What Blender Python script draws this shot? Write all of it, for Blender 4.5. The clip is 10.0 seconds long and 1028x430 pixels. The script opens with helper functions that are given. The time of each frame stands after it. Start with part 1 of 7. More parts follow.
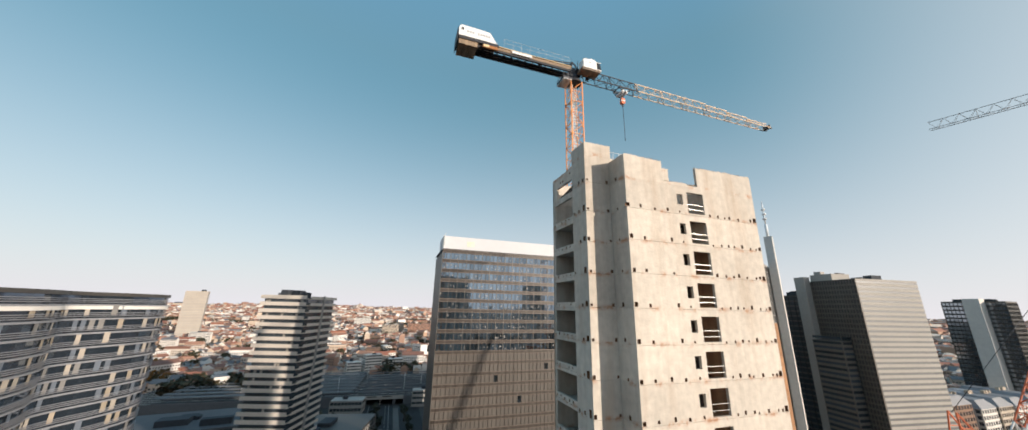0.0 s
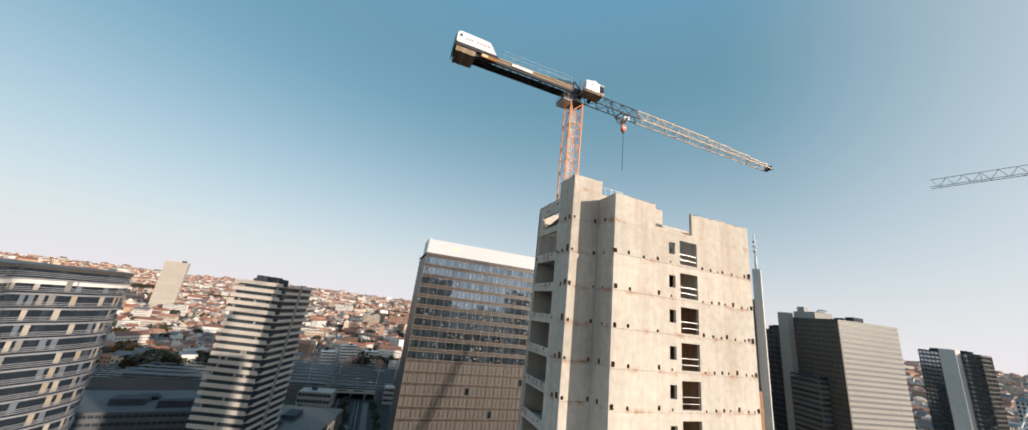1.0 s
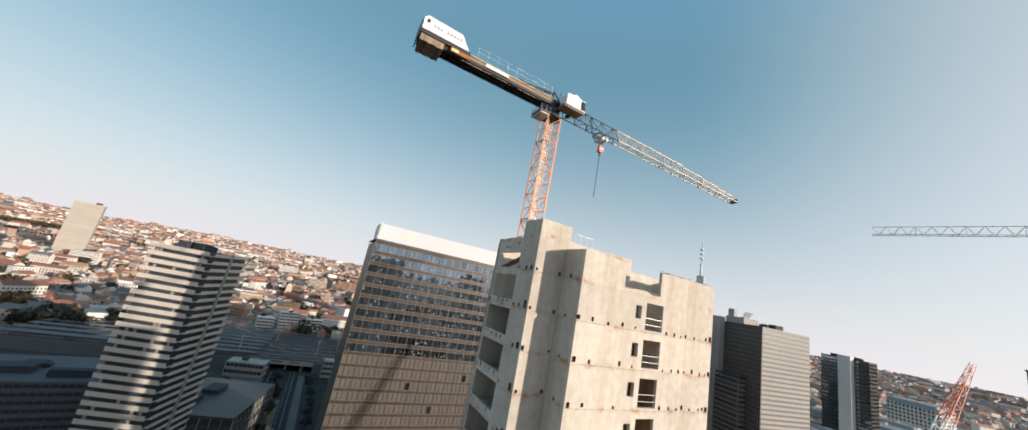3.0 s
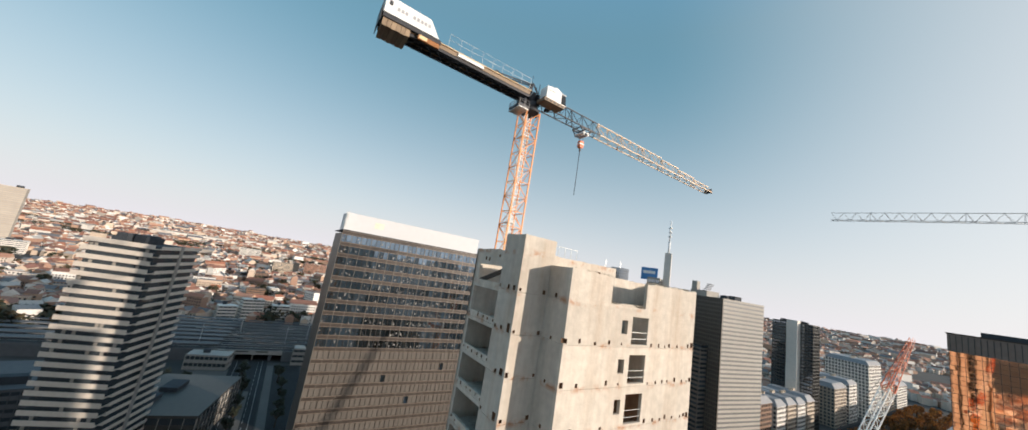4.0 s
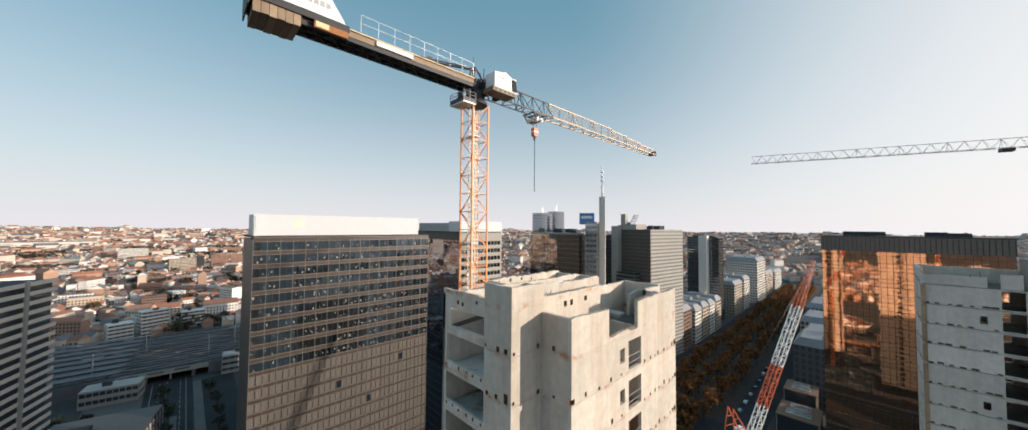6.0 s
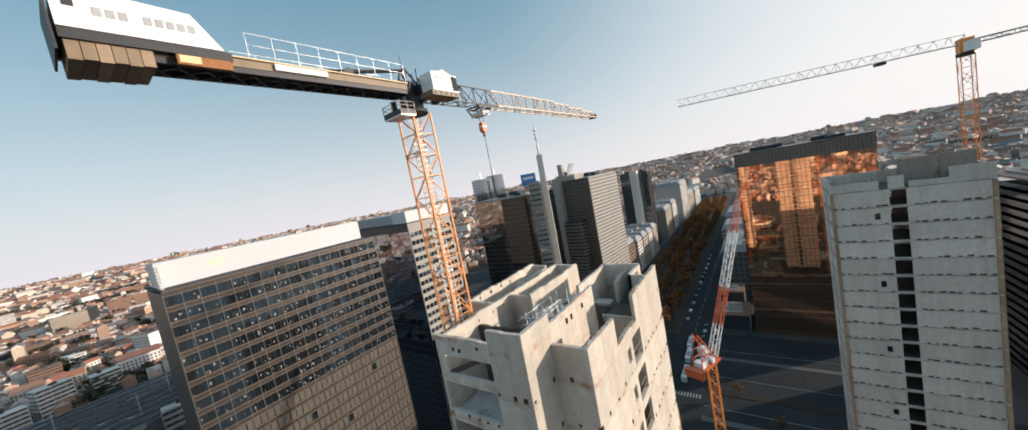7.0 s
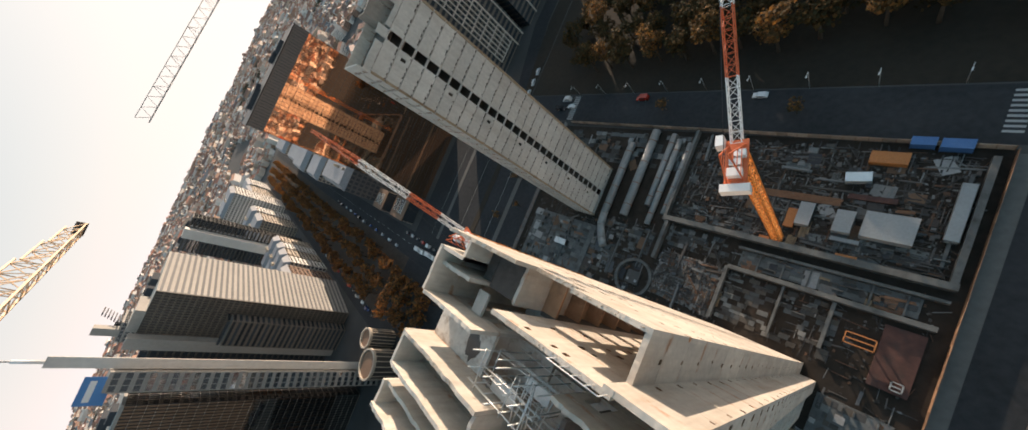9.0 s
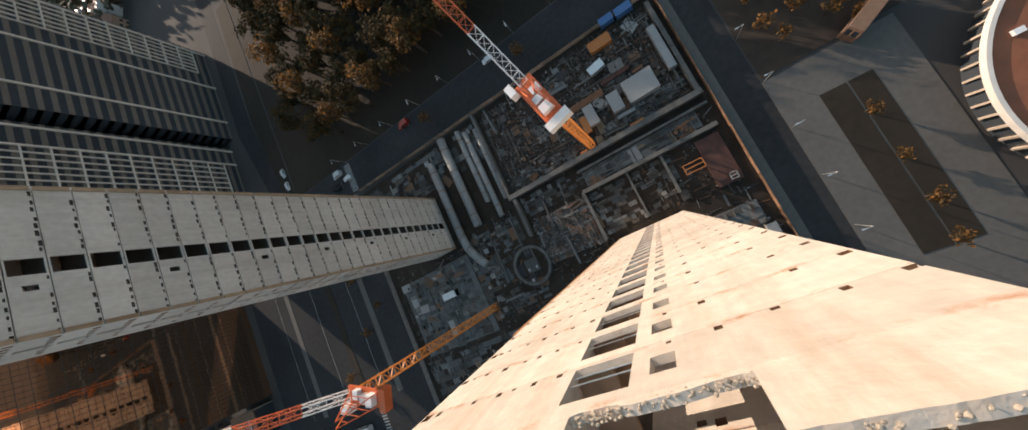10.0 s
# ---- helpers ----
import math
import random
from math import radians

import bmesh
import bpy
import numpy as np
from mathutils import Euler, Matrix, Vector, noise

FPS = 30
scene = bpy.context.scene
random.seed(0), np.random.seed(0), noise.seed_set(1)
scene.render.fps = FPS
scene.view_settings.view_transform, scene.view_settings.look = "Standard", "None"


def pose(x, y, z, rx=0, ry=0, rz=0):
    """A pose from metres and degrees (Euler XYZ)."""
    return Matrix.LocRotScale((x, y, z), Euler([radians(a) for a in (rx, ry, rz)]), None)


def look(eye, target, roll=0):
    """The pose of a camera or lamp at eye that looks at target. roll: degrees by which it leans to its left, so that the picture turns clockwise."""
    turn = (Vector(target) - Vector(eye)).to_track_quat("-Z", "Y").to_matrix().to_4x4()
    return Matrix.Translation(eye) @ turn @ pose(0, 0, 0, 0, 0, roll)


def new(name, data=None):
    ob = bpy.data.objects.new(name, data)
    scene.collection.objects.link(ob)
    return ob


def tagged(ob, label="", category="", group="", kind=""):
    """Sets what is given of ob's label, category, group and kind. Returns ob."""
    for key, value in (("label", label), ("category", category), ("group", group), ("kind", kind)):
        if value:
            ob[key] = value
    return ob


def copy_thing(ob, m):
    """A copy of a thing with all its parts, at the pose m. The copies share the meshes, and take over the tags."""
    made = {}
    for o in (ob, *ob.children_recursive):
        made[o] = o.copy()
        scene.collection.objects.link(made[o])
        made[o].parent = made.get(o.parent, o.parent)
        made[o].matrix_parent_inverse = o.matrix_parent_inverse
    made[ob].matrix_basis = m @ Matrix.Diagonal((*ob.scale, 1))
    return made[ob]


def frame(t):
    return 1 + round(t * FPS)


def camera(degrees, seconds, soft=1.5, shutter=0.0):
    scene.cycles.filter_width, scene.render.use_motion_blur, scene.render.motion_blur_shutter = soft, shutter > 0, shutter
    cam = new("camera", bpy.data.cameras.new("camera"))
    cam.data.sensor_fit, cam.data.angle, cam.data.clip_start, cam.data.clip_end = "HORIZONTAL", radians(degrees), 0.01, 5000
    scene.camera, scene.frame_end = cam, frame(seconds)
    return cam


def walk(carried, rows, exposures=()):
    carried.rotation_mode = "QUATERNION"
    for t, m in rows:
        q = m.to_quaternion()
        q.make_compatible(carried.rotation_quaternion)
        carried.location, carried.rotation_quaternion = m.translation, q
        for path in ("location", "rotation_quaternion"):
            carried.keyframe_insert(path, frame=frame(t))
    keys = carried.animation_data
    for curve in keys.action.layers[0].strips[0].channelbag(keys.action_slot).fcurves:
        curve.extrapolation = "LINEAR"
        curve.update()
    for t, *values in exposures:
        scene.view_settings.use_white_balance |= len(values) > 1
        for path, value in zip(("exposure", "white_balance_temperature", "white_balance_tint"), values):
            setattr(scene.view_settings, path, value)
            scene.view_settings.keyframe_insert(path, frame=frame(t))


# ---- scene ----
cam = camera(113.3, 10.0)
PATH = [
    (0, (-22.597, -29.001, 85.11), (-21.979, -27.175, 85.644), 1.3),
    (0.5, (-21.391, -28.218, 87.251), (-20.764, -26.399, 87.796), 4.2),
    (1, (-20.586, -27.281, 89.313), (-19.937, -25.47, 89.858), 6.9),
    (1.5, (-20.126, -26.197, 91.202), (-19.439, -24.397, 91.742), 9.0),
    (2, (-19.782, -25.493, 93.206), (-19.045, -23.709, 93.727), 10.6),
    (2.5, (-19.694, -24.623, 95.164), (-18.894, -22.856, 95.653), 11.4),
    (4, (-20.023, -21.308, 100.903), (-18.976, -19.638, 101.242), 9.4),
    (4.5, (-20.089, -19.767, 102.785), (-18.957, -18.142, 103.065), 7.9),
    (5, (-20.305, -18.066, 104.702), (-19.084, -16.497, 104.916), 5.9),
    (5.5, (-20.311, -16.442, 106.625), (-19.004, -14.936, 106.772), 3.6),
    (7, (-19.555, -10.552, 114.181), (-17.953, -9.367, 114.002), -11.0),
    (7.5, (-18.017, -7.466, 116.953), (-16.283, -6.545, 116.572), -20.9),
    (8, (-15.153, -4.534, 119.056), (-13.346, -3.981, 118.399), -35.0),
    (8.5, (-11.17, -2.501, 120.457), (-9.459, -2.327, 119.436), -50.1),
    (9, (-6.223, -1.595, 119.576), (-4.769, -1.698, 118.207), -64.3),
    (9.5, (-0.101, -2.642, 115.559), (0.983, -2.899, 113.898), -79.2),
    (10, (5.312, -4.583, 109.43), (6.036, -4.884, 107.59), -94.1),
]
walk(cam, [(t, look(eye, target, roll)) for t, eye, target, roll in PATH],
     [(0.0, 0.35, 6500, 10), (7.4, 0.35, 6500, 10), (8.5, 0.55, 7100, 14), (9.5, 0.6, 7450, 17), (10.0, 0.55, 7250, 18)])

# ---- world, sun, exposure ----
SUN_AZ, SUN_EL = 39.0, 10.5  # degrees from -y towards +x, and above the horizon
world = bpy.data.worlds.new("sky")
scene.world = world
world.use_nodes = True
wn = world.node_tree.nodes
sky = wn.new("ShaderNodeTexSky")
sky.sky_type, sky.sun_disc = "NISHITA", False
sky.sun_elevation, sky.sun_rotation = radians(SUN_EL), radians(180 - SUN_AZ)
sky.altitude, sky.air_density, sky.dust_density, sky.ozone_density = 50.0, 1.0, 1.2, 2.0
wn["Background"].inputs["Strength"].default_value = 0.13
# pale haze that thickens towards the horizon and towards the sun
wl = world.node_tree.links
sa, se = radians(SUN_AZ), radians(SUN_EL)
SUN_DIR = Vector((math.sin(sa) * math.cos(se), -math.cos(sa) * math.cos(se), math.sin(se)))
coord, sep, dot = wn.new("ShaderNodeTexCoord"), wn.new("ShaderNodeSeparateXYZ"), wn.new("ShaderNodeVectorMath")
wl.new(coord.outputs["Generated"], sep.inputs[0])
wl.new(coord.outputs["Generated"], dot.inputs[0])
dot.operation, dot.inputs[1].default_value = "DOT_PRODUCT", SUN_DIR


def world_ramp(source, a, b, lo, hi, power):
    r, p = wn.new("ShaderNodeMapRange"), wn.new("ShaderNodeMath")
    for key, value in (("From Min", a), ("From Max", b), ("To Min", lo), ("To Max", hi)):
        r.inputs[key].default_value = value
    p.operation, p.inputs[1].default_value = "POWER", power
    wl.new(source, r.inputs["Value"])
    wl.new(r.outputs[0], p.inputs[0])
    return p.outputs[0]


def world_mix(fac, first, colour, mode="MIX"):
    x = wn.new("ShaderNodeMix")
    x.data_type, x.blend_type = "RGBA", mode
    if isinstance(fac, float):
        x.inputs[0].default_value = fac
    else:
        wl.new(fac, x.inputs[0])
    wl.new(first, x.inputs["A"])
    x.inputs["B"].default_value = (*colour, 1)
    return x.outputs["Result"]


air = world_mix(1.0, sky.outputs[0], (1.02, 1.36, 1.2), "MULTIPLY")
air = world_mix(0.6, air, (1.14, 2.3, 2.95))
air = world_mix(world_ramp(sep.outputs["Z"], 0.0, 0.6, 0.96, 0.0, 1.75), air, (5.2, 5.0, 5.25))
air = world_mix(world_ramp(dot.outputs["Value"], 0.12, 0.95, 0.0, 1.0, 1.7), air, (6.2, 5.9, 5.8))
air = world_mix(world_ramp(sep.outputs["Z"], 0.62, 1.0, 0.0, 0.9, 1.0), air, (0.9, 2.45, 4.0))
wl.new(air, wn["Background"].inputs["Color"])
sun_data = bpy.data.lights.new("sun", "SUN")
sun_data.energy, sun_data.angle, sun_data.color = 4.3, radians(0.53), (1.0, 0.87, 0.73)
sun = new("sun", sun_data)
sun.matrix_world = look((0, 0, 300), Vector((0, 0, 300)) - SUN_DIR)

# ---- materials ----
MATS = {}


def mat(name, base, rough=0.8, metal=0.0, var=0.25, scale=1.0, stain=None, stain_amount=0.0, stain_scale=0.15, bump=0.0, bump_scale=None,
        random_amount=0.0, island=False, spec=0.5, stretch=(1, 1, 1), palette=None, joints=None, streak=0.0):
    """A surface with grain, broad variation, optional stains and per-piece colour."""
    m = bpy.data.materials.new(name)
    m.use_nodes = True
    nt = m.node_tree
    N, K = nt.nodes, nt.links
    b = N["Principled BSDF"]
    b.inputs["Roughness"].default_value, b.inputs["Metallic"].default_value = rough, metal
    b.inputs["Specular IOR Level"].default_value = spec
    geo = N.new("ShaderNodeNewGeometry")
    mp = N.new("ShaderNodeMapping")
    mp.inputs["Scale"].default_value = stretch
    K.new(geo.outputs["Position"], mp.inputs["Vector"])
    n1, n2 = N.new("ShaderNodeTexNoise"), N.new("ShaderNodeTexNoise")
    n1.inputs["Scale"].default_value, n1.inputs["Detail"].default_value = scale, 6.0
    n2.inputs["Scale"].default_value, n2.inputs["Detail"].default_value = scale * 0.08, 3.0
    for n in (n1, n2):
        K.new(mp.outputs[0], n.inputs["Vector"])
    add = N.new("ShaderNodeMath")
    add.operation = "ADD"
    K.new(n1.outputs[0], add.inputs[0])
    K.new(n2.outputs[0], add.inputs[1])
    ramp = N.new("ShaderNodeMapRange")
    ramp.inputs["From Min"].default_value, ramp.inputs["From Max"].default_value = 0.6, 1.4
    ramp.inputs["To Min"].default_value, ramp.inputs["To Max"].default_value = 1 - var, 1 + var
    K.new(add.outputs[0], ramp.inputs["Value"])
    value = ramp.outputs[0]
    if random_amount:
        rnd = geo.outputs["Random Per Island"] if island else N.new("ShaderNodeObjectInfo").outputs["Random"]
        rr = N.new("ShaderNodeMapRange")
        rr.inputs["To Min"].default_value, rr.inputs["To Max"].default_value = 1 - random_amount, 1 + random_amount
        K.new(rnd, rr.inputs["Value"])
        mul = N.new("ShaderNodeMath")
        mul.operation = "MULTIPLY"
        K.new(value, mul.inputs[0])
        K.new(rr.outputs[0], mul.inputs[1])
        value = mul.outputs[0]
    if streak:
        # water marks running down the face
        ns, ms, rs, xs = N.new("ShaderNodeTexNoise"), N.new("ShaderNodeMapping"), N.new("ShaderNodeMapRange"), N.new("ShaderNodeMath")
        ms.inputs["Scale"].default_value = (1, 1, 0.07)
        ns.inputs["Scale"].default_value, ns.inputs["Detail"].default_value, ns.inputs["Roughness"].default_value = 1.7, 7.0, 0.7
        K.new(geo.outputs["Position"], ms.inputs["Vector"])
        K.new(ms.outputs[0], ns.inputs["Vector"])
        rs.inputs["From Min"].default_value, rs.inputs["From Max"].default_value = 0.4, 0.7
        rs.inputs["To Min"].default_value, rs.inputs["To Max"].default_value = 1.0 + 0.2 * streak, 1.0 - streak
        K.new(ns.outputs[0], rs.inputs["Value"])
        xs.operation = "MULTIPLY"
        K.new(value, xs.inputs[0])
        K.new(rs.outputs[0], xs.inputs[1])
        value = xs.outputs[0]
    mix = N.new("ShaderNodeVectorMath")
    mix.operation = "SCALE"
    K.new(value, mix.inputs["Scale"])
    if palette:
        cr = N.new("ShaderNodeValToRGB")
        cr.color_ramp.interpolation = "CONSTANT"
        el = cr.color_ramp.elements
        while len(el) < len(palette):
            el.new(0.5)
        for i, c in enumerate(palette):
            el[i].position, el[i].color = i / len(palette), (*c, 1)
        K.new(geo.outputs["Random Per Island"] if island else N.new("ShaderNodeObjectInfo").outputs["Random"], cr.inputs[0])
        K.new(cr.outputs[0], mix.inputs[0])
    else:
        mix.inputs[0].default_value = base
    colour = mix.outputs[0]
    if stain:
        n3 = N.new("ShaderNodeTexNoise")
        n3.inputs["Scale"].default_value, n3.inputs["Detail"].default_value, n3.inputs["Roughness"].default_value = stain_scale, 8.0, 0.65
        mp3 = N.new("ShaderNodeMapping")
        mp3.inputs["Scale"].default_value = (1, 1, 0.16)
        K.new(geo.outputs["Position"], mp3.inputs["Vector"])
        K.new(mp3.outputs[0], n3.inputs["Vector"])
        r3 = N.new("ShaderNodeMapRange")
        r3.inputs["From Min"].default_value, r3.inputs["From Max"].default_value = 0.5, 0.72
        r3.inputs["To Max"].default_value = stain_amount
        K.new(n3.outputs[0], r3.inputs["Value"])
        mx = N.new("ShaderNodeMix")
        mx.data_type = "RGBA"
        K.new(r3.outputs[0], mx.inputs[0])
        K.new(colour, mx.inputs["A"])
        mx.inputs["B"].default_value = (*stain, 1)
        colour = mx.outputs["Result"]
    if joints:
        # rust bleeding from the cut steel along each storey joint: offset, pitch, reach, amount, colour
        off, pitch, reach, amount, tint = joints
        sp, nj = N.new("ShaderNodeSeparateXYZ"), N.new("ShaderNodeTexNoise")
        K.new(geo.outputs["Position"], sp.inputs[0])
        nj.inputs["Scale"].default_value, nj.inputs["Detail"].default_value, nj.inputs["Roughness"].default_value = 0.55, 7.0, 0.7
        K.new(geo.outputs["Position"], nj.inputs["Vector"])
        chain = sp.outputs["Z"]
        for op, val in (("SUBTRACT", off), ("PINGPONG", pitch / 2), ("DIVIDE", reach)):
            q = N.new("ShaderNodeMath")
            q.operation, q.inputs[1].default_value = op, val
            K.new(chain, q.inputs[0])
            chain = q.outputs[0]
        near, spot, both = N.new("ShaderNodeMapRange"), N.new("ShaderNodeMapRange"), N.new("ShaderNodeMath")
        spot_low, spot_high = 0.5, 0.62
        near.inputs["To Min"].default_value, near.inputs["To Max"].default_value = 1.0, 0.0
        K.new(chain, near.inputs["Value"])
        spot.inputs["From Min"].default_value, spot.inputs["From Max"].default_value, spot.inputs["To Max"].default_value = spot_low, spot_high, amount
        K.new(nj.outputs[0], spot.inputs["Value"])
        both.operation = "MULTIPLY"
        K.new(near.outputs[0], both.inputs[0])
        K.new(spot.outputs[0], both.inputs[1])
        mj = N.new("ShaderNodeMix")
        mj.data_type = "RGBA"
        K.new(both.outputs[0], mj.inputs[0])
        K.new(colour, mj.inputs["A"])
        mj.inputs["B"].default_value = (*tint, 1)
        colour = mj.outputs["Result"]
    K.new(colour, b.inputs["Base Color"])
    if bump:
        bp = N.new("ShaderNodeBump")
        bp.inputs["Strength"].default_value, bp.inputs["Distance"].default_value = bump, 0.05
        nb = N.new("ShaderNodeTexNoise")
        nb.inputs["Scale"].default_value, nb.inputs["Detail"].default_value = bump_scale or scale * 3, 8.0
        K.new(geo.outputs["Position"], nb.inputs["Vector"])
        K.new(nb.outputs[0], bp.inputs["Height"])
        K.new(bp.outputs[0], b.inputs["Normal"])
    MATS[name] = m
    return m


def mirror_glass(name, base, metal, rough, wobble=0.0, wobble_scale=0.25, random_amount=0.1):
    """Coated window glass: a tinted mirror whose panes are slightly uneven."""
    m = mat(name, base, rough, metal, 0.06, 0.5, random_amount=random_amount)
    if wobble:
        N, K = m.node_tree.nodes, m.node_tree.links
        nz, bp, geo = N.new("ShaderNodeTexNoise"), N.new("ShaderNodeBump"), N.new("ShaderNodeNewGeometry")
        nz.inputs["Scale"].default_value, nz.inputs["Detail"].default_value = wobble_scale, 1.0
        bp.inputs["Strength"].default_value, bp.inputs["Distance"].default_value = 1.0, wobble
        K.new(geo.outputs["Position"], nz.inputs["Vector"])
        K.new(nz.outputs[0], bp.inputs["Height"])
        K.new(bp.outputs[0], N["Principled BSDF"].inputs["Normal"])
    return m


CONCRETE = mat("cast concrete", (0.56, 0.5, 0.43), 0.88, var=0.2, scale=1.3, stain=(0.36, 0.24, 0.15), stain_amount=0.5, stain_scale=0.35, bump=0.6, bump_scale=4.0, random_amount=0.08, joints=(99.45, 3.5, 0.4, 0.9, (0.4, 0.17, 0.07)), streak=0.11)
CONCRETE_GREY = mat("grey concrete", (0.56, 0.53, 0.48), 0.9, var=0.16, scale=1.1, stain=(0.30, 0.25, 0.2), stain_amount=0.4, stain_scale=0.3, bump=0.5, bump_scale=4.0, random_amount=0.09, joints=(99.45, 3.5, 0.4, 0.65, (0.2, 0.14, 0.1)), streak=0.1)
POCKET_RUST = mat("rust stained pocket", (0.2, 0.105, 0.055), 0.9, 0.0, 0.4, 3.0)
RUBBLE = mat("broken concrete", (0.4, 0.34, 0.27), 0.95, var=0.35, scale=5.0, bump=1.0, bump_scale=9.0)
RUST = mat("rusty steel", (0.23, 0.11, 0.06), 0.75, 0.3, 0.3, 6.0)
STEEL_LIGHT = mat("galvanised steel", (0.62, 0.63, 0.62), 0.45, 0.7, 0.15, 6.0)
CRANE_YELLOW = mat("orange yellow crane paint", (0.8, 0.28, 0.055), 0.5, 0.0, 0.15, 3.0)
CRANE_PALE = mat("pale yellow crane paint", (0.78, 0.58, 0.33), 0.5, 0.0, 0.15, 3.0)
CRANE_RED = mat("red crane paint", (0.62, 0.13, 0.042), 0.5, 0.0, 0.15, 3.0)
CRANE_WHITE = mat("white crane paint", (0.78, 0.76, 0.73), 0.5, 0.0, 0.1, 3.0)
DARK_STEEL = mat("dark grey steel", (0.045, 0.045, 0.05), 0.55, 0.3, 0.2, 3.0)
WHITE_PANEL = mat("white painted panel", (0.8, 0.8, 0.79), 0.5, 0.0, 0.04, 1.5)
BALLAST = mat("brown ballast blocks", (0.30, 0.22, 0.15), 0.9, 0.0, 0.2, 3.0, random_amount=0.15)
ASPHALT = mat("asphalt", (0.032, 0.033, 0.035), 0.9, 0.0, 0.35, 0.6, spec=0.2, bump=0.3, bump_scale=6.0)
PAVING = mat("pale paving", (0.105, 0.098, 0.09), 0.85, 0.0, 0.2, 0.7)
PAINT_WHITE = mat("worn white road paint", (0.3, 0.3, 0.29), 0.7, 0.0, 0.15, 2.0)
SOIL = mat("site soil", (0.045, 0.032, 0.024), 0.95, 0.0, 0.45, 0.35, bump=0.8, bump_scale=2.0)
GRASS = mat("dry grass", (0.022, 0.016, 0.01), 0.95, 0.0, 0.4, 0.5, bump=0.6, bump_scale=5.0)
CITY_GROUND = mat("city ground", (0.05, 0.047, 0.045), 0.95, 0.0, 0.4, 0.05)


# ---- building blocks ----
def thing(name, label, category, m=None, group="", kind=""):
    ob = new(name)
    if m is not None:
        ob.matrix_basis = m
    return tagged(ob, label, category, group, kind)


def finish(name, bm, material):
    me = bpy.data.meshes.new(name)
    bm.to_mesh(me)
    bm.free()
    for one in material if isinstance(material, (list, tuple)) else (material,):
        me.materials.append(one)
    return me


def part(name, bm, material, parent, label="", kind=""):
    ob = new(name, finish(name, bm, material) if isinstance(bm, bmesh.types.BMesh) else bm)
    ob.parent = parent
    if label:
        ob["label"] = label
    if kind:
        ob["kind"] = kind
    return ob


def single(name, bm, material, label, category, group="", kind=""):
    return tagged(new(name, finish(name, bm, material)), label, category, group, kind)


def box(bm, x0, y0, z0, x1, y1, z1, m=None, slot=0):
    vs = [bm.verts.new(m @ Vector(c) if m else c) for c in ((x0, y0, z0), (x1, y0, z0), (x1, y1, z0), (x0, y1, z0), (x0, y0, z1), (x1, y0, z1), (x1, y1, z1), (x0, y1, z1))]
    for q in ((0, 3, 2, 1), (4, 5, 6, 7), (0, 1, 5, 4), (1, 2, 6, 5), (2, 3, 7, 6), (3, 0, 4, 7)):
        bm.faces.new([vs[i] for i in q]).material_index = slot
    return vs


def boxes(*rows):
    bm = bmesh.new()
    for r in rows:
        box(bm, *r)
    return bm


def bar(bm, p, q, w, h=None, slot=0):
    """A square bar from p to q."""
    p, q = Vector(p), Vector(q)
    d = (q - p).normalized()
    up = Vector((0, 0, 1)) if abs(d.z) < 0.9 else Vector((1, 0, 0))
    s = d.cross(up).normalized()
    u = s.cross(d)
    h = h or w
    ring = [(s * a * w + u * b * h) / 2 for a, b in ((-1, -1), (1, -1), (1, 1), (-1, 1))]
    vs = [bm.verts.new(e + r) for e in (p, q) for r in ring]
    for f in ((0, 3, 2, 1), (4, 5, 6, 7), (0, 1, 5, 4), (1, 2, 6, 5), (2, 3, 7, 6), (3, 0, 4, 7)):
        bm.faces.new([vs[i] for i in f]).material_index = slot


def tube(bm, p, q, r, n=12, r2=None, cap=True):
    p, q = Vector(p), Vector(q)
    d = (q - p).normalized()
    up = Vector((0, 0, 1)) if abs(d.z) < 0.9 else Vector((1, 0, 0))
    s = d.cross(up).normalized()
    u = s.cross(d)
    r2 = r if r2 is None else r2
    a = [bm.verts.new(p + (s * math.cos(k) + u * math.sin(k)) * r) for k in np.linspace(0, 2 * math.pi, n, endpoint=False)]
    b = [bm.verts.new(q + (s * math.cos(k) + u * math.sin(k)) * r2) for k in np.linspace(0, 2 * math.pi, n, endpoint=False)]
    for i in range(n):
        bm.faces.new((a[i], a[(i + 1) % n], b[(i + 1) % n], b[i])).smooth = True
    if cap:
        bm.faces.new(a[::-1])
        bm.faces.new(b)


def prism(bm, pts, z0, z1, slot=0):
    """A straight prism over a plan outline, counter-clockwise."""
    lo, hi = [bm.verts.new((x, y, z0)) for x, y in pts], [bm.verts.new((x, y, z1)) for x, y in pts]
    n = len(pts)
    for i in range(n):
        bm.faces.new((lo[i], lo[(i + 1) % n], hi[(i + 1) % n], hi[i])).material_index = slot
    bm.faces.new(hi).material_index = slot
    bm.faces.new(lo[::-1]).material_index = slot


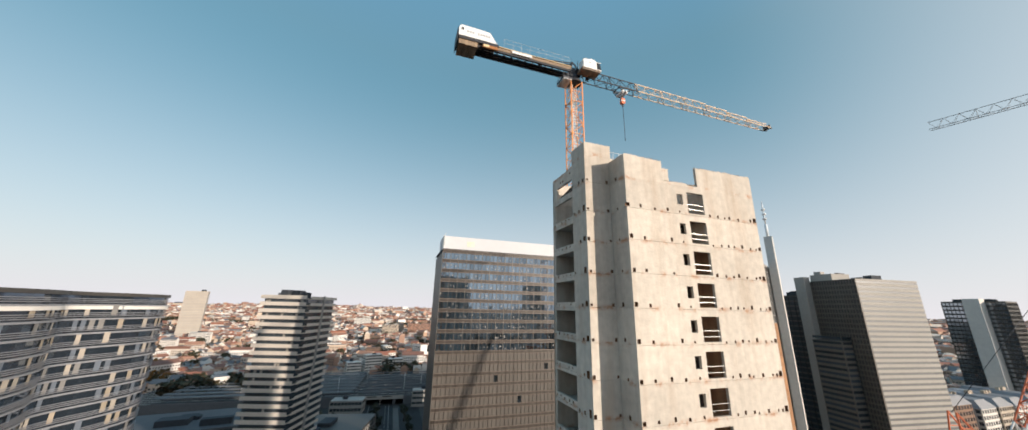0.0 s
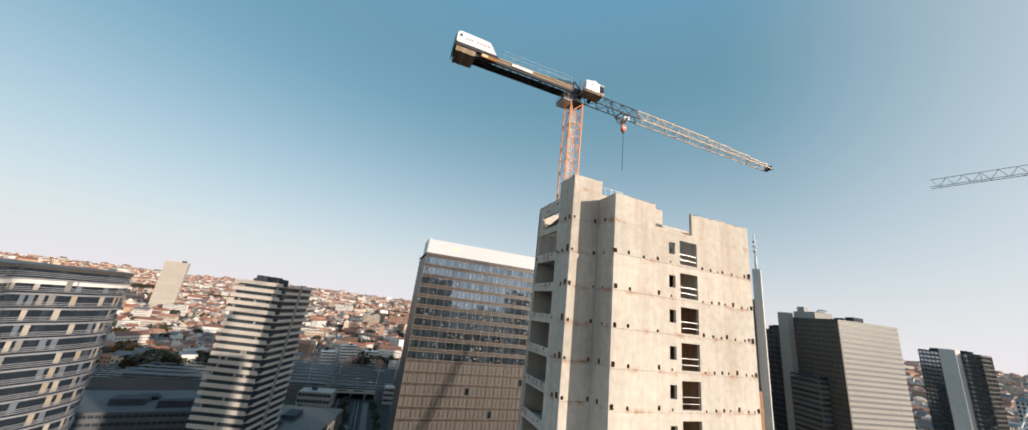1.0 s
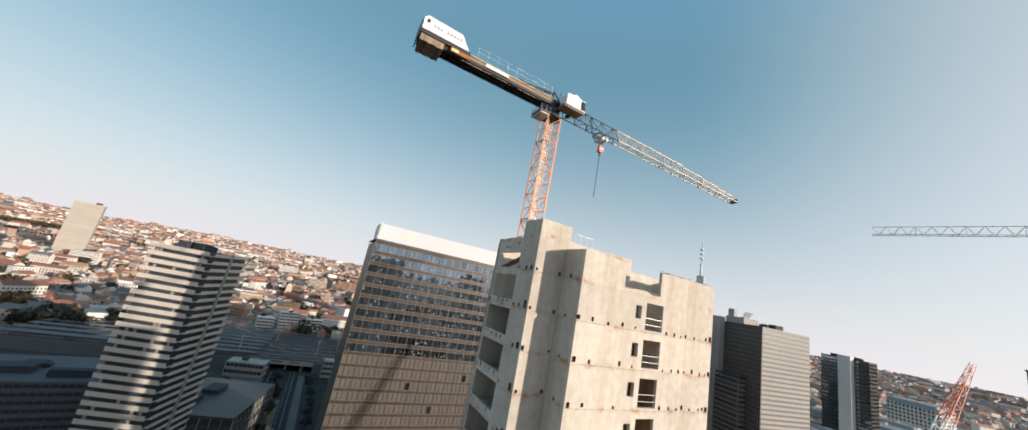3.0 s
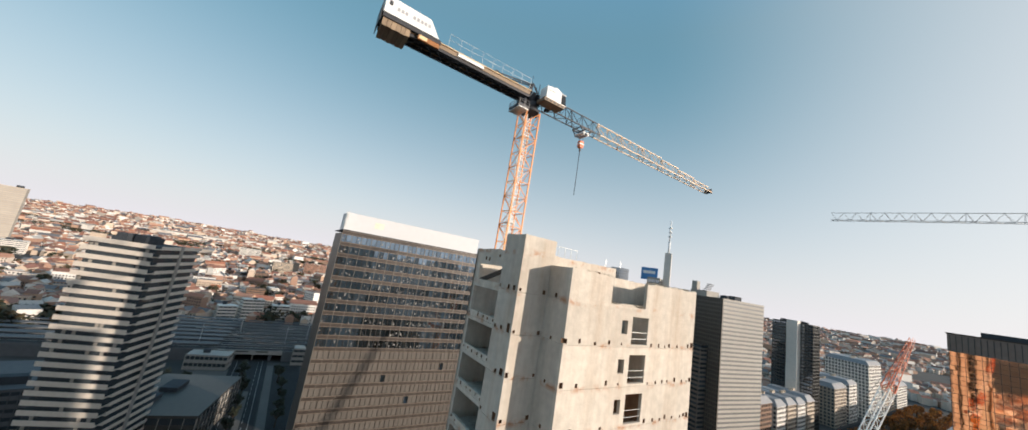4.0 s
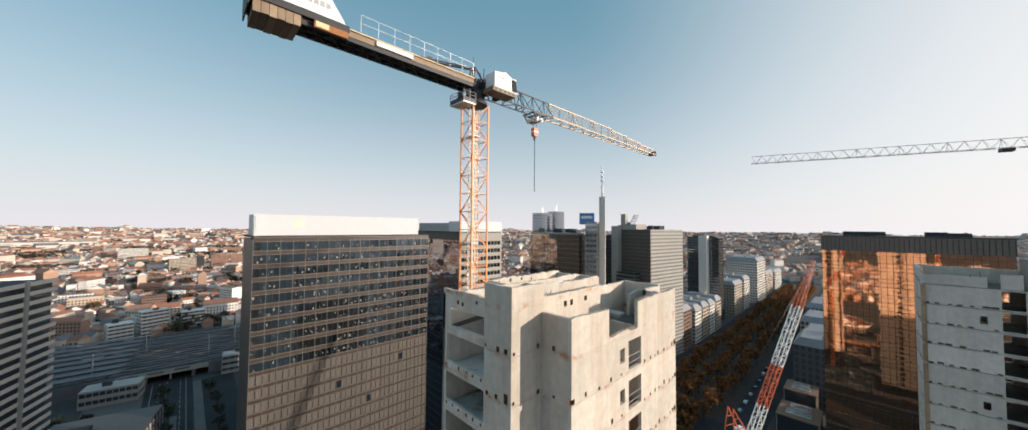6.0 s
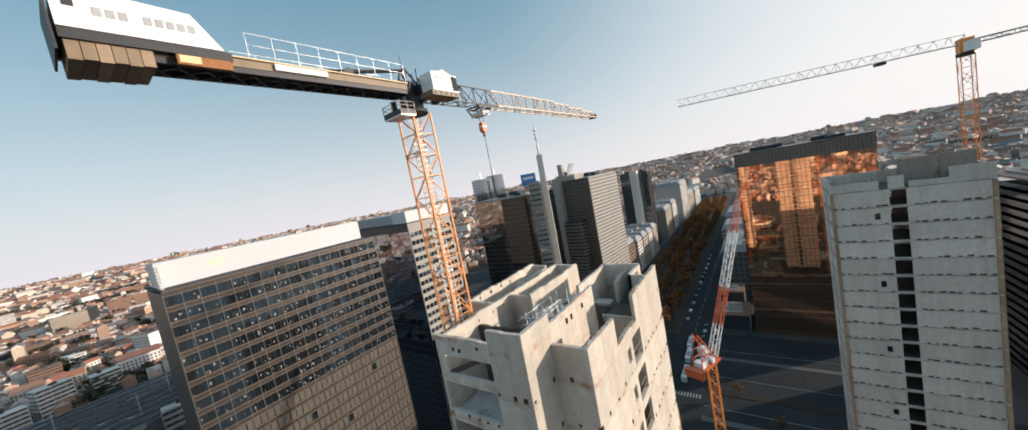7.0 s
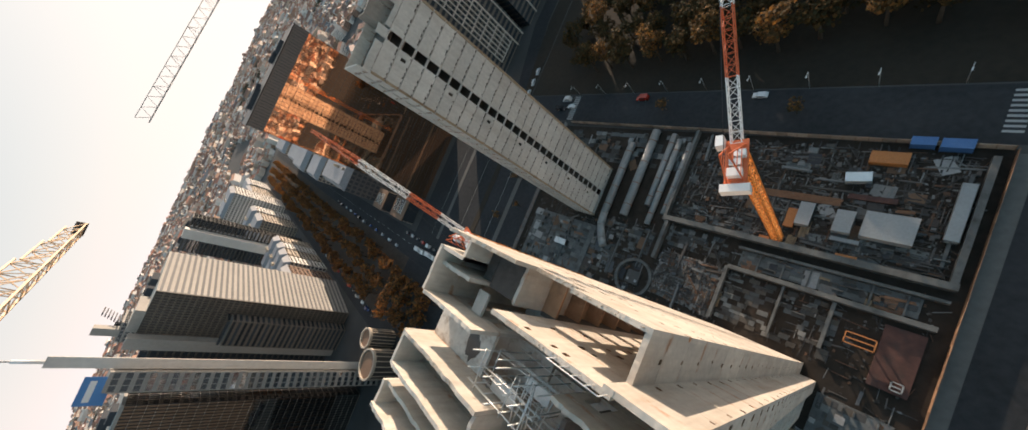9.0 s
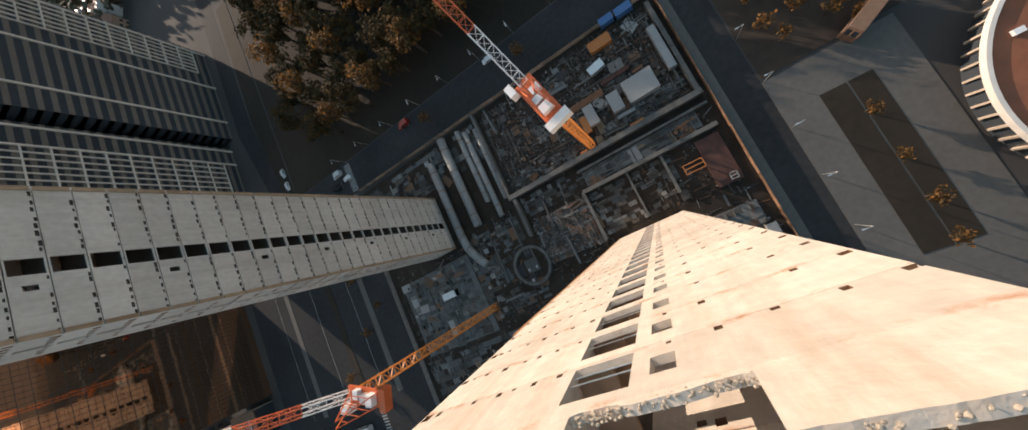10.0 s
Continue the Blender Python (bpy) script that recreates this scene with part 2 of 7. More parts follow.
def wall_panel(bm, origin, along, normal, w, h, th, holes=(), jag=0.0, rng=None):
    """A slab of wall, its outer face at origin, with openings (x0, z0, x1, z1, depth); depth None goes through.
    jag: height of the broken upper edge."""
    o, u, nn = Vector(origin), Vector(along), Vector(normal)
    xs = sorted({0.0, w, *(min(max(v, 0), w) for q in holes for v in (q[0], q[2]))})
    if jag:
        x = rng.uniform(0.1, 0.4)
        while x < w - 0.1:
            xs.append(x)
            x += rng.uniform(0.1, 0.45)
        xs.sort()
    zs = sorted({0.0, h, *(min(max(v, 0), h) for q in holes for v in (q[1], q[3]))})
    top, drop = {}, 0.0
    for x in xs:
        if jag:
            drop = max(-1.6 * jag, min(0.4 * jag, 0.72 * drop + rng.uniform(-0.55, 0.4) * jag))
        top[x] = drop
    depth = {}
    for i in range(len(xs) - 1):
        for j in range(len(zs) - 1):
            cx, cz, d = (xs[i] + xs[i + 1]) / 2, (zs[j] + zs[j + 1]) / 2, 0.0
            for q in holes:
                if q[0] < cx < q[2] and q[1] < cz < q[3]:
                    d = th if q[4] is None else q[4]
            depth[i, j] = d

    def P(x, y, z):
        if z == h:
            z = h + top[x]
        return bm.verts.new(o + u * x - nn * y + Vector((0, 0, z)))

    for (i, j), d in depth.items():
        x0, x1, z0, z1 = xs[i], xs[i + 1], zs[j], zs[j + 1]
        if d < th:
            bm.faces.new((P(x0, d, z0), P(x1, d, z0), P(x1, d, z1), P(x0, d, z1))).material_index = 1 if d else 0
            bm.faces.new((P(x0, th, z0), P(x0, th, z1), P(x1, th, z1), P(x1, th, z0)))
        e = depth.get((i + 1, j), th)
        if e != d:
            bm.faces.new((P(x1, d, z0), P(x1, e, z0), P(x1, e, z1), P(x1, d, z1))).material_index = 1 if max(d, e) < th else 0
        if i == 0 and d < th:
            bm.faces.new((P(x0, th, z0), P(x0, d, z0), P(x0, d, z1), P(x0, th, z1)))
        e = depth.get((i, j + 1), th)
        if e != d:
            bm.faces.new((P(x0, d, z1), P(x1, d, z1), P(x1, e, z1), P(x0, e, z1))).material_index = 1 if max(d, e) < th else 0
        if j == 0 and d < th:
            bm.faces.new((P(x0, th, z0), P(x1, th, z0), P(x1, d, z0), P(x0, d, z0)))
    bmesh.ops.remove_doubles(bm, verts=bm.verts, dist=0.0005)
    bmesh.ops.recalc_face_normals(bm, faces=bm.faces)
    return bm


X, Y = Vector((1, 0, 0)), Vector((0, 1, 0))
rng = random.Random(7)


# ---- ground ----
def terrain(x, y):
    r = math.hypot(x, y)
    k = min(max((r - 1300) / 3350, 0), 1)
    return 66 * k ** 1.5 + noise.noise(Vector((x, y, 0)) / 700) * 16 * k


bm = bmesh.new()
radii = [0, 60, 120, 200, 300, 420, 560, 720, 900, 1100, 1350, 1650, 2000, 2400, 2850, 3300, 3800, 4300, 4650]
SEG = 120
rings = []
for r in radii:
    if r == 0:
        rings.append([bm.verts.new((0, 0, 0))] * SEG)
    else:
        rings.append([bm.verts.new((r * math.cos(k), r * math.sin(k), terrain(r * math.cos(k), r * math.sin(k)))) for k in np.linspace(0, 2 * math.pi, SEG, endpoint=False)])
for a, b in zip(rings, rings[1:]):
    for i in range(SEG):
        j = (i + 1) % SEG
        f = [a[i], b[i], b[j], a[j]] if a[i] is not a[j] else [a[i], b[i], b[j]]
        bm.faces.new(f)
single("ground", bm, CITY_GROUND, "brown grey city ground rising to low hills", "ground", kind="structure")

# ---- first concrete core ----
PITCH, BAND = 3.5, 99.45
CORE = thing("concrete_core", "bare pale concrete lift core of a stripped tower block", "tower")
TH = 0.32


def core_wall(parent, name, origin, along, normal, w, top, material, holes=(), pockets=(), z0=0.0, jag=0.0, band=BAND, base=0.0):
    """One wall of a core, a panel for each storey. holes and pockets are given from the storey's floor line."""
    levels = [base] + [band - PITCH * k for k in range(int((band - base) / PITCH), -1, -1) if band - PITCH * k > base + 0.5]
    if top > band + 0.3:
        levels.append(top)
    shared = {}
    for lo, hi in zip(levels, levels[1:]):
        if hi <= z0:
            continue
        h = hi - lo
        last = hi == levels[-1]
        gap = 0.0 if last else 0.03
        key = (round(h, 3), last, rng.randrange(4))
        if key not in shared:
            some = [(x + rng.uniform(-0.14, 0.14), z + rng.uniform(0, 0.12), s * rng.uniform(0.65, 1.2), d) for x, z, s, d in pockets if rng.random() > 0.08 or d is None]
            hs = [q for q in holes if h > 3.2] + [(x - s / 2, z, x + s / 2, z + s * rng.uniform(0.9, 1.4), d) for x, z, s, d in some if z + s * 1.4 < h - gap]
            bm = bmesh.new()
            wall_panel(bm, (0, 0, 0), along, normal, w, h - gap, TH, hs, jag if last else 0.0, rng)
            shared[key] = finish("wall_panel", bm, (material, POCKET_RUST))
        ob = part("wall_panel", shared[key], None, parent)
        ob.location = (origin[0], origin[1], lo)


def pocket_row(xs, z=0.05, s=0.28, d=0.28):
    return [(x, z, s, d) for x in xs]


RUST_PANEL = mat("rust brown painted steel", (0.33, 0.17, 0.08), 0.7, 0.2, 0.3, 2.0, random_amount=0.1)
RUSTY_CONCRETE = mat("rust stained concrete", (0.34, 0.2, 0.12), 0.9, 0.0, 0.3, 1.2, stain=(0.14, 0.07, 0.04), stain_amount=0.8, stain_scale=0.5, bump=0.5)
# base colour darkened to stand for shade inside the core, with stains over it
INNER_DARK = mat("sooty stained concrete", (0.085, 0.068, 0.058), 0.9, 0.0, 0.3, 1.5, stain=(0.045, 0.032, 0.028), stain_amount=0.8, stain_scale=0.6)
# front wall with its window column
FRONT_HOLES = [(8.5, 0.22, 10.95, 2.8, None), (7.0, 1.15, 7.85, 2.4, None)]
core_wall(CORE, "front", (0, 0, 0), X, -Y, 19.3, BAND, CONCRETE, FRONT_HOLES, [(0.3, 0.02, 0.5, 0.29), (19.0, 0.02, 0.45, 0.29)] + pocket_row((1.9, 3.8, 5.6, 7.3, 11.7, 13.0, 14.1, 14.8, 16.2, 17.6, 18.4)))
# rusty hoist rail left standing against the end of the front wall
for k in range(24):
    part("hoist_rail", boxes((19.33, 0.02, k * 3.5 + 0.2, 19.85, 0.5, k * 3.5 + 3.66)), RUST_PANEL, CORE, "rust brown vertical steel rail")
# broken upper walls of the front
def top_wall(name, origin, along, normal, w, z0, z1, holes=(), jag=0.12, material=None, th=TH):
    bm = bmesh.new()
    wall_panel(bm, (0, 0, 0), along, normal, w, z1 - z0, th, holes, jag, rng)
    ob = part(name, bm, (material or CONCRETE, POCKET_RUST), CORE)
    ob.location = (origin[0], origin[1], z0)
    return ob


top_wall("parapet_wall", (0, 0), X, -Y, 5.2, BAND, 102.24, jag=0.1)
top_wall("parapet_wall", (5.2, 0), X, -Y, 5.1, BAND, 99.75, jag=0.2)
top_wall("parapet_wall", (10.3, 0), X, -Y, 9.0, BAND, 102.2, jag=0.22)
# return wall at the corner and the recessed wall behind it
core_wall(CORE, "return", (0, 2.9, 0), -Y, -X, 2.9 - TH, 102.24, CONCRETE, pockets=pocket_row((1.3,)), jag=0.05)
core_wall(CORE, "recess", (-3.25, 2.9, 0), X, -Y, 3.57, 104.5, CONCRETE, pockets=pocket_row((0.2, 3.0)), jag=0.05)
core_wall(CORE, "inner", (0.34, 3.5, 0), X, -Y, 9.2, 103.2, CONCRETE, pockets=((3.6, 2.5, 0.42, 0.28), (4.5, 2.5, 0.42, 0.28), (6.6, 2.5, 0.42, 0.28), (7.3, 2.5, 0.42, 0.28)), jag=0.06)
core_wall(CORE, "pilaster", (-3.25, 6.0, 0), -Y, -X, 3.1 - TH, 104.5, CONCRETE, pockets=pocket_row((0.3, 1.6)) + [(2.5, 0.02, 0.5, 0.29)], jag=0.05)
# side bay with an opening at each storey
core_wall(CORE, "bay", (-2.5, 13.0, 0), -Y, -X, 7.0, BAND, CONCRETE, holes=[(0.6, 0.55, 6.5, 3.1, None)], pockets=pocket_row((0.6, 1.6, 2.7, 3.7, 4.7, 5.8), 0.1, 0.22))
top_wall("parapet_wall", (-2.5, 13.0), -Y, -X, 7.0, BAND, 103.1, holes=[(1.2, 0.35, 6.6, 2.0, None), (2.2, 2.45, 2.5, 2.8, 0.25), (2.9, 2.4, 3.2, 2.75, 0.25), (4.9, 2.9, 5.2, 3.15, 0.25)], jag=0.1)
fallen = bmesh.new()
bar(fallen, (-2.2, 12.0, 99.6), (-1.2, 7.2, 101.6), 0.3, 0.4)
part("fallen_beam", fallen, INNER_DARK, CORE, "dark leaning steel beam")
core_wall(CORE, "bay return", (-2.5, 13.0, 0), X, Y, 8.0, 102.6, CONCRETE, jag=0.1)
core_wall(CORE, "rear", (5.5, 16.8, 0), X, Y, 13.8, 102.6, CONCRETE, pockets=((2.0, 2.4, 0.35, None), (4.0, 2.4, 0.35, None), (6.0, 2.4, 0.35, None), (8.0, 2.4, 0.35, None)), jag=0.2)
core_wall(CORE, "rear return", (5.5, 16.8 - TH, 0), -Y, -X, 3.8 - TH, 102.6, CONCRETE, jag=0.1)
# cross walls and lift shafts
# lower storeys take the darker rust colour partly for shade behind the windows
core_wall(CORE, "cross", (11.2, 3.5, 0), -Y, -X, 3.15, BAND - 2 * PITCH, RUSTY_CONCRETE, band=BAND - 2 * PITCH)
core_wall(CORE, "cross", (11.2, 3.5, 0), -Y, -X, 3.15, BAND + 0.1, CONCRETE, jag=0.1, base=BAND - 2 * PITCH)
# wall added to close the view behind the windows, coloured dark as shade
core_wall(CORE, "inner end", (9.56, 3.5, 0), X, -Y, 1.6, BAND - PITCH, INNER_DARK, band=BAND - PITCH)
core_wall(CORE, "shaft", (11.5, 5.9, 0), X, -Y, 7.5, 102.4, CONCRETE, holes=[(4.6, 0.2, 6.0, 2.6, None), (0.6, 0.2, 2.6, 2.8, None)], jag=0.12)
core_wall(CORE, "shaft", (15.7, 1.7, 0), X, -Y, 3.28, 102.3, CONCRETE, jag=0.06)
core_wall(CORE, "flange return", (15.7, 2.02, 0), -Y, -X, 1.66, 102.2, CONCRETE, jag=0.08)
core_wall(CORE, "partition", (14.6, 3.0, 0), X, -Y, 4.38, 101.9, CONCRETE, jag=0.3)
core_wall(CORE, "shaft end", (19.3, 1.7, 0), Y, X, 4.2, 102.4, CONCRETE, jag=0.06)
core_wall(CORE, "shaft", (8.0, 9.7, 0), X, -Y, 11.0, 102.6, CONCRETE, jag=0.15)
core_wall(CORE, "shaft end", (19.3, 9.7, 0), Y, X, 3.2, 102.4, CONCRETE, jag=0.06)
core_wall(CORE, "shaft", (-2.1, 12.6, 0), X, -Y, 21.1, 102.6, CONCRETE, pockets=((5.0, 2.2, 0.3, None), (7.0, 2.2, 0.3, None), (9.0, 2.2, 0.3, None), (11.0, 2.2, 0.3, None)), jag=0.15)
core_wall(CORE, "shaft cross", (8.0, 12.6, 0), -Y, -X, 2.55, 102.4, CONCRETE, jag=0.15)
# dark colour stands in for the enclosed shade of the side bay
core_wall(CORE, "shaft cross", (2.6, 12.6, 0), -Y, -X, 6.0, 101.6, INNER_DARK, holes=[(3.4, 0.2, 4.6, 2.5, None)], jag=0.2)
core_wall(CORE, "shaft end", (19.3, 14.4, 0), Y, X, 2.4 - TH, 102.4, CONCRETE, jag=0.06)
core_wall(CORE, "shaft", (12.0, 14.4, 0), X, -Y, 7.0, 102.0, CONCRETE, jag=0.15)
core_wall(CORE, "lobby", (0.4, 6.3, 0), X, -Y, 4.0, 101.2, CONCRETE, holes=[(2.0, 0.2, 3.3, 2.5, None)], jag=0.3)
# floors between the shafts
for k in range(0, 28):
    z = BAND - PITCH * k
    rows = [(11.55, 3.5, z - 0.3, 15.5, 5.5, z - 0.02), (3.0, 6.7, z - 0.3, 7.9, 12.2, z - 0.02), (-2.1, 6.5, z - 0.3, 2.5, 12.5, z - 0.02), (8.1, 6.4, z - 0.3, 18.9, 9.6, z - 0.02)]
    if k < 20:
        rows.append((9.6, 0.34, z - 0.25, 11.18, 3.45, z - 0.02))
    if k == 0:
        rows = [(11.55, 6.25, z - 0.3, 18.95, 9.65, z - 0.02), (14.2, 3.9, z - 0.3, 15.5, 5.85, z - 0.02), (11.55, 0.34, z - 0.3, 14.55, 3.3, z - 0.02), (14.6, 0.34, z - 0.3, 15.65, 2.95, z - 0.02)]
    if k == 1:
        rows = rows[1:]
    for r in rows:
        # slabs starting at y 0.34 are coloured dark for the deep cell's shade
        part("floor_slab", boxes(r), RUSTY_CONCRETE if r[0] == 9.6 else INNER_DARK if r[1] == 0.34 else CONCRETE_GREY, CORE)
# window rails and broken rims
rail = bmesh.new()
for dz in (0.75, 1.35):
    bar(rail, (8.5, 0.12, dz), (10.95, 0.12, dz), 0.04)
rail_mesh = finish("rail", rail, STEEL_LIGHT)
for k in range(0, 28):
    part("rail", rail_mesh, None, CORE).location = (0, 0, BAND - PITCH * (k + 1))


def rubble_rim(x0, x1, y0, y1, z, n, size):
    """Crumbled concrete along a broken edge."""
    bm = bmesh.new()
    for _ in range(n):
        c = Vector((rng.uniform(x0, x1), rng.uniform(y0, y1), z + rng.uniform(-0.12, 0.1)))
        q = bmesh.ops.create_icosphere(bm, subdivisions=1, radius=rng.uniform(0.25, 0.75) * size)["verts"]
        for v in q:
            v.co = c + Vector((v.co.x * rng.uniform(0.6, 1.4), v.co.y * rng.uniform(0.6, 1.2), v.co.z * rng.uniform(0.5, 1.0)))
    part("broken_rim", bm, RUBBLE, CORE, "crumbled concrete edge", "stuff")


rubble_rim(5.2, 10.3, 0.02, 0.3, 99.75, 240, 0.1)
rubble_rim(10.3, 19.3, 0.02, 0.3, 102.15, 260, 0.085)
rubble_rim(0.2, 5.2, 0.05, 0.28, 102.2, 70, 0.09)
rubble_rim(5.6, 19.0, 16.5, 16.75, 102.5, 220, 0.09)
rubble_rim(8.2, 18.9, 9.75, 10.0, 102.5, 190, 0.09)
rubble_rim(0.5, 9.4, 3.55, 3.8, 103.1, 100, 0.09)

# reinforcement and scaffold left standing on the lobby floor
SCAF = thing("scaffold", "tangle of thin steel scaffold tubes on the top slab", "scaffold", pose(5.2, 6.9, BAND - PITCH - 0.02))
for i in range(6):
    for j in range(3):
        bm = bmesh.new()
        lean = rng.uniform(-0.15, 0.15)
        tube(bm, (i * 1.05, j * 1.25, 0), (i * 1.05 + lean, j * 1.25, rng.uniform(4.2, 6.6)), 0.05, 5)
        part("standard", bm, STEEL_LIGHT, SCAF)
for k in range(22):
    bm = bmesh.new()
    z = rng.choice((1.0, 2.0, 3.0, 3.9, 4.6, 5.3))
    j = rng.randrange(3) * 1.25
    tube(bm, (-0.4, j + rng.uniform(-0.1, 0.1), z), (5.8, j + rng.uniform(-0.2, 0.2), z + rng.uniform(-0.3, 0.3)), 0.045, 5)
    part("ledger", bm, STEEL_LIGHT, SCAF)
for k in range(14):
    bm = bmesh.new()
    x, z = rng.uniform(0, 5.4), rng.choice((2.0, 3.0, 3.9, 4.6, 5.3))
    tube(bm, (x, -0.2, z), (x + rng.uniform(-0.5, 0.5), 2.8, z + rng.uniform(-0.3, 0.3)), 0.045, 5)
    part("transom", bm, STEEL_LIGHT, SCAF)
part("deck_board", boxes((0.3, 0.2, 3.1, 2.6, 1.2, 3.15)), STEEL_LIGHT, SCAF)
part("deck_board", boxes((2.2, 1.3, 4.0, 4.6, 2.5, 4.05)), STEEL_LIGHT, SCAF)
# irregular dark patch laid flat on the slab
bm = bmesh.new()
prism(bm, [(1.9 + rng.uniform(0.7, 1.1) * math.cos(k), 1.2 + rng.uniform(0.8, 1.5) * math.sin(k)) for k in np.linspace(0, 2 * math.pi, 22, endpoint=False)], 0, 0.004)
blot = part("damp_patch", bm, mat("wet dark concrete", (0.07, 0.06, 0.055), 0.4, 0.0, 0.3, 2.0), CORE, "dark patch on the slab")
blot.location = (11.7, 6.9, BAND - 0.018)
# guard rails on the upper edge
GR = thing("guard_rail", "thin white temporary guard rail on the wall top", "railing", pose(0.5, 3.65, 103.15))
for i in range(5):
    bm = bmesh.new()
    tube(bm, (i * 0.8, 0, 0), (i * 0.8, 0, 1.05), 0.03, 5)
    part("post", bm, WHITE_PANEL, GR)
bm = bmesh.new()
tube(bm, (0, 0, 1.0), (3.2, 0, 1.0), 0.03, 5)
part("handrail", bm, WHITE_PANEL, GR)

# ---- second concrete core ----
C2X0, C2X1, C2Y0, C2Y1 = 75.5, 85.5, -43.2, -21.8
CORE2 = thing("concrete_core", "tall grey concrete lift core with a column of openings", "tower")
# tan base paints in sun bounced off the copper tower, under rust streaks
SUN_TAN_EDGE = mat("rust streaked edge concrete", (0.36, 0.26, 0.17), 0.9, 0.0, 0.35, 1.2, stain=(0.2, 0.1, 0.05), stain_amount=0.7, stain_scale=0.5)
c2p = pocket_row((0.7, 1.9, 3.1, 4.4, 5.6, 6.8, 7.9, 11.8, 12.9, 14.1, 15.3, 16.5, 17.8, 19.0, 20.3), 0.02, 0.55)
# recess faces are coloured dark for the shade inside the pockets
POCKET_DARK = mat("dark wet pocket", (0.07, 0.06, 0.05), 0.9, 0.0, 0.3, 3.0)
levels2 = [BAND - PITCH * k for k in range(28, -1, -1)]
# slab colour is darkened for the shade deep inside the shaft
SHAFT_SHADE = mat("sooty shaft concrete", (0.1, 0.085, 0.07), 0.9, 0.0, 0.3, 1.0)
mesh2 = []
for extra in ([], [], [(6.3, 1.0, 7.1, 2.3, None)], []):
    bm = bmesh.new()
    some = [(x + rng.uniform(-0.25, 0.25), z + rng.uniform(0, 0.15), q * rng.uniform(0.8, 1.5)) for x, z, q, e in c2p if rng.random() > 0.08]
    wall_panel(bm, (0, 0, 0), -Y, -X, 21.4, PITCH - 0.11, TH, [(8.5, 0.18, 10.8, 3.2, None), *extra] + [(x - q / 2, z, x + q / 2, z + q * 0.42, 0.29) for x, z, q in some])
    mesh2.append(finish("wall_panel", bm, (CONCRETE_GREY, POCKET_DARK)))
for i, z in enumerate(levels2[:-1]):
    part("wall_panel", mesh2[(28 - i) % 4], None, CORE2).location = (C2X0, C2Y1, z)
part("wall_panel", boxes((C2X0, C2Y0, 0, C2X0 + TH, C2Y1, levels2[0] - 0.03)), CONCRETE_GREY, CORE2)
for y0, y1, z1 in ((-43.2, -38.0, 102.4), (-38.0, -33.0, 100.6), (-32.4, -30.3, 101.9), (-29.0, -21.8, 101.2)):
    bm = bmesh.new()
    wall_panel(bm, (0, 0, 0), -Y, -X, y1 - y0, z1 - BAND, TH, (), 0.15, rng)
    part("parapet_wall", bm, CONCRETE_GREY, CORE2).location = (C2X0, y1, BAND)
core_wall(CORE2, "side", (C2X0 + TH, C2Y1, 0), X, Y, C2X1 - C2X0 - 2 * TH, 102.2, CONCRETE_GREY, pockets=c2p[:7], holes=[(4.0, 0.4, 5.2, 3.0, None)], jag=0.15)
core_wall(CORE2, "side", (C2X0 + TH, C2Y0, 0), X, -Y, C2X1 - C2X0 - 2 * TH, 102.2, CONCRETE_GREY, pockets=c2p[:7], holes=[(4.0, 0.4, 5.2, 3.0, None)], jag=0.15)
core_wall(CORE2, "back", (C2X1, C2Y1, 0), -Y, X, 21.4, 102.2, CONCRETE, [(7.0, 1.15, 7.85, 2.35, None), (8.7, 0.35, 10.9, 2.9, None)], c2p, jag=0.15)
for k in range(0, 28):
    z = BAND - PITCH * k
    part("floor_slab", boxes((C2X0 + 0.4, C2Y0 + 0.4, z - 0.3, C2X1 - 0.4, C2Y1 - 0.4, z - 0.02)), SHAFT_SHADE, CORE2)
for y in (-22.1, -42.9):
    for k in range(29):
        part("edge_rib", boxes((C2X0 - 0.25, y - 0.3, BAND - PITCH * (k + 1) + 0.15, C2X0 - 0.003, y + 0.3, BAND - PITCH * k - 0.15)), SUN_TAN_EDGE, CORE2)
CROWN_CONCRETE = mat("weathered brown grey concrete", (0.27, 0.235, 0.2), 0.9, 0.0, 0.25, 1.0, stain=(0.12, 0.09, 0.07), stain_amount=0.6, stain_scale=0.4)
for y0, y1, z1 in ((-42.6, -38.2, 104.6), (-37.9, -33.8, 104.4)):
    bm = bmesh.new()
    wall_panel(bm, (0, 0, 0), -Y, -X, y1 - y0, z1 - BAND, TH, (), 0.12, rng)
    part("parapet_wall", bm, CROWN_CONCRETE, CORE2).location = (80.0, y1, BAND)
part("parapet_wall", boxes((80.32, -42.6, BAND, 85.0, -42.28, 104.3)), CROWN_CONCRETE, CORE2)
part("parapet_wall", boxes((80.32, -34.12, BAND, 85.0, -33.8, 104.2)), CROWN_CONCRETE, CORE2)
for k in range(16):
    bm = bmesh.new()
    tube(bm, (77.5 + rng.uniform(0, 6), -22.6 - k * 1.25, BAND), (77.5 + rng.uniform(0, 6), -22.6 - k * 1.25, BAND + rng.uniform(1.0, 2.6)), 0.06, 5)
    part("starter_bar", bm, RUST, CORE2)


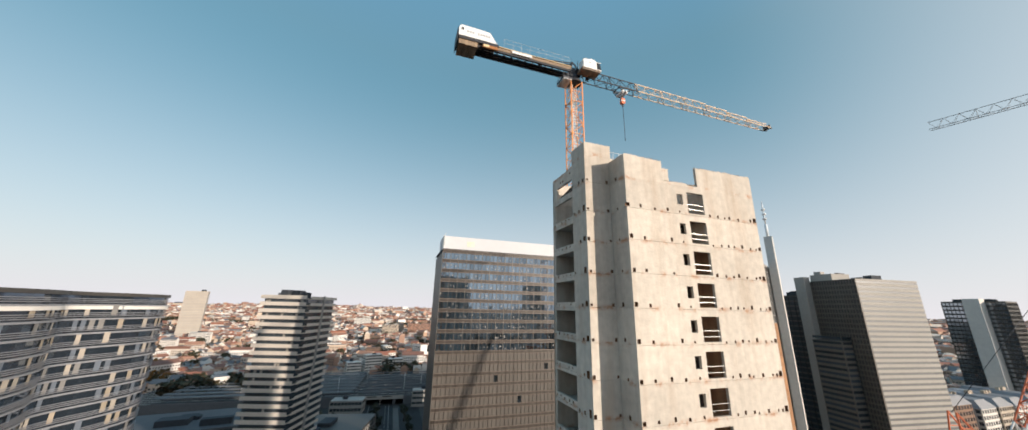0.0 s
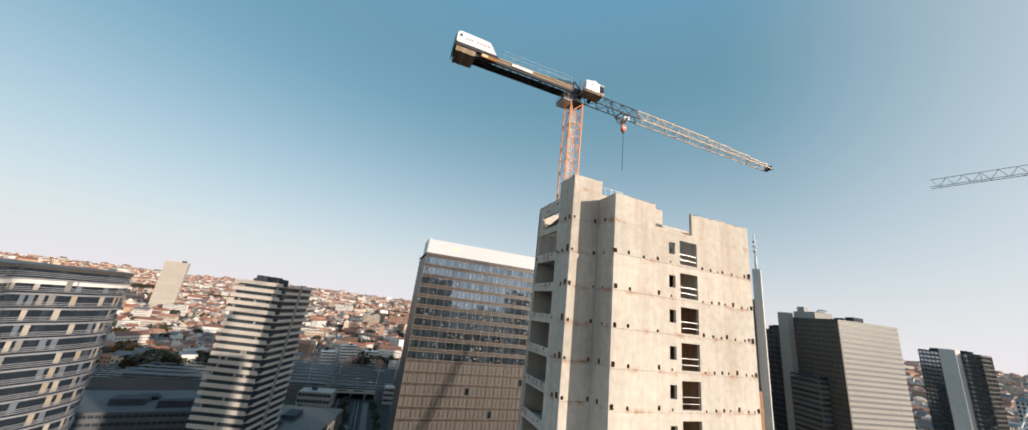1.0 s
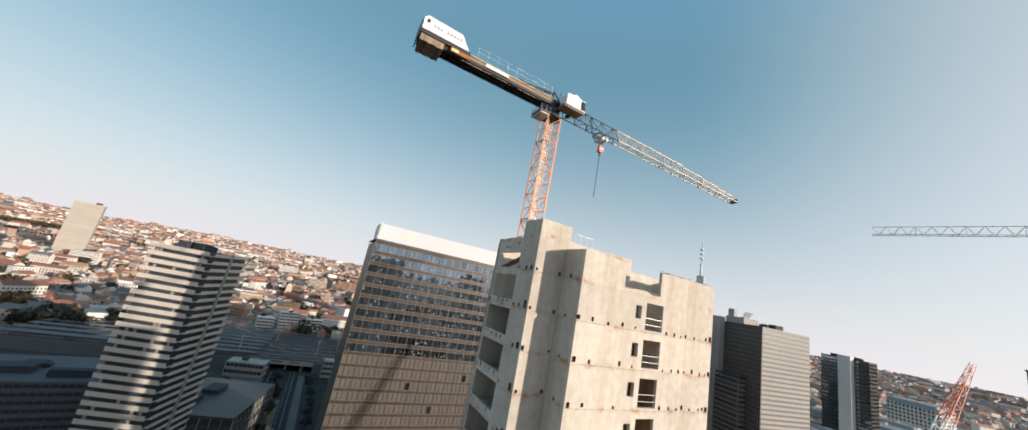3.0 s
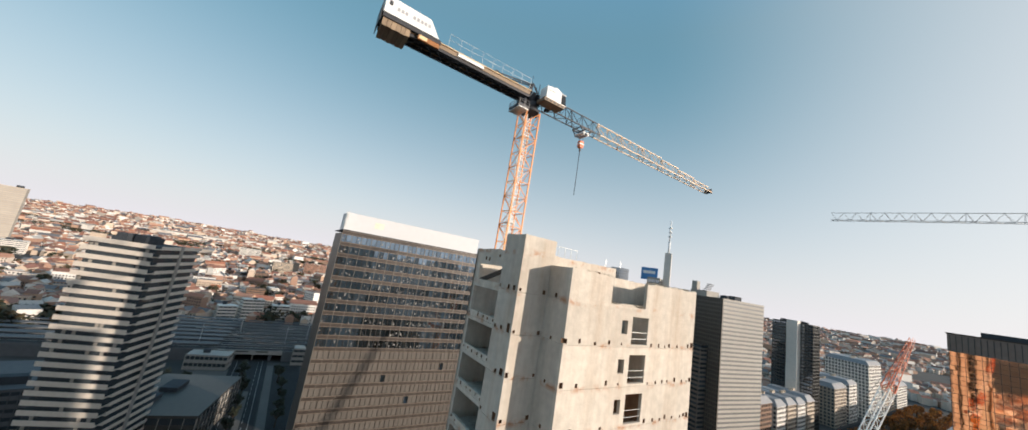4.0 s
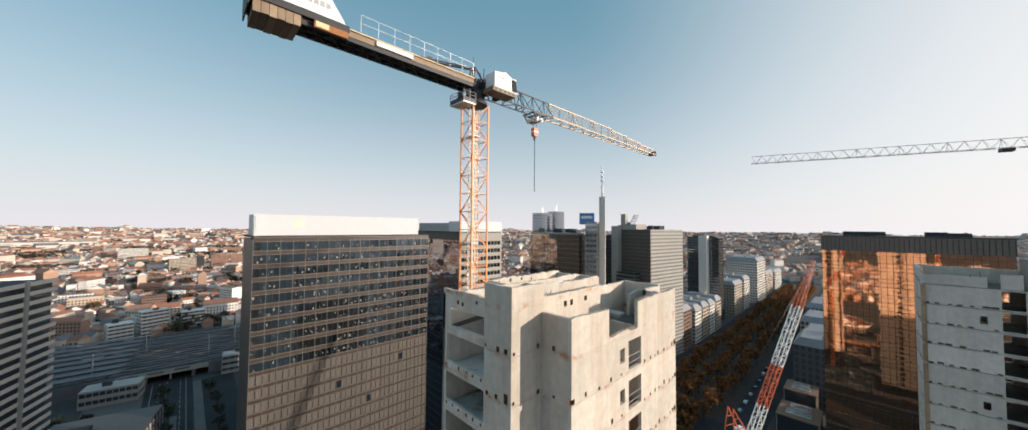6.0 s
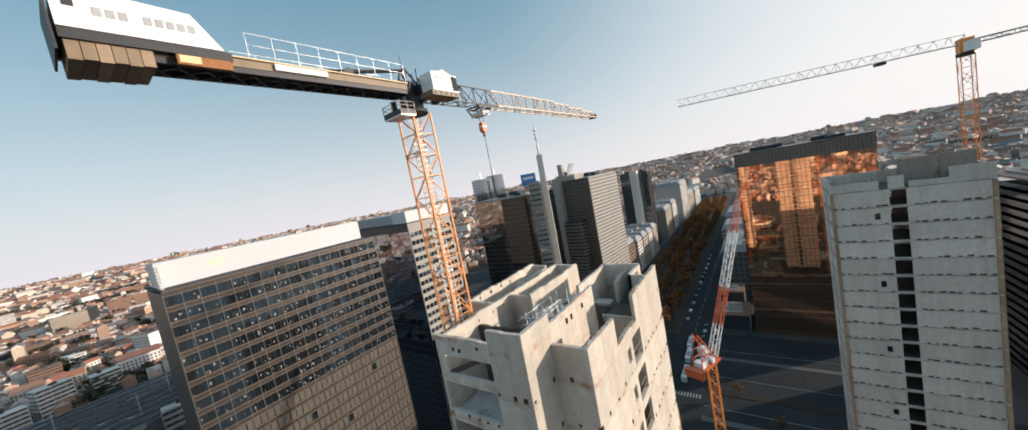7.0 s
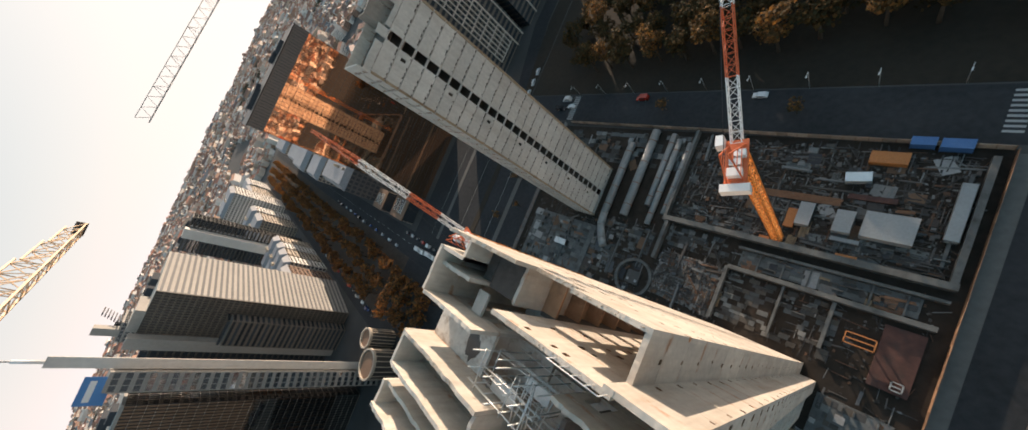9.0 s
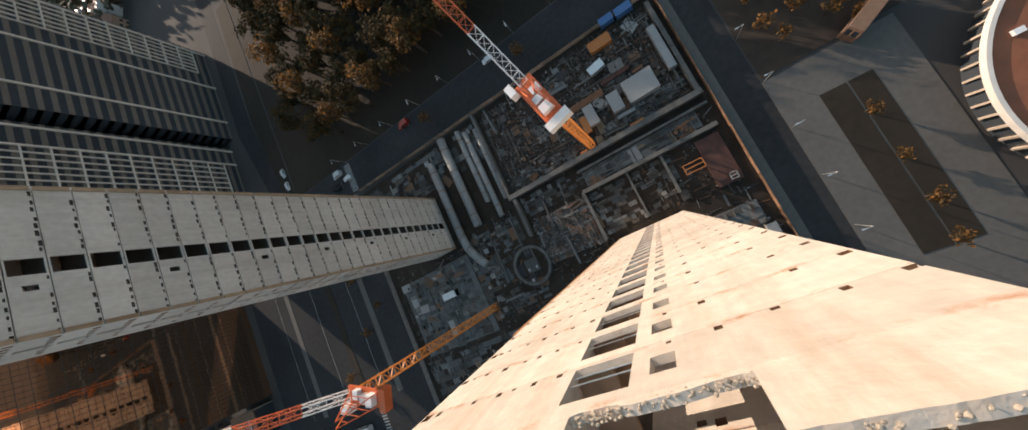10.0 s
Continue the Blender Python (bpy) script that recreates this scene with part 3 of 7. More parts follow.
# ---- cranes ----
def lattice(bm, length, w, h, bays, chord, brace, triangle=False):
    """A lattice girder along +x from the origin; w across (y), h high (z)."""
    ys = (-w / 2, w / 2)
    corners = [(ys[0], 0), (ys[1], 0), (0, h)] if triangle else [(ys[0], 0), (ys[1], 0), (ys[1], h), (ys[0], h)]
    for y, z in corners:
        bar(bm, (0, y, z), (length, y, z), chord)
    n = len(corners)
    step = length / bays
    for i in range(bays):
        x0, x1 = i * step, (i + 1) * step
        for a in range(n):
            p, q = corners[a], corners[(a + 1) % n]
            if (i + a) % 2:
                p, q = q, p
            bar(bm, (x0, *p), (x1, *q), brace)
            if i == 0 or not triangle:
                bar(bm, (x0, *p), (x0, *q), brace)
    return bm


UPRIGHT = Matrix(((0, 0, -1, 0), (0, 1, 0, 0), (1, 0, 0, 0), (0, 0, 0, 1)))


def mast(parent, base, top, w, material, section=3.0, chord=0.17, brace=0.09):
    """Lattice mast sections stacked from base to top."""
    n = max(1, round((top - base) / section))
    s = (top - base) / n
    bm = lattice(bmesh.new(), s, w, w, 2, chord * w / 1.8, brace * w / 1.8)
    bmesh.ops.transform(bm, matrix=UPRIGHT @ Matrix.Translation((0, 0, -w / 2)), verts=bm.verts)
    me = finish("mast_section", bm, material)
    for i in range(n):
        ob = part("mast_section", me, None, parent)
        ob.location = (0, 0, base + i * s)


def girder(parent, name, m, length, w, h, bays, materials, sections, chord=0.16, brace=0.08, triangle=False):
    """A girder made of sections along the +x axis of m; materials alternate."""
    s = length / sections
    shared = [finish(name, lattice(bmesh.new(), s, w, h, bays, chord, brace, triangle), one) for one in materials]
    for i in range(sections):
        ob = part(name, shared[i % len(shared)], None, parent)
        ob.matrix_basis = m @ Matrix.Translation((i * s, 0, 0))


JIB_DARK = mat("weathered dark rail steel", (0.13, 0.13, 0.135), 0.5, 0.3, 0.15, 4.0)
GLASS_CAB = mat("dark cab glass", (0.02, 0.025, 0.03), 0.08, 0.0, 0.1, 1.0)


# flat-top crane beside the first core
GIRDER_BROWN = mat("brown beige girder paint", (0.25, 0.18, 0.12), 0.6, 0.0, 0.25, 2.0)
CRANE_APRICOT = mat("apricot crane paint", (0.8, 0.56, 0.36), 0.5, 0.0, 0.15, 3.0)


def profile(side, y0, y1):
    """A solid with an upright outline in x and z."""
    bm = bmesh.new()
    a, b = [bm.verts.new((x, y0, z)) for x, z in side], [bm.verts.new((x, y1, z)) for x, z in side]
    bm.faces.new(a)
    bm.faces.new(b[::-1])
    n = len(side)
    for i in range(n):
        bm.faces.new((a[i], b[i], b[(i + 1) % n], a[(i + 1) % n]))
    bmesh.ops.recalc_face_normals(bm, faces=bm.faces)
    return bm


CRANE_ORANGE = mat("sun-bleached orange crane paint", (0.82, 0.3, 0.075), 0.5, 0.0, 0.15, 3.0)


def flat_top_crane():
    c = thing("tower_crane", "orange yellow flat-top tower crane with white counterweight housing", "crane", pose(2.6, 15.2, 0))
    mast(c, 0.0, 122.4, 2.1, CRANE_ORANGE, 3.9, 0.13, 0.062)
    ladder = bmesh.new()
    for y in (-0.3, 0.3):
        bar(ladder, (0.35, y, 60), (0.35, y, 122.0), 0.07)
    for k in range(154):
        bar(ladder, (0.35, -0.3, 60.5 + k * 0.4), (0.35, 0.3, 60.5 + k * 0.4), 0.05)
    part("ladder", ladder, CRANE_WHITE, c, "white painted ladder")
    cage = bmesh.new()
    for x, y in ((-0.45, -0.42), (-0.45, 0.42), (-0.62, 0.0)):
        bar(cage, (x, y, 60), (x, y, 122.0), 0.07)
    for k in range(122):
        z = 60.5 + k * 0.5
        for p, q in (((0.35, -0.42), (-0.45, -0.42)), ((-0.45, -0.42), (-0.62, 0.0)), ((-0.62, 0.0), (-0.45, 0.42)), ((-0.45, 0.42), (0.35, 0.42))):
            bar(cage, (*p, z), (*q, z), 0.055)
    part("ladder_cage", cage, CRANE_WHITE, c, "white hooped ladder cage")
    for k in range(5):
        part("rest_platform", boxes((-0.8, -0.8, 72 + k * 11.7, 0.1, 0.8, 72.08 + k * 11.7)), CRANE_WHITE, c)
    bm = bmesh.new()
    tube(bm, (0, 0, 122.4), (0, 0, 122.75), 1.35, 24)
    tube(bm, (0, 0, 122.75), (0, 0, 123.9), 1.05, 24)
    part("slewing_ring", bm, DARK_STEEL, c)
    for y in (-0.75, 0.75):
        bm = bmesh.new()
        tube(bm, (-1.5, y, 122.5), (-1.5, y, 123.7), 0.28, 12)
        part("slewing_motor", bm, DARK_STEEL, c)
    cradle = part("platform", boxes((-2.7, -1.6, 121.9, -1.15, 0.9, 121.98)), STEEL_LIGHT, c, "grey service platform below the slewing ring")
    part("toe_board", boxes((-2.7, -1.6, 121.98, -2.66, 0.9, 122.45)), DARK_STEEL, cradle)
    part("toe_board", boxes((-2.65, -1.6, 121.98, -1.15, -1.56, 122.45)), DARK_STEEL, cradle)
    for px, py in ((-2.68, -1.58), (-2.68, -0.35), (-2.68, 0.88), (-1.9, -1.58), (-1.15, -1.58), (-1.15, 0.88)):
        part("rail_post", boxes((px - 0.03, py - 0.03, 121.98, px + 0.03, py + 0.03, 123.1)), JIB_DARK, cradle)
    for z in (122.75, 123.08):
        part("rail", boxes((-2.7, -1.6, z, -2.66, 0.9, z + 0.04), (-2.65, -1.6, z, -1.15, -1.56, z + 0.04), (-2.65, 0.86, z, -1.15, 0.9, z + 0.04)), JIB_DARK, cradle)
    # jib: a dark root and apricot outer sections, slightly raised
    root = pose(0, 0, 123.95, 0, -0.9, 1.6)
    for i in range(8):
        one = DARK_STEEL if i < 2 else CRANE_APRICOT
        h = 2.1 if i < 5 else 2.1 - 0.28 * (i - 4)
        bm = lattice(bmesh.new(), 5.95, 1.5, h, 5, 0.13, 0.065, True)
        part("jib_section", bm, one, c).matrix_basis = root @ Matrix.Translation((1.4 + i * 5.95, 0, 0))
    part("jib_head", boxes((49.0, -0.75, -0.15, 49.2, 0.75, 0.75), (49.2, -0.6, -0.1, 49.8, -0.5, 0.3), (49.2, 0.5, -0.1, 49.8, 0.6, 0.3)), DARK_STEEL, c).matrix_basis = root
    # counter jib: two deep side girders, bracing, deck, railing, tie bars
    for y in (-1.05, 0.75):
        # the shadow on the lower girder half is put into its dark colour
        part("side_girder", boxes((-19.4, y, 124.0, -1.0, y + 0.3, 124.34)), DARK_STEEL, c, "lower girder half darkened for its shadow")
        part("side_girder", boxes((-19.4, y - 0.05, 124.344, -1.0, y + 0.35, 124.85)), GIRDER_BROWN, c, "brown beige upper half of the girder")
        part("flange", boxes((-19.4, y - 0.2, 124.854, -1.0, y + 0.5, 124.94)), CRANE_PALE, c)
    for i in range(14):
        for e in (-0.75, 0.75):
            bm = bmesh.new()
            bar(bm, (-17.5 + i * 1.2, e, 123.95), (-16.3 + i * 1.2, -e, 123.95), 0.09)
            part("bracing", bm, DARK_STEEL, c)
    part("deck", boxes((-19.4, 0.1, 124.5, -1.0, 0.7, 124.56)), DARK_STEEL, c)
    for y in (-1.45, 1.45):
        bm = bmesh.new()
        for i in range(9):
            bar(bm, (-13.0 + i * 1.45, y, 124.9), (-13.0 + i * 1.45, y, 126.35), 0.024)
        for dz in (125.65, 126.35):
            bar(bm, (-13.0, y, dz), (-1.4, y, dz), 0.022)
        part("railing", bm, STEEL_LIGHT, c, "thin grey guard rail")
    for y in (-0.35, 0.35):
        bm = bmesh.new()
        tube(bm, (-9.5, y, 125.0), (-0.4, y * 0.6, 126.5), 0.09, 6)
        part("tie_bar", bm, DARK_STEEL, c)
    bm = bmesh.new()
    tube(bm, (-6.0, -0.5, 125.3), (-6.0, 0.5, 125.3), 0.45, 16)
    part("winch_drum", bm, DARK_STEEL, c)
    part("white_box", boxes((-11.6, -1.26, 124.4, -8.2, -1.12, 124.8)), WHITE_PANEL, c, "white panel on the girder")
    # housing with a slanted nose
    house = part("housing", profile([(-20.2, 124.95), (-14.2, 124.95), (-15.4, 126.7), (-19.8, 126.85), (-20.2, 126.45)], -1.55, 1.55), WHITE_PANEL, c, "white sheet metal counterweight housing")
    bm = bmesh.new()
    x = -19.0
    for i in range(9):
        w = 0.3
        if i != 3:
            box(bm, x, -1.57, 125.65, x + w, -1.553, 126.05)
        x += 0.42
    part("lettering_bar", bm, mat("grey lettering", (0.38, 0.38, 0.4), 0.6), house, "row of plain grey marks", "stuff")
    part("badge", boxes((-19.85, -1.57, 125.9, -19.5, -1.553, 126.4)), DARK_STEEL, house)
    part("rear_rail", boxes((-20.4, -1.5, 123.9, -20.31, 1.5, 126.2)), DARK_STEEL, c)
    part("frame", boxes((-20.2, -1.5, 124.45, -13.9, -1.1, 124.93), (-20.2, 1.1, 124.45, -13.9, 1.5, 124.93)), DARK_STEEL, c)
    part("grille", boxes((-16.4, -1.5, 123.9, -14.0, -1.21, 124.43)), mat("rust brown grille", (0.32, 0.13, 0.04), 0.7, 0.0, 0.5, 8.0), c)
    part("warning_plate", boxes((-16.3, -1.53, 124.0, -15.4, -1.504, 124.4)), CRANE_PALE, c, "pale plate with plain dark marks")
    for k in range(6):
        part("ballast_block", boxes((-20.1 + k * 0.48, -1.35, 123.55 + 0.05 * (k % 2), -19.65 + k * 0.48, 1.45, 124.7)), BALLAST, c)
    # cab beside the mast head
    cab = part("cab", profile([(0.4, 124.00), (2.9, 124.00), (2.85, 125.6), (1.9, 126.0), (1.6, 125.8), (0.4, 125.65)], -2.9, -1.35), WHITE_PANEL, c, "white operator cab with dark front glass")
    part("cab_glass", profile([(2.92, 124.00), (3.75, 124.20), (3.6, 125.35), (2.87, 125.57)], -2.88, -1.37), GLASS_CAB, cab, "dark front glass")
    part("cab_frame", boxes((2.9, -2.92, 123.97, 3.8, -2.885, 124.10), (2.84, -2.92, 125.47, 3.65, -2.885, 125.58)), CRANE_WHITE, cab)
    for k in range(4):
        part("vent_slot", boxes((0.7 + k * 0.3, -2.915, 125.1, 0.88 + k * 0.3, -2.903, 125.22)), DARK_STEEL, cab)
    part("cab_base", boxes((0.1, -3.0, 123.50, 3.5, -1.25, 123.96)), GIRDER_BROWN, c, "brown beige cab floor frame")
    for k in range(5):
        part("floor_slot", boxes((0.3 + k * 0.65, -3.02, 123.6, 0.65 + k * 0.65, -3.004, 123.82)), DARK_STEEL, c)
    for x0, x1 in ((0.1, 0.7), (2.0, 2.5)):
        part("cab_arm", boxes((x0, -1.25, 123.40, x1, -0.5, 123.80)), DARK_STEEL, c)
    # tangle of machinery on the mast head
    r = random.Random(12)
    for x0, y0, z0, x1, y1, z1 in ((-0.9, -0.5, 124.0, 0.2, 0.5, 125.4), (0.3, -0.9, 124.0, 1.2, 0.1, 125.1), (-0.3, 0.3, 124.0, 0.9, 1.1, 125.8)):
        part("switch_cabinet", boxes((x0, y0, z0, x1, y1, z1)), DARK_STEEL, c)
    bm = bmesh.new()
    for y in (-0.7, 0.7):
        bar(bm, (-1.0, y, 124.0), (-0.3, y * 0.5, 126.6), 0.16)
        bar(bm, (1.5, y, 124.0), (-0.3, y * 0.5, 126.6), 0.14)
    bar(bm, (-0.3, -0.4, 126.6), (-0.3, 0.4, 126.6), 0.18)
    part("mast_head", bm, DARK_STEEL, c)
    for k in range(9):
        bm = bmesh.new()
        p = Vector((r.uniform(-1.0, 1.0), r.uniform(-1.2, 0.6), 124.2))
        tube(bm, p, p + Vector((r.uniform(-0.6, 0.6), r.uniform(-0.4, 0.4), r.uniform(1.0, 2.3))), 0.05, 5)
        part("pipe", bm, r.choice((DARK_STEEL, STEEL_LIGHT)), c)
    bm = bmesh.new()
    tube(bm, (-0.3, 0, 126.6), (-0.3, 0, 127.9), 0.025, 5)
    part("lightning_rod", bm, DARK_STEEL, c)
    # trolley, ropes and hook
    bm = boxes((8.7, -1.0, 123.6, 11.1, -0.85, 123.8), (8.7, 0.85, 123.6, 11.1, 1.0, 123.8), (8.7, -0.85, 123.65, 8.85, 0.85, 123.77), (10.95, -0.85, 123.65, 11.1, 0.85, 123.77), (9.8, -0.85, 123.65, 10.0, 0.85, 123.77))
    for y in (-0.9, 0.9):
        for p, q in (((8.8, 123.65), (9.5, 122.9)), ((10.2, 122.9), (11.0, 123.65)), ((9.5, 122.9), (10.2, 122.9))):
            bar(bm, (p[0], y, p[1]), (q[0], y, q[1]), 0.12)
    part("trolley", bm, DARK_STEEL, c)
    for x in (9.5, 10.25):
        bm = bmesh.new()
        tube(bm, (x, -0.95, 123.0), (x, 0.95, 123.0), 0.26, 12)
        part("sheave", bm, WHITE_PANEL, c, "pale rope sheave")
    for dx in (-0.3, 0.3):
        bm = bmesh.new()
        tube(bm, (9.9 + dx, 0, 122.0), (9.9 + dx, 0, 123.0), 0.035, 5)
        part("hoist_rope", bm, DARK_STEEL, c)
    block = part("hook_block", profile([(9.5, 121.2), (9.65, 120.9), (10.15, 120.9), (10.3, 121.2), (10.25, 122.0), (9.55, 122.0)], -0.28, 0.28), mat("orange hook paint", (0.6, 0.14, 0.05), 0.5, 0.0, 0.5, 6.0), c, "orange hook block with white bands")
    part("band", boxes((9.5, -0.29, 121.45, 10.3, 0.29, 121.6)), WHITE_PANEL, block)
    part("hook", boxes((9.8, -0.12, 120.4, 10.0, 0.12, 120.9)), DARK_STEEL, block)
    bm = bmesh.new()
    tube(bm, (9.9, 0, 113.6), (9.9, 0, 120.4), 0.045, 6)
    part("sling", bm, DARK_STEEL, c, "dark hanging lifting sling")
    return c


flat_top_crane()


JIB_GREY = mat("weathered grey jib steel", (0.3, 0.29, 0.28), 0.5, 0.3, 0.15, 4.0)


def hammerhead_crane():
    """The crane behind the second core."""
    base = Vector((97.0, -47.5, 0))
    c = thing("tower_crane", "yellow hammerhead tower crane standing behind a concrete core", "crane", pose(*base))
    mast(c, 0.0, 122.4, 1.9, CRANE_YELLOW, 4.5, 0.12, 0.06)
    tip = Vector((89.5, 6.0, 0)) - base
    ang = math.degrees(math.atan2(tip.y, tip.x))
    girder(c, "jib_section", pose(0, 0, 124.9, 0, -1.9, ang), tip.length, 1.3, 1.9, 6, [JIB_GREY], 8, 0.1, 0.04, True)
    girder(c, "counter_jib", pose(0, 0, 124.6, 0, 0, ang + 180), 14, 1.3, 0.8, 6, [JIB_GREY], 1, 0.16, 0.07)
    part("counterweight", boxes((-14.5, -1.0, 0, -12.0, 1.0, 2.6)), BALLAST, c).matrix_basis = pose(0, 0, 123.0, 0, 0, ang)
    part("trolley", boxes((12.0, -0.8, -0.7, 13.6, 0.8, -0.1)), DARK_STEEL, c).matrix_basis = pose(0, 0, 124.9, 0, -1.9, ang)
    bm = bmesh.new()
    tube(bm, (0, 0, 122.4), (0, 0, 123.1), 1.3, 20)
    part("slewing_ring", bm, DARK_STEEL, c)
    part("slewing_unit", boxes((-1.0, -1.0, 123.1, 1.0, 1.0, 126.0)), CRANE_YELLOW, c)
    part("cab", boxes((-2.6, -1.2, 123.2, -1.1, 0.6, 125.2)), WHITE_PANEL, c, "white operator cab")
    return c


hammerhead_crane()


def luffing_crane(base, z, az, el, sections, label):
    """Orange mast, machinery deck, red and white boom. sections: (length, material) from the foot."""
    c = thing("luffing_crane", label, "crane", pose(*base, 0))
    mast(c, 0.0, z, 2.0, CRANE_YELLOW, 3.5)
    r = pose(0, 0, z, 0, 0, az)
    q = r @ pose(1.2, 0, 1.2, 0, -el, 0)
    at = 0.0
    total = sum(l for l, _ in sections)
    for k, (length, one) in enumerate(sections):
        last = k == len(sections) - 1
        bm = lattice(bmesh.new(), length, 1.6, 1.6, max(3, round(length / 1.8)), 0.17, 0.09)
        if last:
            for v in bm.verts:
                s = 1 - 0.6 * v.co.x / length
                v.co.y, v.co.z = v.co.y * s, 0.8 + (v.co.z - 0.8) * s
        part("boom_section", bm, one, c).matrix_basis = q @ Matrix.Translation((at, 0, -0.8))
        at += length
    def piece(name, rows, material, label=""):
        bm = bmesh.new()
        for row in rows:
            box(bm, *row, r)
        return part(name, bm, material, c, label)
    piece("slewing_ring", [(-1.2, -1.2, 0, 1.2, 1.2, 0.5)], DARK_STEEL)
    piece("machinery_deck", [(-6.8, -1.7, 0.5, 1.8, 1.7, 0.95)], CRANE_RED, "machinery deck of the crane")
    piece("counterweight", [(-8.0, -2.2, -0.4, -6.6, 2.2, 1.5)], CRANE_RED if base[0] > 40 else CRANE_WHITE, "thick counterweight slab")
    lcab = piece("cab", [(0.2, 1.75, 0.6, 2.2, 3.0, 2.7)], WHITE_PANEL, "white operator cab")
    bm = bmesh.new()
    box(bm, 2.203, 1.85, 1.2, 2.23, 2.9, 2.55, r)
    box(bm, 0.9, 3.003, 1.4, 2.1, 3.03, 2.5, r)
    part("cab_window", bm, GLASS_CAB, lcab, "dark cab window")
    piece("winch", [(-5.5, -1.1, 0.95, -4.0, 1.1, 2.3)], WHITE_PANEL)
    piece("winch", [(-3.4, -0.9, 0.95, -2.2, 0.9, 2.0)], STEEL_LIGHT)
    piece("generator", [(-1.8, -1.5, 0.95, -0.6, 0.2, 2.1)], WHITE_PANEL)
    for s in (-1.3, 1.3):
        for foot in (0.8, -6.0):
            bm = bmesh.new()
            bar(bm, r @ Vector((foot, s, 0.9)), r @ Vector((-5.2, s * 0.45, 9.5)), 0.18)
            part("a_frame_leg", bm, CRANE_RED, c)
        for k in range(4):
            bm = bmesh.new()
            bar(bm, r @ Vector((0.8 - k * 1.5, s * (1 - 0.14 * k), 0.9 + k * 2.15)), r @ Vector((-6.0 + 0.2 * k, s * (1 - 0.14 * k), 0.9 + k * 2.15)), 0.12)
            part("a_frame_rung", bm, CRANE_RED, c)
    top = r @ Vector((-5.2, 0, 9.5))
    bm = bmesh.new()
    tube(bm, top, q @ Vector((total * 0.93, 0, 0.4)), 0.05, 5)
    part("luffing_rope", bm, DARK_STEEL, c)
    return c


luffing_crane((70, 4), 61.0, -21, 56, [(8, CRANE_WHITE), (10, CRANE_RED), (15.5, CRANE_WHITE), (13.5, CRANE_RED)], "luffing crane with red and white lattice boom on an orange mast")
luffing_crane((14, -30), 57.0, -75, 34, [(11, CRANE_WHITE), (11, CRANE_RED), (13, CRANE_WHITE), (10, CRANE_RED)], "luffing crane with white counterweight above the dig")

# ---- buildings ----
GLASS_DARK = mirror_glass("dark window glass", (0.05, 0.06, 0.07), 0.0, 0.05, random_amount=0.4)
BRONZE_GLASS = mirror_glass("bronze mirror glass", (0.95, 0.51, 0.31), 1.0, 0.03, 0.004, 0.3, 0.1)
GREY_GLASS = mirror_glass("grey mirror glass", (0.2, 0.265, 0.33), 0.95, 0.04, 0.004, 0.3, 0.25)
BROWN_BAND = mat("brown metal cladding", (0.045, 0.034, 0.028), 0.45, 0.15, 0.15, 1.0, random_amount=0.1)
BEIGE_BLIND = mat("beige blinds behind glass", (0.115, 0.102, 0.09), 0.3, 0.0, 0.3, 0.5, random_amount=0.15, stretch=(3, 1, 0.3))
DARK_CLAD = mat("dark cladding", (0.06, 0.055, 0.05), 0.5, 0.1, 0.2, 0.6)
PALE_CLAD = mat("pale stone cladding", (0.34, 0.315, 0.285), 0.8, 0.0, 0.12, 0.7, random_amount=0.06)
BALCONY = mat("pale balcony concrete", (0.66, 0.58, 0.5), 0.8, 0.0, 0.12, 1.0)
ROOF_DARK = mat("bitumen roof", (0.04, 0.046, 0.055), 0.9, 0.0, 0.3, 0.4)
BRICK_BROWN = mat("brown facade", (0.22, 0.13, 0.085), 0.85, 0.0, 0.2, 0.8)


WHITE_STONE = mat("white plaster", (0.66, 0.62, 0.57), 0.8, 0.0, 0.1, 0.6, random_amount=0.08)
WARM_STONE = mat("warm stone", (0.46, 0.38, 0.30), 0.8, 0.0, 0.14, 0.6, random_amount=0.1)
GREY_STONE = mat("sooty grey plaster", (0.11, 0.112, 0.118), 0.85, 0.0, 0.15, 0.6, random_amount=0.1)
SLATE = mat("slate roof", (0.24, 0.24, 0.25), 0.6, 0.0, 0.2, 0.6)
BLUE_SIGN = mat("blue sign face", (0.05, 0.22, 0.5), 0.4, 0.0, 0.05)
GLASS_SKY = mirror_glass("blue grey curtain glass", (0.30, 0.33, 0.36), 0.85, 0.05, 0.01, 0.3, 0.12)
STRIPE_CLAD = mat("grey beige stone bands", (0.36, 0.335, 0.3), 0.8, 0.0, 0.1, 0.7)
MILK_GLASS = mat("milky grey window bands", (0.17, 0.17, 0.17), 0.25, 0.0, 0.15, 0.5, random_amount=0.2)
MIRROR_CITY = mirror_glass("neutral mirror glass", (0.55, 0.5, 0.45), 1.0, 0.03, 0.02, 0.25, 0.08)


def plan_box(w, d, z0, z1, out=0.0):
    return boxes((-out, -out, z0, w + out, d + out, z1))


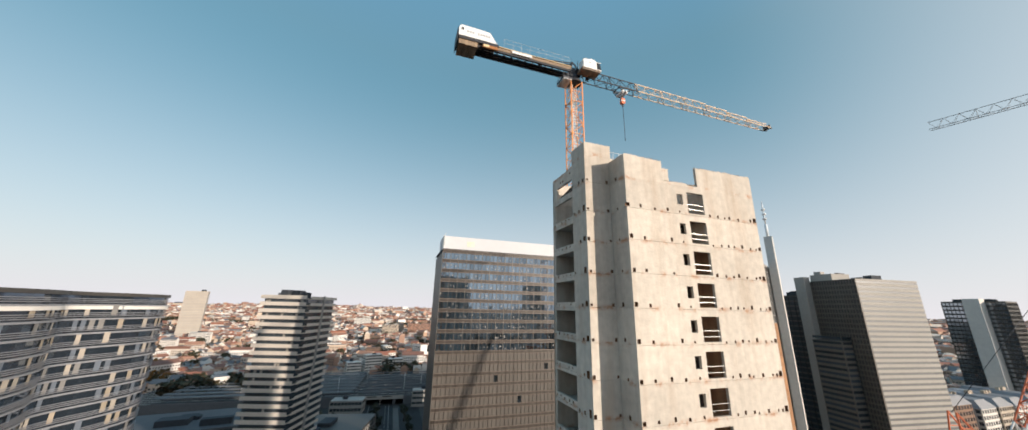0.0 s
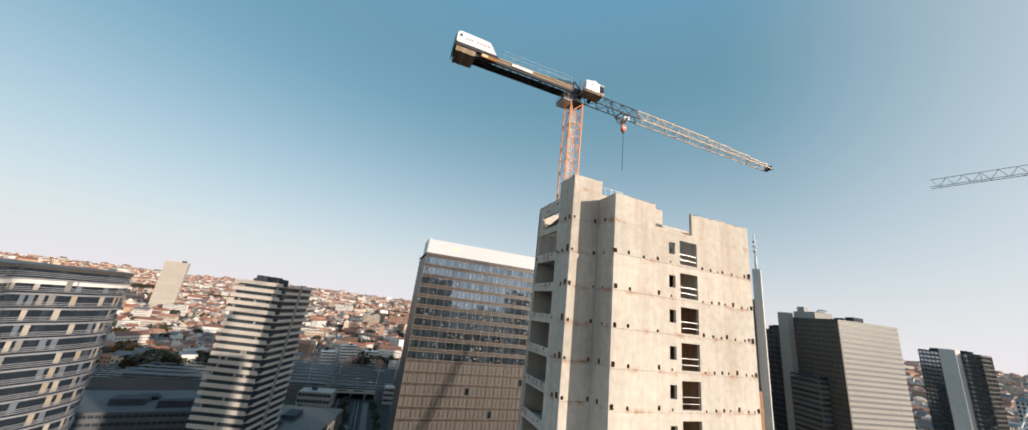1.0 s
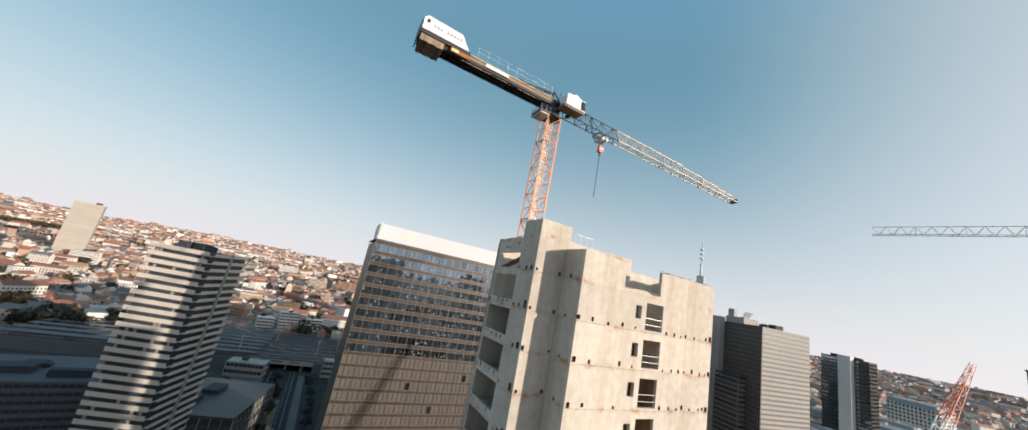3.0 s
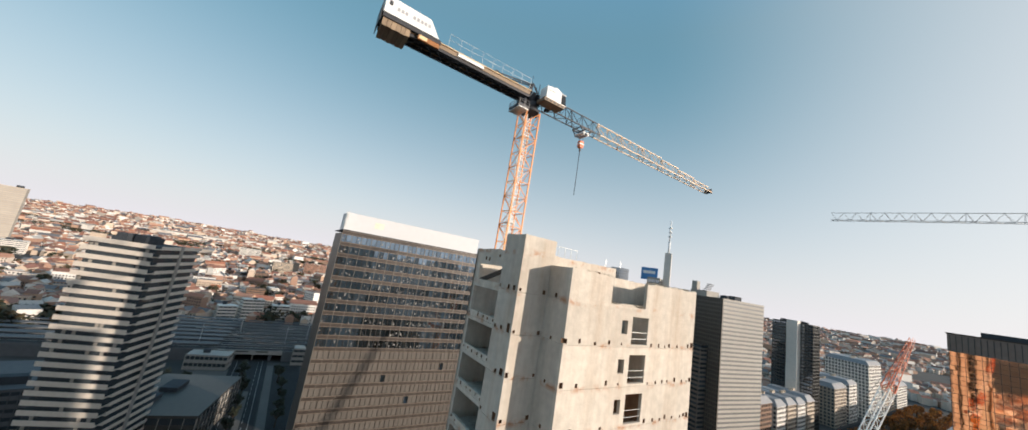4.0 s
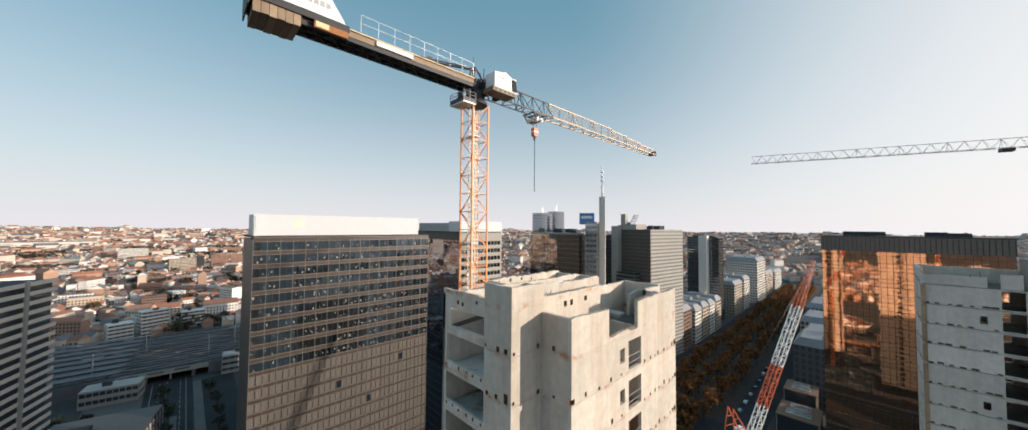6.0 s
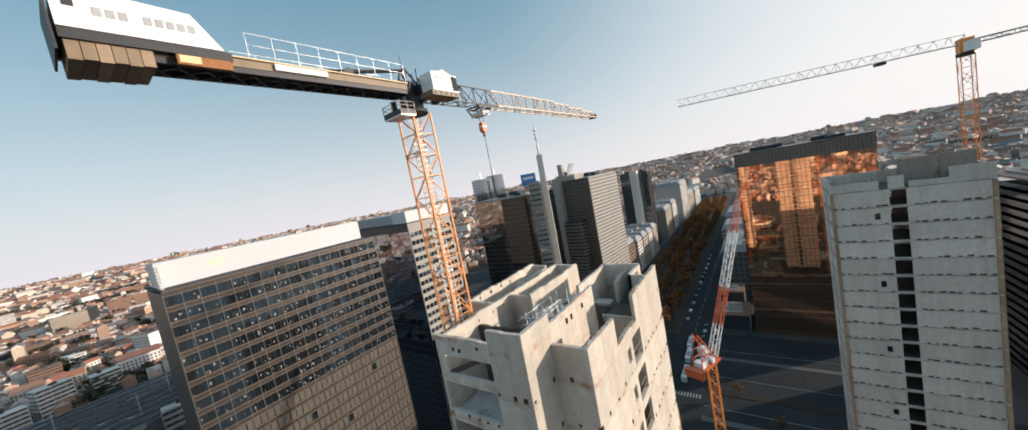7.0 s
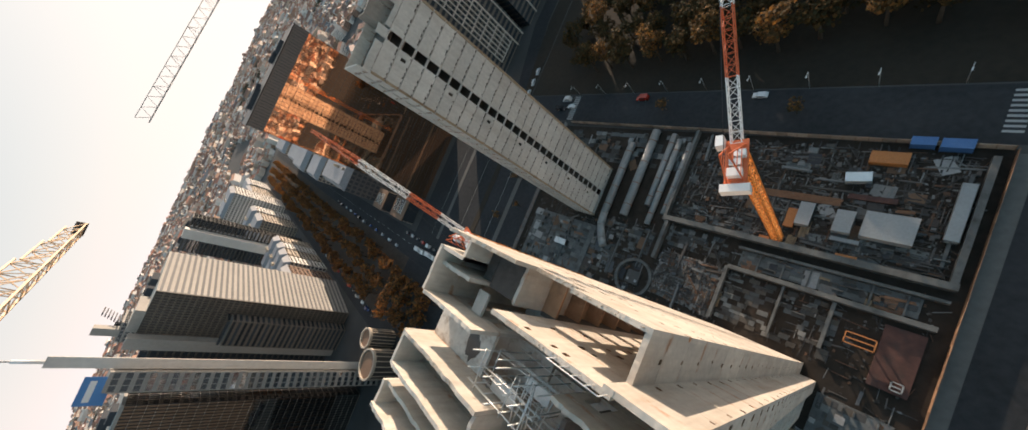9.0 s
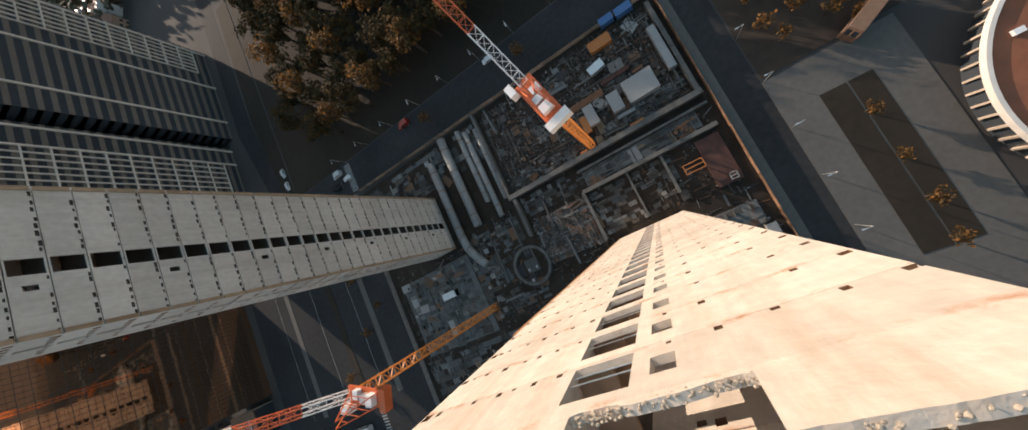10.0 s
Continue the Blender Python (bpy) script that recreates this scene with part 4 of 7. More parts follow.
def roof_plant(b, w, d, h, n, seed, material=None):
    r = random.Random(seed)
    for _ in range(n):
        x, y = r.uniform(0.1, 0.7) * w, r.uniform(0.1, 0.7) * d
        part("roof_plant", boxes((x, y, h, x + r.uniform(0.1, 0.25) * w, y + r.uniform(0.1, 0.25) * d, h + r.uniform(1.5, 4.0))), material or ROOF_DARK, b)


def tower(name, label, corner, angle, w, d, h, storeys, glass, spandrel, ratio=0.4, fins=0, fin_mat=None, out=0.25, plant=3, seed=1, group="", parapet=1.2):
    """A tower of glass floors between projecting floor bands, with upright fins."""
    b = thing(name, label, "building", pose(corner[0], corner[1], 0, 0, 0, angle), group)
    part("glazing", plan_box(w, d, 0, h), glass, b)
    s = h / storeys
    me = finish("spandrel", plan_box(w, d, 0, s * ratio, out), spandrel)
    for k in range(storeys):
        part("spandrel", me, None, b).location = (0, 0, k * s)
    part("parapet", plan_box(w, d, h, h + parapet, out), spandrel, b)
    if fins:
        for axis, length, count in (("x", w, fins), ("y", d, max(2, round(fins * d / w)))):
            for i in range(count + 1):
                u = length * i / count
                for side in (0, 1):
                    if axis == "x":
                        y = d + out if side else -out
                        r = (u - 0.12, y - 0.18, 0.0, u + 0.12, y + 0.18, h)
                    else:
                        x = w + out if side else -out
                        r = (x - 0.18, u - 0.12, 0.0, x + 0.18, u + 0.12, h)
                    part("fin", boxes(r), fin_mat or spandrel, b)
    roof_plant(b, w, d, h + parapet, plant, seed)
    return b


# brown glass office tower whose front mirrors the cores
def brown_office():
    W, D, H, S, BAY = 51.0, 24.0, 105.0, 3.5, 1.5
    b = thing("office_tower", "brown office tower with dark reflecting windows and white roof screen", "building", pose(-7.5, 96, 0))
    part("body", boxes((0.3, 0.3, 0, W - 0.3, D, H)), DARK_CLAD, b)
    band = finish("spandrel", boxes((0, 0, -0.55, W, 0.28, 0.65), (W - 0.28, 0.284, -0.55, W, D, 0.65)), BROWN_BAND)
    lip = finish("sill", boxes((-0.05, -0.12, 0.5, W + 0.12, -0.004, 0.66), (-0.05, -0.12, -0.55, W + 0.12, -0.004, -0.42)), mat("pale brown sill", (0.155, 0.12, 0.096), 0.5, 0.1, 0.1, 2.0))
    for k in range(31):
        part("spandrel", band, None, b).location = (0, 0, k * S)
        part("sill", lip, None, b).location = (0, 0, k * S)
    MULLION = mat("pale bronze mullion", (0.15, 0.138, 0.122), 0.4, 0.3, 0.1, 1.0)
    THIN_MULLION = mat("dark bronze mullion", (0.05, 0.045, 0.042), 0.4, 0.3, 0.1, 1.0)
    for i in range(35):
        e = 0.04 if i % 2 else 0.065
        part("mullion", boxes((i * BAY - e, -0.06, 0.0, i * BAY + e, 0.3, H)), THIN_MULLION if i % 2 else MULLION, b)
    pane = finish("window", boxes((0.08, 0.12, 0.66, BAY - 0.08, 0.2, 2.94)), GREY_GLASS)
    r = random.Random(3)
    rest, dark, litter = bmesh.new(), bmesh.new(), bmesh.new()
    for k in range(30):
        for i in range(34):
            x, z = i * BAY, k * S
            if k >= 20:
                ob = part("window", pane, None, b)
                for _ in range(r.choice((0, 0, 1, 1, 2))):
                    u, v = x + r.uniform(0.15, 1.0), z + r.uniform(0.7, 2.0)
                    box(litter, u, 0.1, v, u + r.uniform(0.08, 0.4), 0.117, min(z + 2.9, v + r.uniform(0.15, 0.7)))
                ob.location = (x, 0, z)
                ob.rotation_euler = (r.uniform(-0.006, 0.006), 0, r.uniform(-0.006, 0.006))
            else:
                shut = r.random() > 0.02
                box(rest if shut else dark, x + 0.08, 0.12, z + 0.66, x + BAY - 0.08, 0.2, z + 2.94)
    part("curtain", litter, mat("pale office curtains", (0.25, 0.235, 0.22), 0.5, 0.0, 0.4, 1.0), b, "scraps of pale curtain behind the upper windows", "stuff")
    part("glazing", rest, BEIGE_BLIND, b, "beige blinds behind the lower windows", "stuff")
    part("glazing", dark, GREY_GLASS, b, "open dark windows", "stuff")
    side = bmesh.new()
    for k in range(30):
        for i in range(16):
            box(side, W - 0.2, 0.08 + i * BAY, k * S + 0.66, W - 0.12, (i + 1) * BAY - 0.08, k * S + 2.94)
    part("side_window", side, GREY_GLASS, b, "dark side windows", "stuff")
    part("roof", boxes((0, 0, H + 0.66, W, D, H + 1.0)), ROOF_DARK, b)
    part("roof_screen", boxes((0.8, 6.5, H + 1.0, 50.4, 18.0, H + 7.0)), mat("white roof screen", (0.56, 0.56, 0.575), 0.6, 0.0, 0.04, 0.5), b, "plain white roof screen")
    part("louvre", boxes((10.0, 6.45, H + 3.4, 13.0, 6.497, H + 5.4)), mat("cream louvre", (0.7, 0.62, 0.5), 0.7), b)
    for i in range(7):
        part("sign_slat", boxes((0.2, 1.0 + 0.05 * i, H + 1.2 + i * 0.75, 0.5, 5.5, H + 1.6 + i * 0.75)), STEEL_LIGHT, b)
    for y in (1.1, 5.4):
        part("sign_post", boxes((0.5, y - 0.1, H + 1.0, 0.7, y + 0.1, H + 7.0)), STEEL_LIGHT, b)


brown_office()


def apartment_tower():
    W, D, S, N = 21.0, 27.0, 3.25, 27
    b = thing("apartment_tower", "cream apartment tower with continuous balconies on every floor", "building", pose(-83.2, 175.5, 0, 0, 0, -17))
    part("body", boxes((0, 0, 0, W, D, S * N)), GLASS_DARK, b)
    front = finish("balcony", boxes((-1.2, -1.5, -0.35, W + 0.2, 0.3, 0.0), (-1.2, -1.5, 0.0, W + 0.2, -1.35, 1.4)), BALCONY)
    right = finish("balcony", boxes((W, 0.35, -0.3, W + 1.5, D, 0.0), (W + 1.35, 0.35, 0.0, W + 1.5, D, 1.1)), BALCONY)
    r = random.Random(5)
    for k in range(1, N + 1):
        part("balcony", front, None, b).location = (0, 0, k * S)
        part("balcony", right, None, b).location = (0, 0, k * S)
    bm = bmesh.new()
    for k in range(N):
        for i in range(14):
            if r.random() < 0.12:
                x = 0.4 + i * 1.45
                box(bm, x, -0.12, k * S + 0.2, x + 1.1, -0.004, k * S + 2.5)
    part("shutter", bm, PALE_CLAD, b, "half-drawn pale shutters", "stuff")
    part("stair_strip", boxes((W + 1.3, 12.0, 0, W + 1.8, 13.6, S * N + 1.5)), PALE_CLAD, b, "pale vertical stair strip")
    part("roof", boxes((0.2, 0.2, S * N, W - 0.2, D - 0.2, S * N + 0.6)), ROOF_DARK, b)
    roof_plant(b, W, D, S * N + 0.6, 7, 11)


apartment_tower()


def copper_tower():
    W, D, H = 28.0, 56.0, 99.0
    b = thing("office_tower", "copper mirror glass office tower with dark crown", "building", pose(212, -56, 0))
    part("body", boxes((0.3, 0.3, 0, W - 0.3, D - 0.3, H)), DARK_CLAD, b)
    r = random.Random(9)
    PY, PZ = 2.0, 1.8
    nb, nz = int(D / PY), int(H / PZ)
    pane = finish("pane", boxes((0.0, 0.03, 0.03, 0.05, PY - 0.03, PZ - 0.03)), BRONZE_GLASS)
    rest = bmesh.new()
    for j in range(nz):
        for i in range(nb):
            m = pose(0, i * PY, j * PZ, 0, r.gauss(0, 0.05), r.gauss(0, 0.05))
            if j >= nz - 10:
                part("pane", pane, None, b).matrix_basis = m
            else:
                box(rest, 0.0, 0.03, 0.03, 0.05, PY - 0.03, PZ - 0.03, m)
    part("pane_field", rest, BRONZE_GLASS, b, "copper mirror panes", "stuff")
    other = bmesh.new()
    box(other, 0.3, D - 0.04, 0, W, D, H)
    box(other, 0.3, 0.0, 0, W, 0.04, H)
    part("side_glass", other, BRONZE_GLASS, b)
    for j in range(0, nz, 2):
        part("transom", boxes((-0.06, 0, j * PZ - 0.07, 0.02, D, j * PZ + 0.07)), DARK_STEEL, b)
    for i in range(nb + 1):
        part("mullion", boxes((-0.08, i * PY - 0.06, 0, 0.0, i * PY + 0.06, H)), DARK_STEEL, b)
    part("crown", boxes((-0.3, -0.3, H, W + 0.3, D + 0.3, H + 6.8)), mat("grey brown crown metal", (0.16, 0.135, 0.12), 0.4, 0.3, 0.15, 0.8), b, "dark louvred crown")
    for i in range(38):
        part("crown_rib", boxes((-0.5, i * 1.5 - 0.1, H + 0.3, -0.303, i * 1.5 + 0.1, H + 6.4)), DARK_STEEL, b)
    part("roof_edge", boxes((-0.6, -0.6, H + 6.8, W + 0.6, D + 0.6, H + 7.3)), BROWN_BAND, b)
    roof_plant(b, W, D, H + 7.3, 4, 4)


copper_tower()


def podium(x, y, w, d, h):
    b = thing("podium_building", "low pavilion with brown flat roof and white skylight frames", "building", pose(x, y, 0))
    part("wall", boxes((0, 0, 0, w, d, h)), GLASS_DARK, b)
    for k in range(int(w / 3) + 1):
        part("pier", boxes((k * 3.0 - 0.2, -0.3, 0, k * 3.0 + 0.2, -0.004, h)), WARM_STONE, b)
        part("pier", boxes((k * 3.0 - 0.2, d + 0.004, 0, k * 3.0 + 0.2, d + 0.3, h)), WARM_STONE, b)
    part("roof", boxes((-0.5, -0.5, h, w + 0.5, d + 0.5, h + 0.6)), BRICK_BROWN, b, "brown flat roof")
    for x0, y0, x1, y1 in ((w * 0.2, d * 0.2, w * 0.45, d * 0.8), (w * 0.6, d * 0.25, w * 0.85, d * 0.75)):
        sky_light = part("skylight", boxes((x0, y0, h + 0.6, x1, y1, h + 1.1)), GLASS_DARK, b)
        for q in range(5):
            u = x0 + (x1 - x0) * q / 4
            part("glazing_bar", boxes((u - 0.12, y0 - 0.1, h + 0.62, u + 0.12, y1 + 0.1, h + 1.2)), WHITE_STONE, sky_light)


podium(214, 3, 20, 17, 9)
podium(240, 6, 16, 14, 14)


# slender tower with a blue sign and a radio mast
def sign_tower():
    b = tower("office_tower", "slender pale tower with blue sign board and radio mast", (177.5, 109.6), 28, 26, 7, 112, 32, GLASS_SKY, PALE_CLAD, 0.45, 12, PALE_CLAD, 0.2, 0)
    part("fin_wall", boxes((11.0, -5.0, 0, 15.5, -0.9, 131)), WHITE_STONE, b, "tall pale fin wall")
    part("fin_wall", boxes((15.6, -3.5, 0, 19.0, -0.9, 114)), PALE_CLAD, b)
    bm = bmesh.new()
    tube(bm, (13.2, -2.9, 131), (13.2, -2.9, 139), 0.7, 10)
    tube(bm, (13.2, -2.9, 139), (13.2, -2.9, 153.5), 0.35, 8)
    for z in (142, 145, 148):
        tube(bm, (13.2, -2.9, z), (13.2, -2.9, z + 0.9), 1.1, 10)
    part("radio_mast", bm, WHITE_PANEL, b, "white radio mast with small drums")
    part("flag", boxes((13.2, -2.9, 151.8, 16.4, -2.84, 153.4)), BLUE_SIGN, b)
    part("sign_board", boxes((1.7, 1.6, 111.4, 2.4, 11.6, 119.2)), BLUE_SIGN, b, "blue sign board")
    part("sign_lettering", boxes((1.64, 3.0, 115.4, 1.697, 10.4, 117.2)), WHITE_PANEL, b, "row of plain white marks")
    part("sign_post", boxes((2.41, 5.5, 105, 3.2, 7.2, 118.5)), DARK_STEEL, b)


sign_tower()
tower("office_tower", "striped grey office tower with dark end wall", (250, 105), -8, 50, 30, 107, 36, MILK_GLASS, STRIPE_CLAD, 0.55, 0, None, 0.07, 4, 2)
darkgrid = bpy.data.objects["office_tower.003"]
GRID_BROWN = mat("brown grey facade frame", (0.15, 0.128, 0.108), 0.7, 0.0, 0.2, 0.5)
for k in range(36):
    part("facade_rail", boxes((-1.1, -0.5, k * 2.97 + 0.1, -0.8, 30.5, k * 2.97 + 1.0)), GRID_BROWN, darkgrid)
for k in range(19):
    part("facade_post", boxes((-1.2, k * 1.68 - 0.5, 0, -0.81, k * 1.68 - 0.1, 107.5)), GRID_BROWN, darkgrid)
part("lift_head", boxes((1, 14, 108.2, 16, 28, 112.5)), PALE_CLAD, darkgrid)
part("stair_head", boxes((-6.0, 27, 0, -1.21, 34, 111)), PALE_CLAD, darkgrid, "pale stair shaft")
part("lower_wing", boxes((-9.0, 9, 0, -1.22, 26.9, 70)), GRID_BROWN, darkgrid, "lower brown wing")
for k in range(24):
    part("wing_window", boxes((-9.06, 9.5, k * 3.05 + 0.9, -9.003, 26.4, k * 3.05 + 2.4)), GLASS_DARK, darkgrid)
    part("wing_window", boxes((-8.6, 8.94, k * 3.05 + 0.9, -1.6, 8.997, k * 3.05 + 2.4)), GLASS_DARK, darkgrid)
part("end_wall", boxes((-0.8, -0.5, 0, -0.31, 30.5, 108)), DARK_CLAD, bpy.data.objects["office_tower.003"], "dark glazed end wall")
tower("office_block", "mirrored office block reflecting the brown city", (188, 131), 3, 28, 46, 104, 29, MIRROR_CITY, PALE_CLAD, 0.05, 18, DARK_STEEL, 0.06, 3, 3)
tower("office_tower", "dark and white office tower with antennas", (430, 104), 0, 18, 34, 98, 30, GLASS_SKY, DARK_CLAD, 0.35, 8, DARK_CLAD, 0.2, 3, 4)
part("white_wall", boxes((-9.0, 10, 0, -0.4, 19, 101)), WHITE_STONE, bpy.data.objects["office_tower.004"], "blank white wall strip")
tower("office_tower", "grey tower with a stepped ladder crown", (372, 185), 0, 20, 16, 112, 32, GLASS_SKY, PALE_CLAD, 0.4, 6, PALE_CLAD, 0.2, 2, 6)
lad = bpy.data.objects["office_tower.005"]
for i in range(7):
    part("crown_step", boxes((2 + i * 2.2, 0, 113.3 + i * 2.0, 12 + i * 2.2, 3, 114.1 + i * 2.0)), DARK_STEEL, lad)
part("crown_fin", boxes((0, 6, 113.2, 6, 12, 127)), PALE_CLAD, lad)
NAVY_MIRROR = mirror_glass("navy mirror glass", (0.36, 0.36, 0.4), 1.0, 0.03, 0.03, 0.2, 0.1)


def mirror_office(x, y, w, d, h):
    """Mirror glass flanks and a stone front with a grid of windows."""
    b = thing("office_tower", "navy mirror glass tower with cream stone window front", "building", pose(x, y, 0))
    part("body", boxes((0.3, 0.3, 0, w, d, h)), DARK_CLAD, b)
    r = random.Random(77)
    rows, bays = int(h / 3.55), int(d / 2.4)
    field = bmesh.new()
    for k in range(rows):
        for i in range(bays):
            box(field, 0.0, 0.03, 0.03, 0.05, 2.37, 3.52, pose(0.2, i * 2.4, k * 3.55, 0, r.gauss(0, 0.12), r.gauss(0, 0.12)))
    part("pane_field", field, NAVY_MIRROR, b, "navy mirror panes", "stuff")
    for k in range(rows + 1):
        part("transom", boxes((0.12, 0, k * 3.55 - 0.05, 0.19, d, k * 3.55 + 0.05)), DARK_STEEL, b)
    part("stone_front", boxes((0.0, -0.25, 0, w, 0.28, h)), PALE_CLAD, b, "cream stone front")
    panes = bmesh.new()
    for k in range(rows):
        for i in range(int(w / 2.1)):
            box(panes, 0.3 + i * 2.1, -0.3, k * 3.55 + 1.1, 2.1 + i * 2.1, -0.254, k * 3.55 + 2.9)
    part("window_field", panes, GREY_GLASS, b, "rows of dark windows in the stone front", "stuff")
    for k in range(1, rows):
        part("string_course", boxes((-0.1, -0.42, k * 3.55 + 0.3, w, -0.254, k * 3.55 + 0.55)), PALE_CLAD, b)
    part("roof", boxes((0.1, 0.3, h, w, d, h + 0.5)), ROOF_DARK, b)
    part("roof_screen", boxes((-0.1, -0.3, h + 0.5, w, 9.5, h + 5.2)), MATS["white roof screen"], b, "plain white roof screen")
    plant_room = part("plant_room", boxes((3.0, 13.0, h + 0.5, w - 2, 43.0, h + 4.6)), mat("blue grey plant cladding", (0.42, 0.45, 0.48), 0.6, 0.0, 0.1, 0.6), b, "blue grey louvred plant room")
    for k in range(6):
        part("louvre", boxes((2.9, 13.0, h + 0.9 + k * 0.6, 2.996, 43.0, h + 1.15 + k * 0.6)), PALE_CLAD, plant_room)


# unseen rear depth added so the tower's shadow covers the station
mirror_office(67.5, 109.5, 24, 103, 106.3)
tower("office_block", "low dark block between the glass towers", (118, 152), -6, 40, 30, 34, 9, GLASS_DARK, DARK_CLAD, 0.4, 14, BRICK_BROWN, 0.2, 3, 8)
tower("office_tower", "glass office tower with sloped top beyond the slab", (258, 140), 5, 30, 22, 98, 28, GLASS_DARK, DARK_CLAD, 0.3, 8, DARK_STEEL, 0.2, 3, 9)
tower("office_block", "low dark office block with roof terrace", (95, 215), -8, 40, 26, 60, 17, GLASS_DARK, BROWN_BAND, 0.4, 10, BROWN_BAND, 0.2, 3, 10)


def twin_rounded_tower():
    b = thing("round_tower", "pair of rounded glass towers joined by a curved frame", "building", pose(318, 280, 0))
    for cx, r, h in ((0, 15, 128), (28, 13, 131)):
        n = 24
        ring = [(cx + r * math.cos(k), r * 0.8 * math.sin(k)) for k in np.linspace(0, 2 * math.pi, n, endpoint=False)]
        bm = bmesh.new()
        prism(bm, ring, 0, h)
        part("glazing", bm, GLASS_SKY, b)
        big = [(cx + (r + 0.3) * math.cos(k), (r + 0.3) * 0.8 * math.sin(k)) for k in np.linspace(0, 2 * math.pi, n, endpoint=False)]
        bm = bmesh.new()
        prism(bm, big, 0, 0.45)
        me = finish("floor_band", bm, GREY_STONE)
        for k in range(35):
            part("floor_band", me, None, b).location = (0, 0, k * h / 35)
        part("mast", boxes((cx - 0.3, -0.3, h, cx + 0.3, 0.3, h + 9)), STEEL_LIGHT, b)


twin_rounded_tower()


def louvred_tower():
    """The wavy tower with close horizontal louvres."""
    b = thing("curved_tower", "curved office tower wrapped in pale horizontal louvres", "building")
    front = [(-103, 30), (-97, 45), (-93, 58), (-92, 70), (-94, 79), (-96.5, 85), (-95, 91), (-91.5, 98), (-89.5, 106), (-91, 113), (-97, 119)]
    back = [(-128, 120), (-138, 100), (-138, 45), (-125, 30)]
    pts = []
    for i in range(len(front) - 1):
        p0, p1, p2, p3 = (Vector(front[min(max(j, 0), len(front) - 1)]) for j in (i - 1, i, i + 1, i + 2))
        for u in (0, 0.25, 0.5, 0.75):
            pts.append(0.5 * ((2 * p1) + (p2 - p0) * u + (2 * p0 - 5 * p1 + 4 * p2 - p3) * u * u + (3 * p1 - p0 - 3 * p2 + p3) * u ** 3))
    pts = [tuple(q) for q in pts] + [front[-1]] + back
    bm = bmesh.new()
    prism(bm, pts, 0, 86)
    part("glazing", bm, mirror_glass("blue facade glass", (0.12, 0.16, 0.21), 0.8, 0.06, 0.01, 0.3, 0.2), b)
    c = Vector((-115, 75))
    grown = [tuple(Vector(q) + (Vector(q) - c).normalized() * 0.5) for q in pts]
    metal = mat("pale louvre metal", (0.29, 0.29, 0.305), 0.5, 0.2, 0.12, 0.7)
    wide, slim = bmesh.new(), bmesh.new()
    prism(wide, grown, 0, 0.42)
    prism(slim, grown, 0, 0.13)
    wide, slim = finish("louvre", wide, metal), finish("louvre", slim, metal)
    for k in range(25):
        part("louvre", wide, None, b).location = (0, 0, 0.9 + k * 3.44)
        for q in range(3):
            part("louvre", slim, None, b).location = (0, 0, 1.75 + k * 3.44 + q * 0.42)
    bm = bmesh.new()
    r = random.Random(2)
    fr = pts[: len(front) * 4 - 4]
    for k in range(24):
        for i in range(len(fr) - 1):
            if r.random() < 0.5:
                p, q = Vector(fr[i]), Vector(fr[i + 1])
                t = (q - p).normalized()
                nn = Vector((t.y, -t.x)) * 0.18
                z = 2 + k * 3.44
                e = [p + nn, p + (q - p) * 0.6 + nn]
                bm.faces.new([bm.verts.new((e[0].x, e[0].y, z)), bm.verts.new((e[1].x, e[1].y, z)), bm.verts.new((e[1].x, e[1].y, z + 2.6)), bm.verts.new((e[0].x, e[0].y, z + 2.6))])
    part("panel", bm, mat("scattered facade panels", (0.3, 0.28, 0.25), 0.7, 0.0, 0.2, 0.5, island=True, palette=((0.34, 0.28, 0.21), (0.12, 0.14, 0.17), (0.4, 0.35, 0.29), (0.2, 0.19, 0.18))), b, "scattered pale and grey facade panels", "stuff")
    for k, z in enumerate((86.0, 82.6)):
        bm = bmesh.new()
        prism(bm, grown, z, z + 0.9)
        part("cornice", bm, DARK_CLAD if k == 0 else WHITE_STONE, b)


louvred_tower()


# dark office towers with white window grids
def grid_tower(corner, D, modules, h):
    b = thing("dark_office_tower", "dark office tower with white framed window grids", "building", pose(*corner, 0))
    part("body", boxes((0.6, 0, 0, 34, D, h)), GLASS_DARK, b)
    for k in range(int(h / 3.6) + 1):
        part("floor_band", boxes((0.35, 0, k * 3.6 - 0.75, 34.2, D, k * 3.6 + 0.75)), GRID_BROWN, b)
    for y0, y1, grid in modules:
        part("frame_post", boxes((-0.4, y0 - 0.35, 0, 0.34, y0 + 0.35, h + 2)), BALCONY, b)
        if grid:
            n = 6
            for i in range(1, n + 1):
                y = y0 + (y1 - y0) * i / n
                part("frame_post", boxes((-0.3, y - 0.22, 6, 0.34, y + 0.22, h - 4)), BALCONY, b)
            for j in range(11):
                z = 6 + (h - 10) * j / 10
                part("frame_rail", boxes((-0.35, y0, z - 0.26, 0.3, y1, z + 0.26)), BALCONY, b)
    part("roof", boxes((-1.0, -0.5, h + 2.0, 36, D + 0.5, h + 2.8)), DARK_CLAD, b)
    for i in range(int(D / 4)):
        part("roof_beam", boxes((-3.0, i * 4.0, h + 2.804, 30, i * 4.0 + 0.5, h + 3.6)), PALE_CLAD, b)


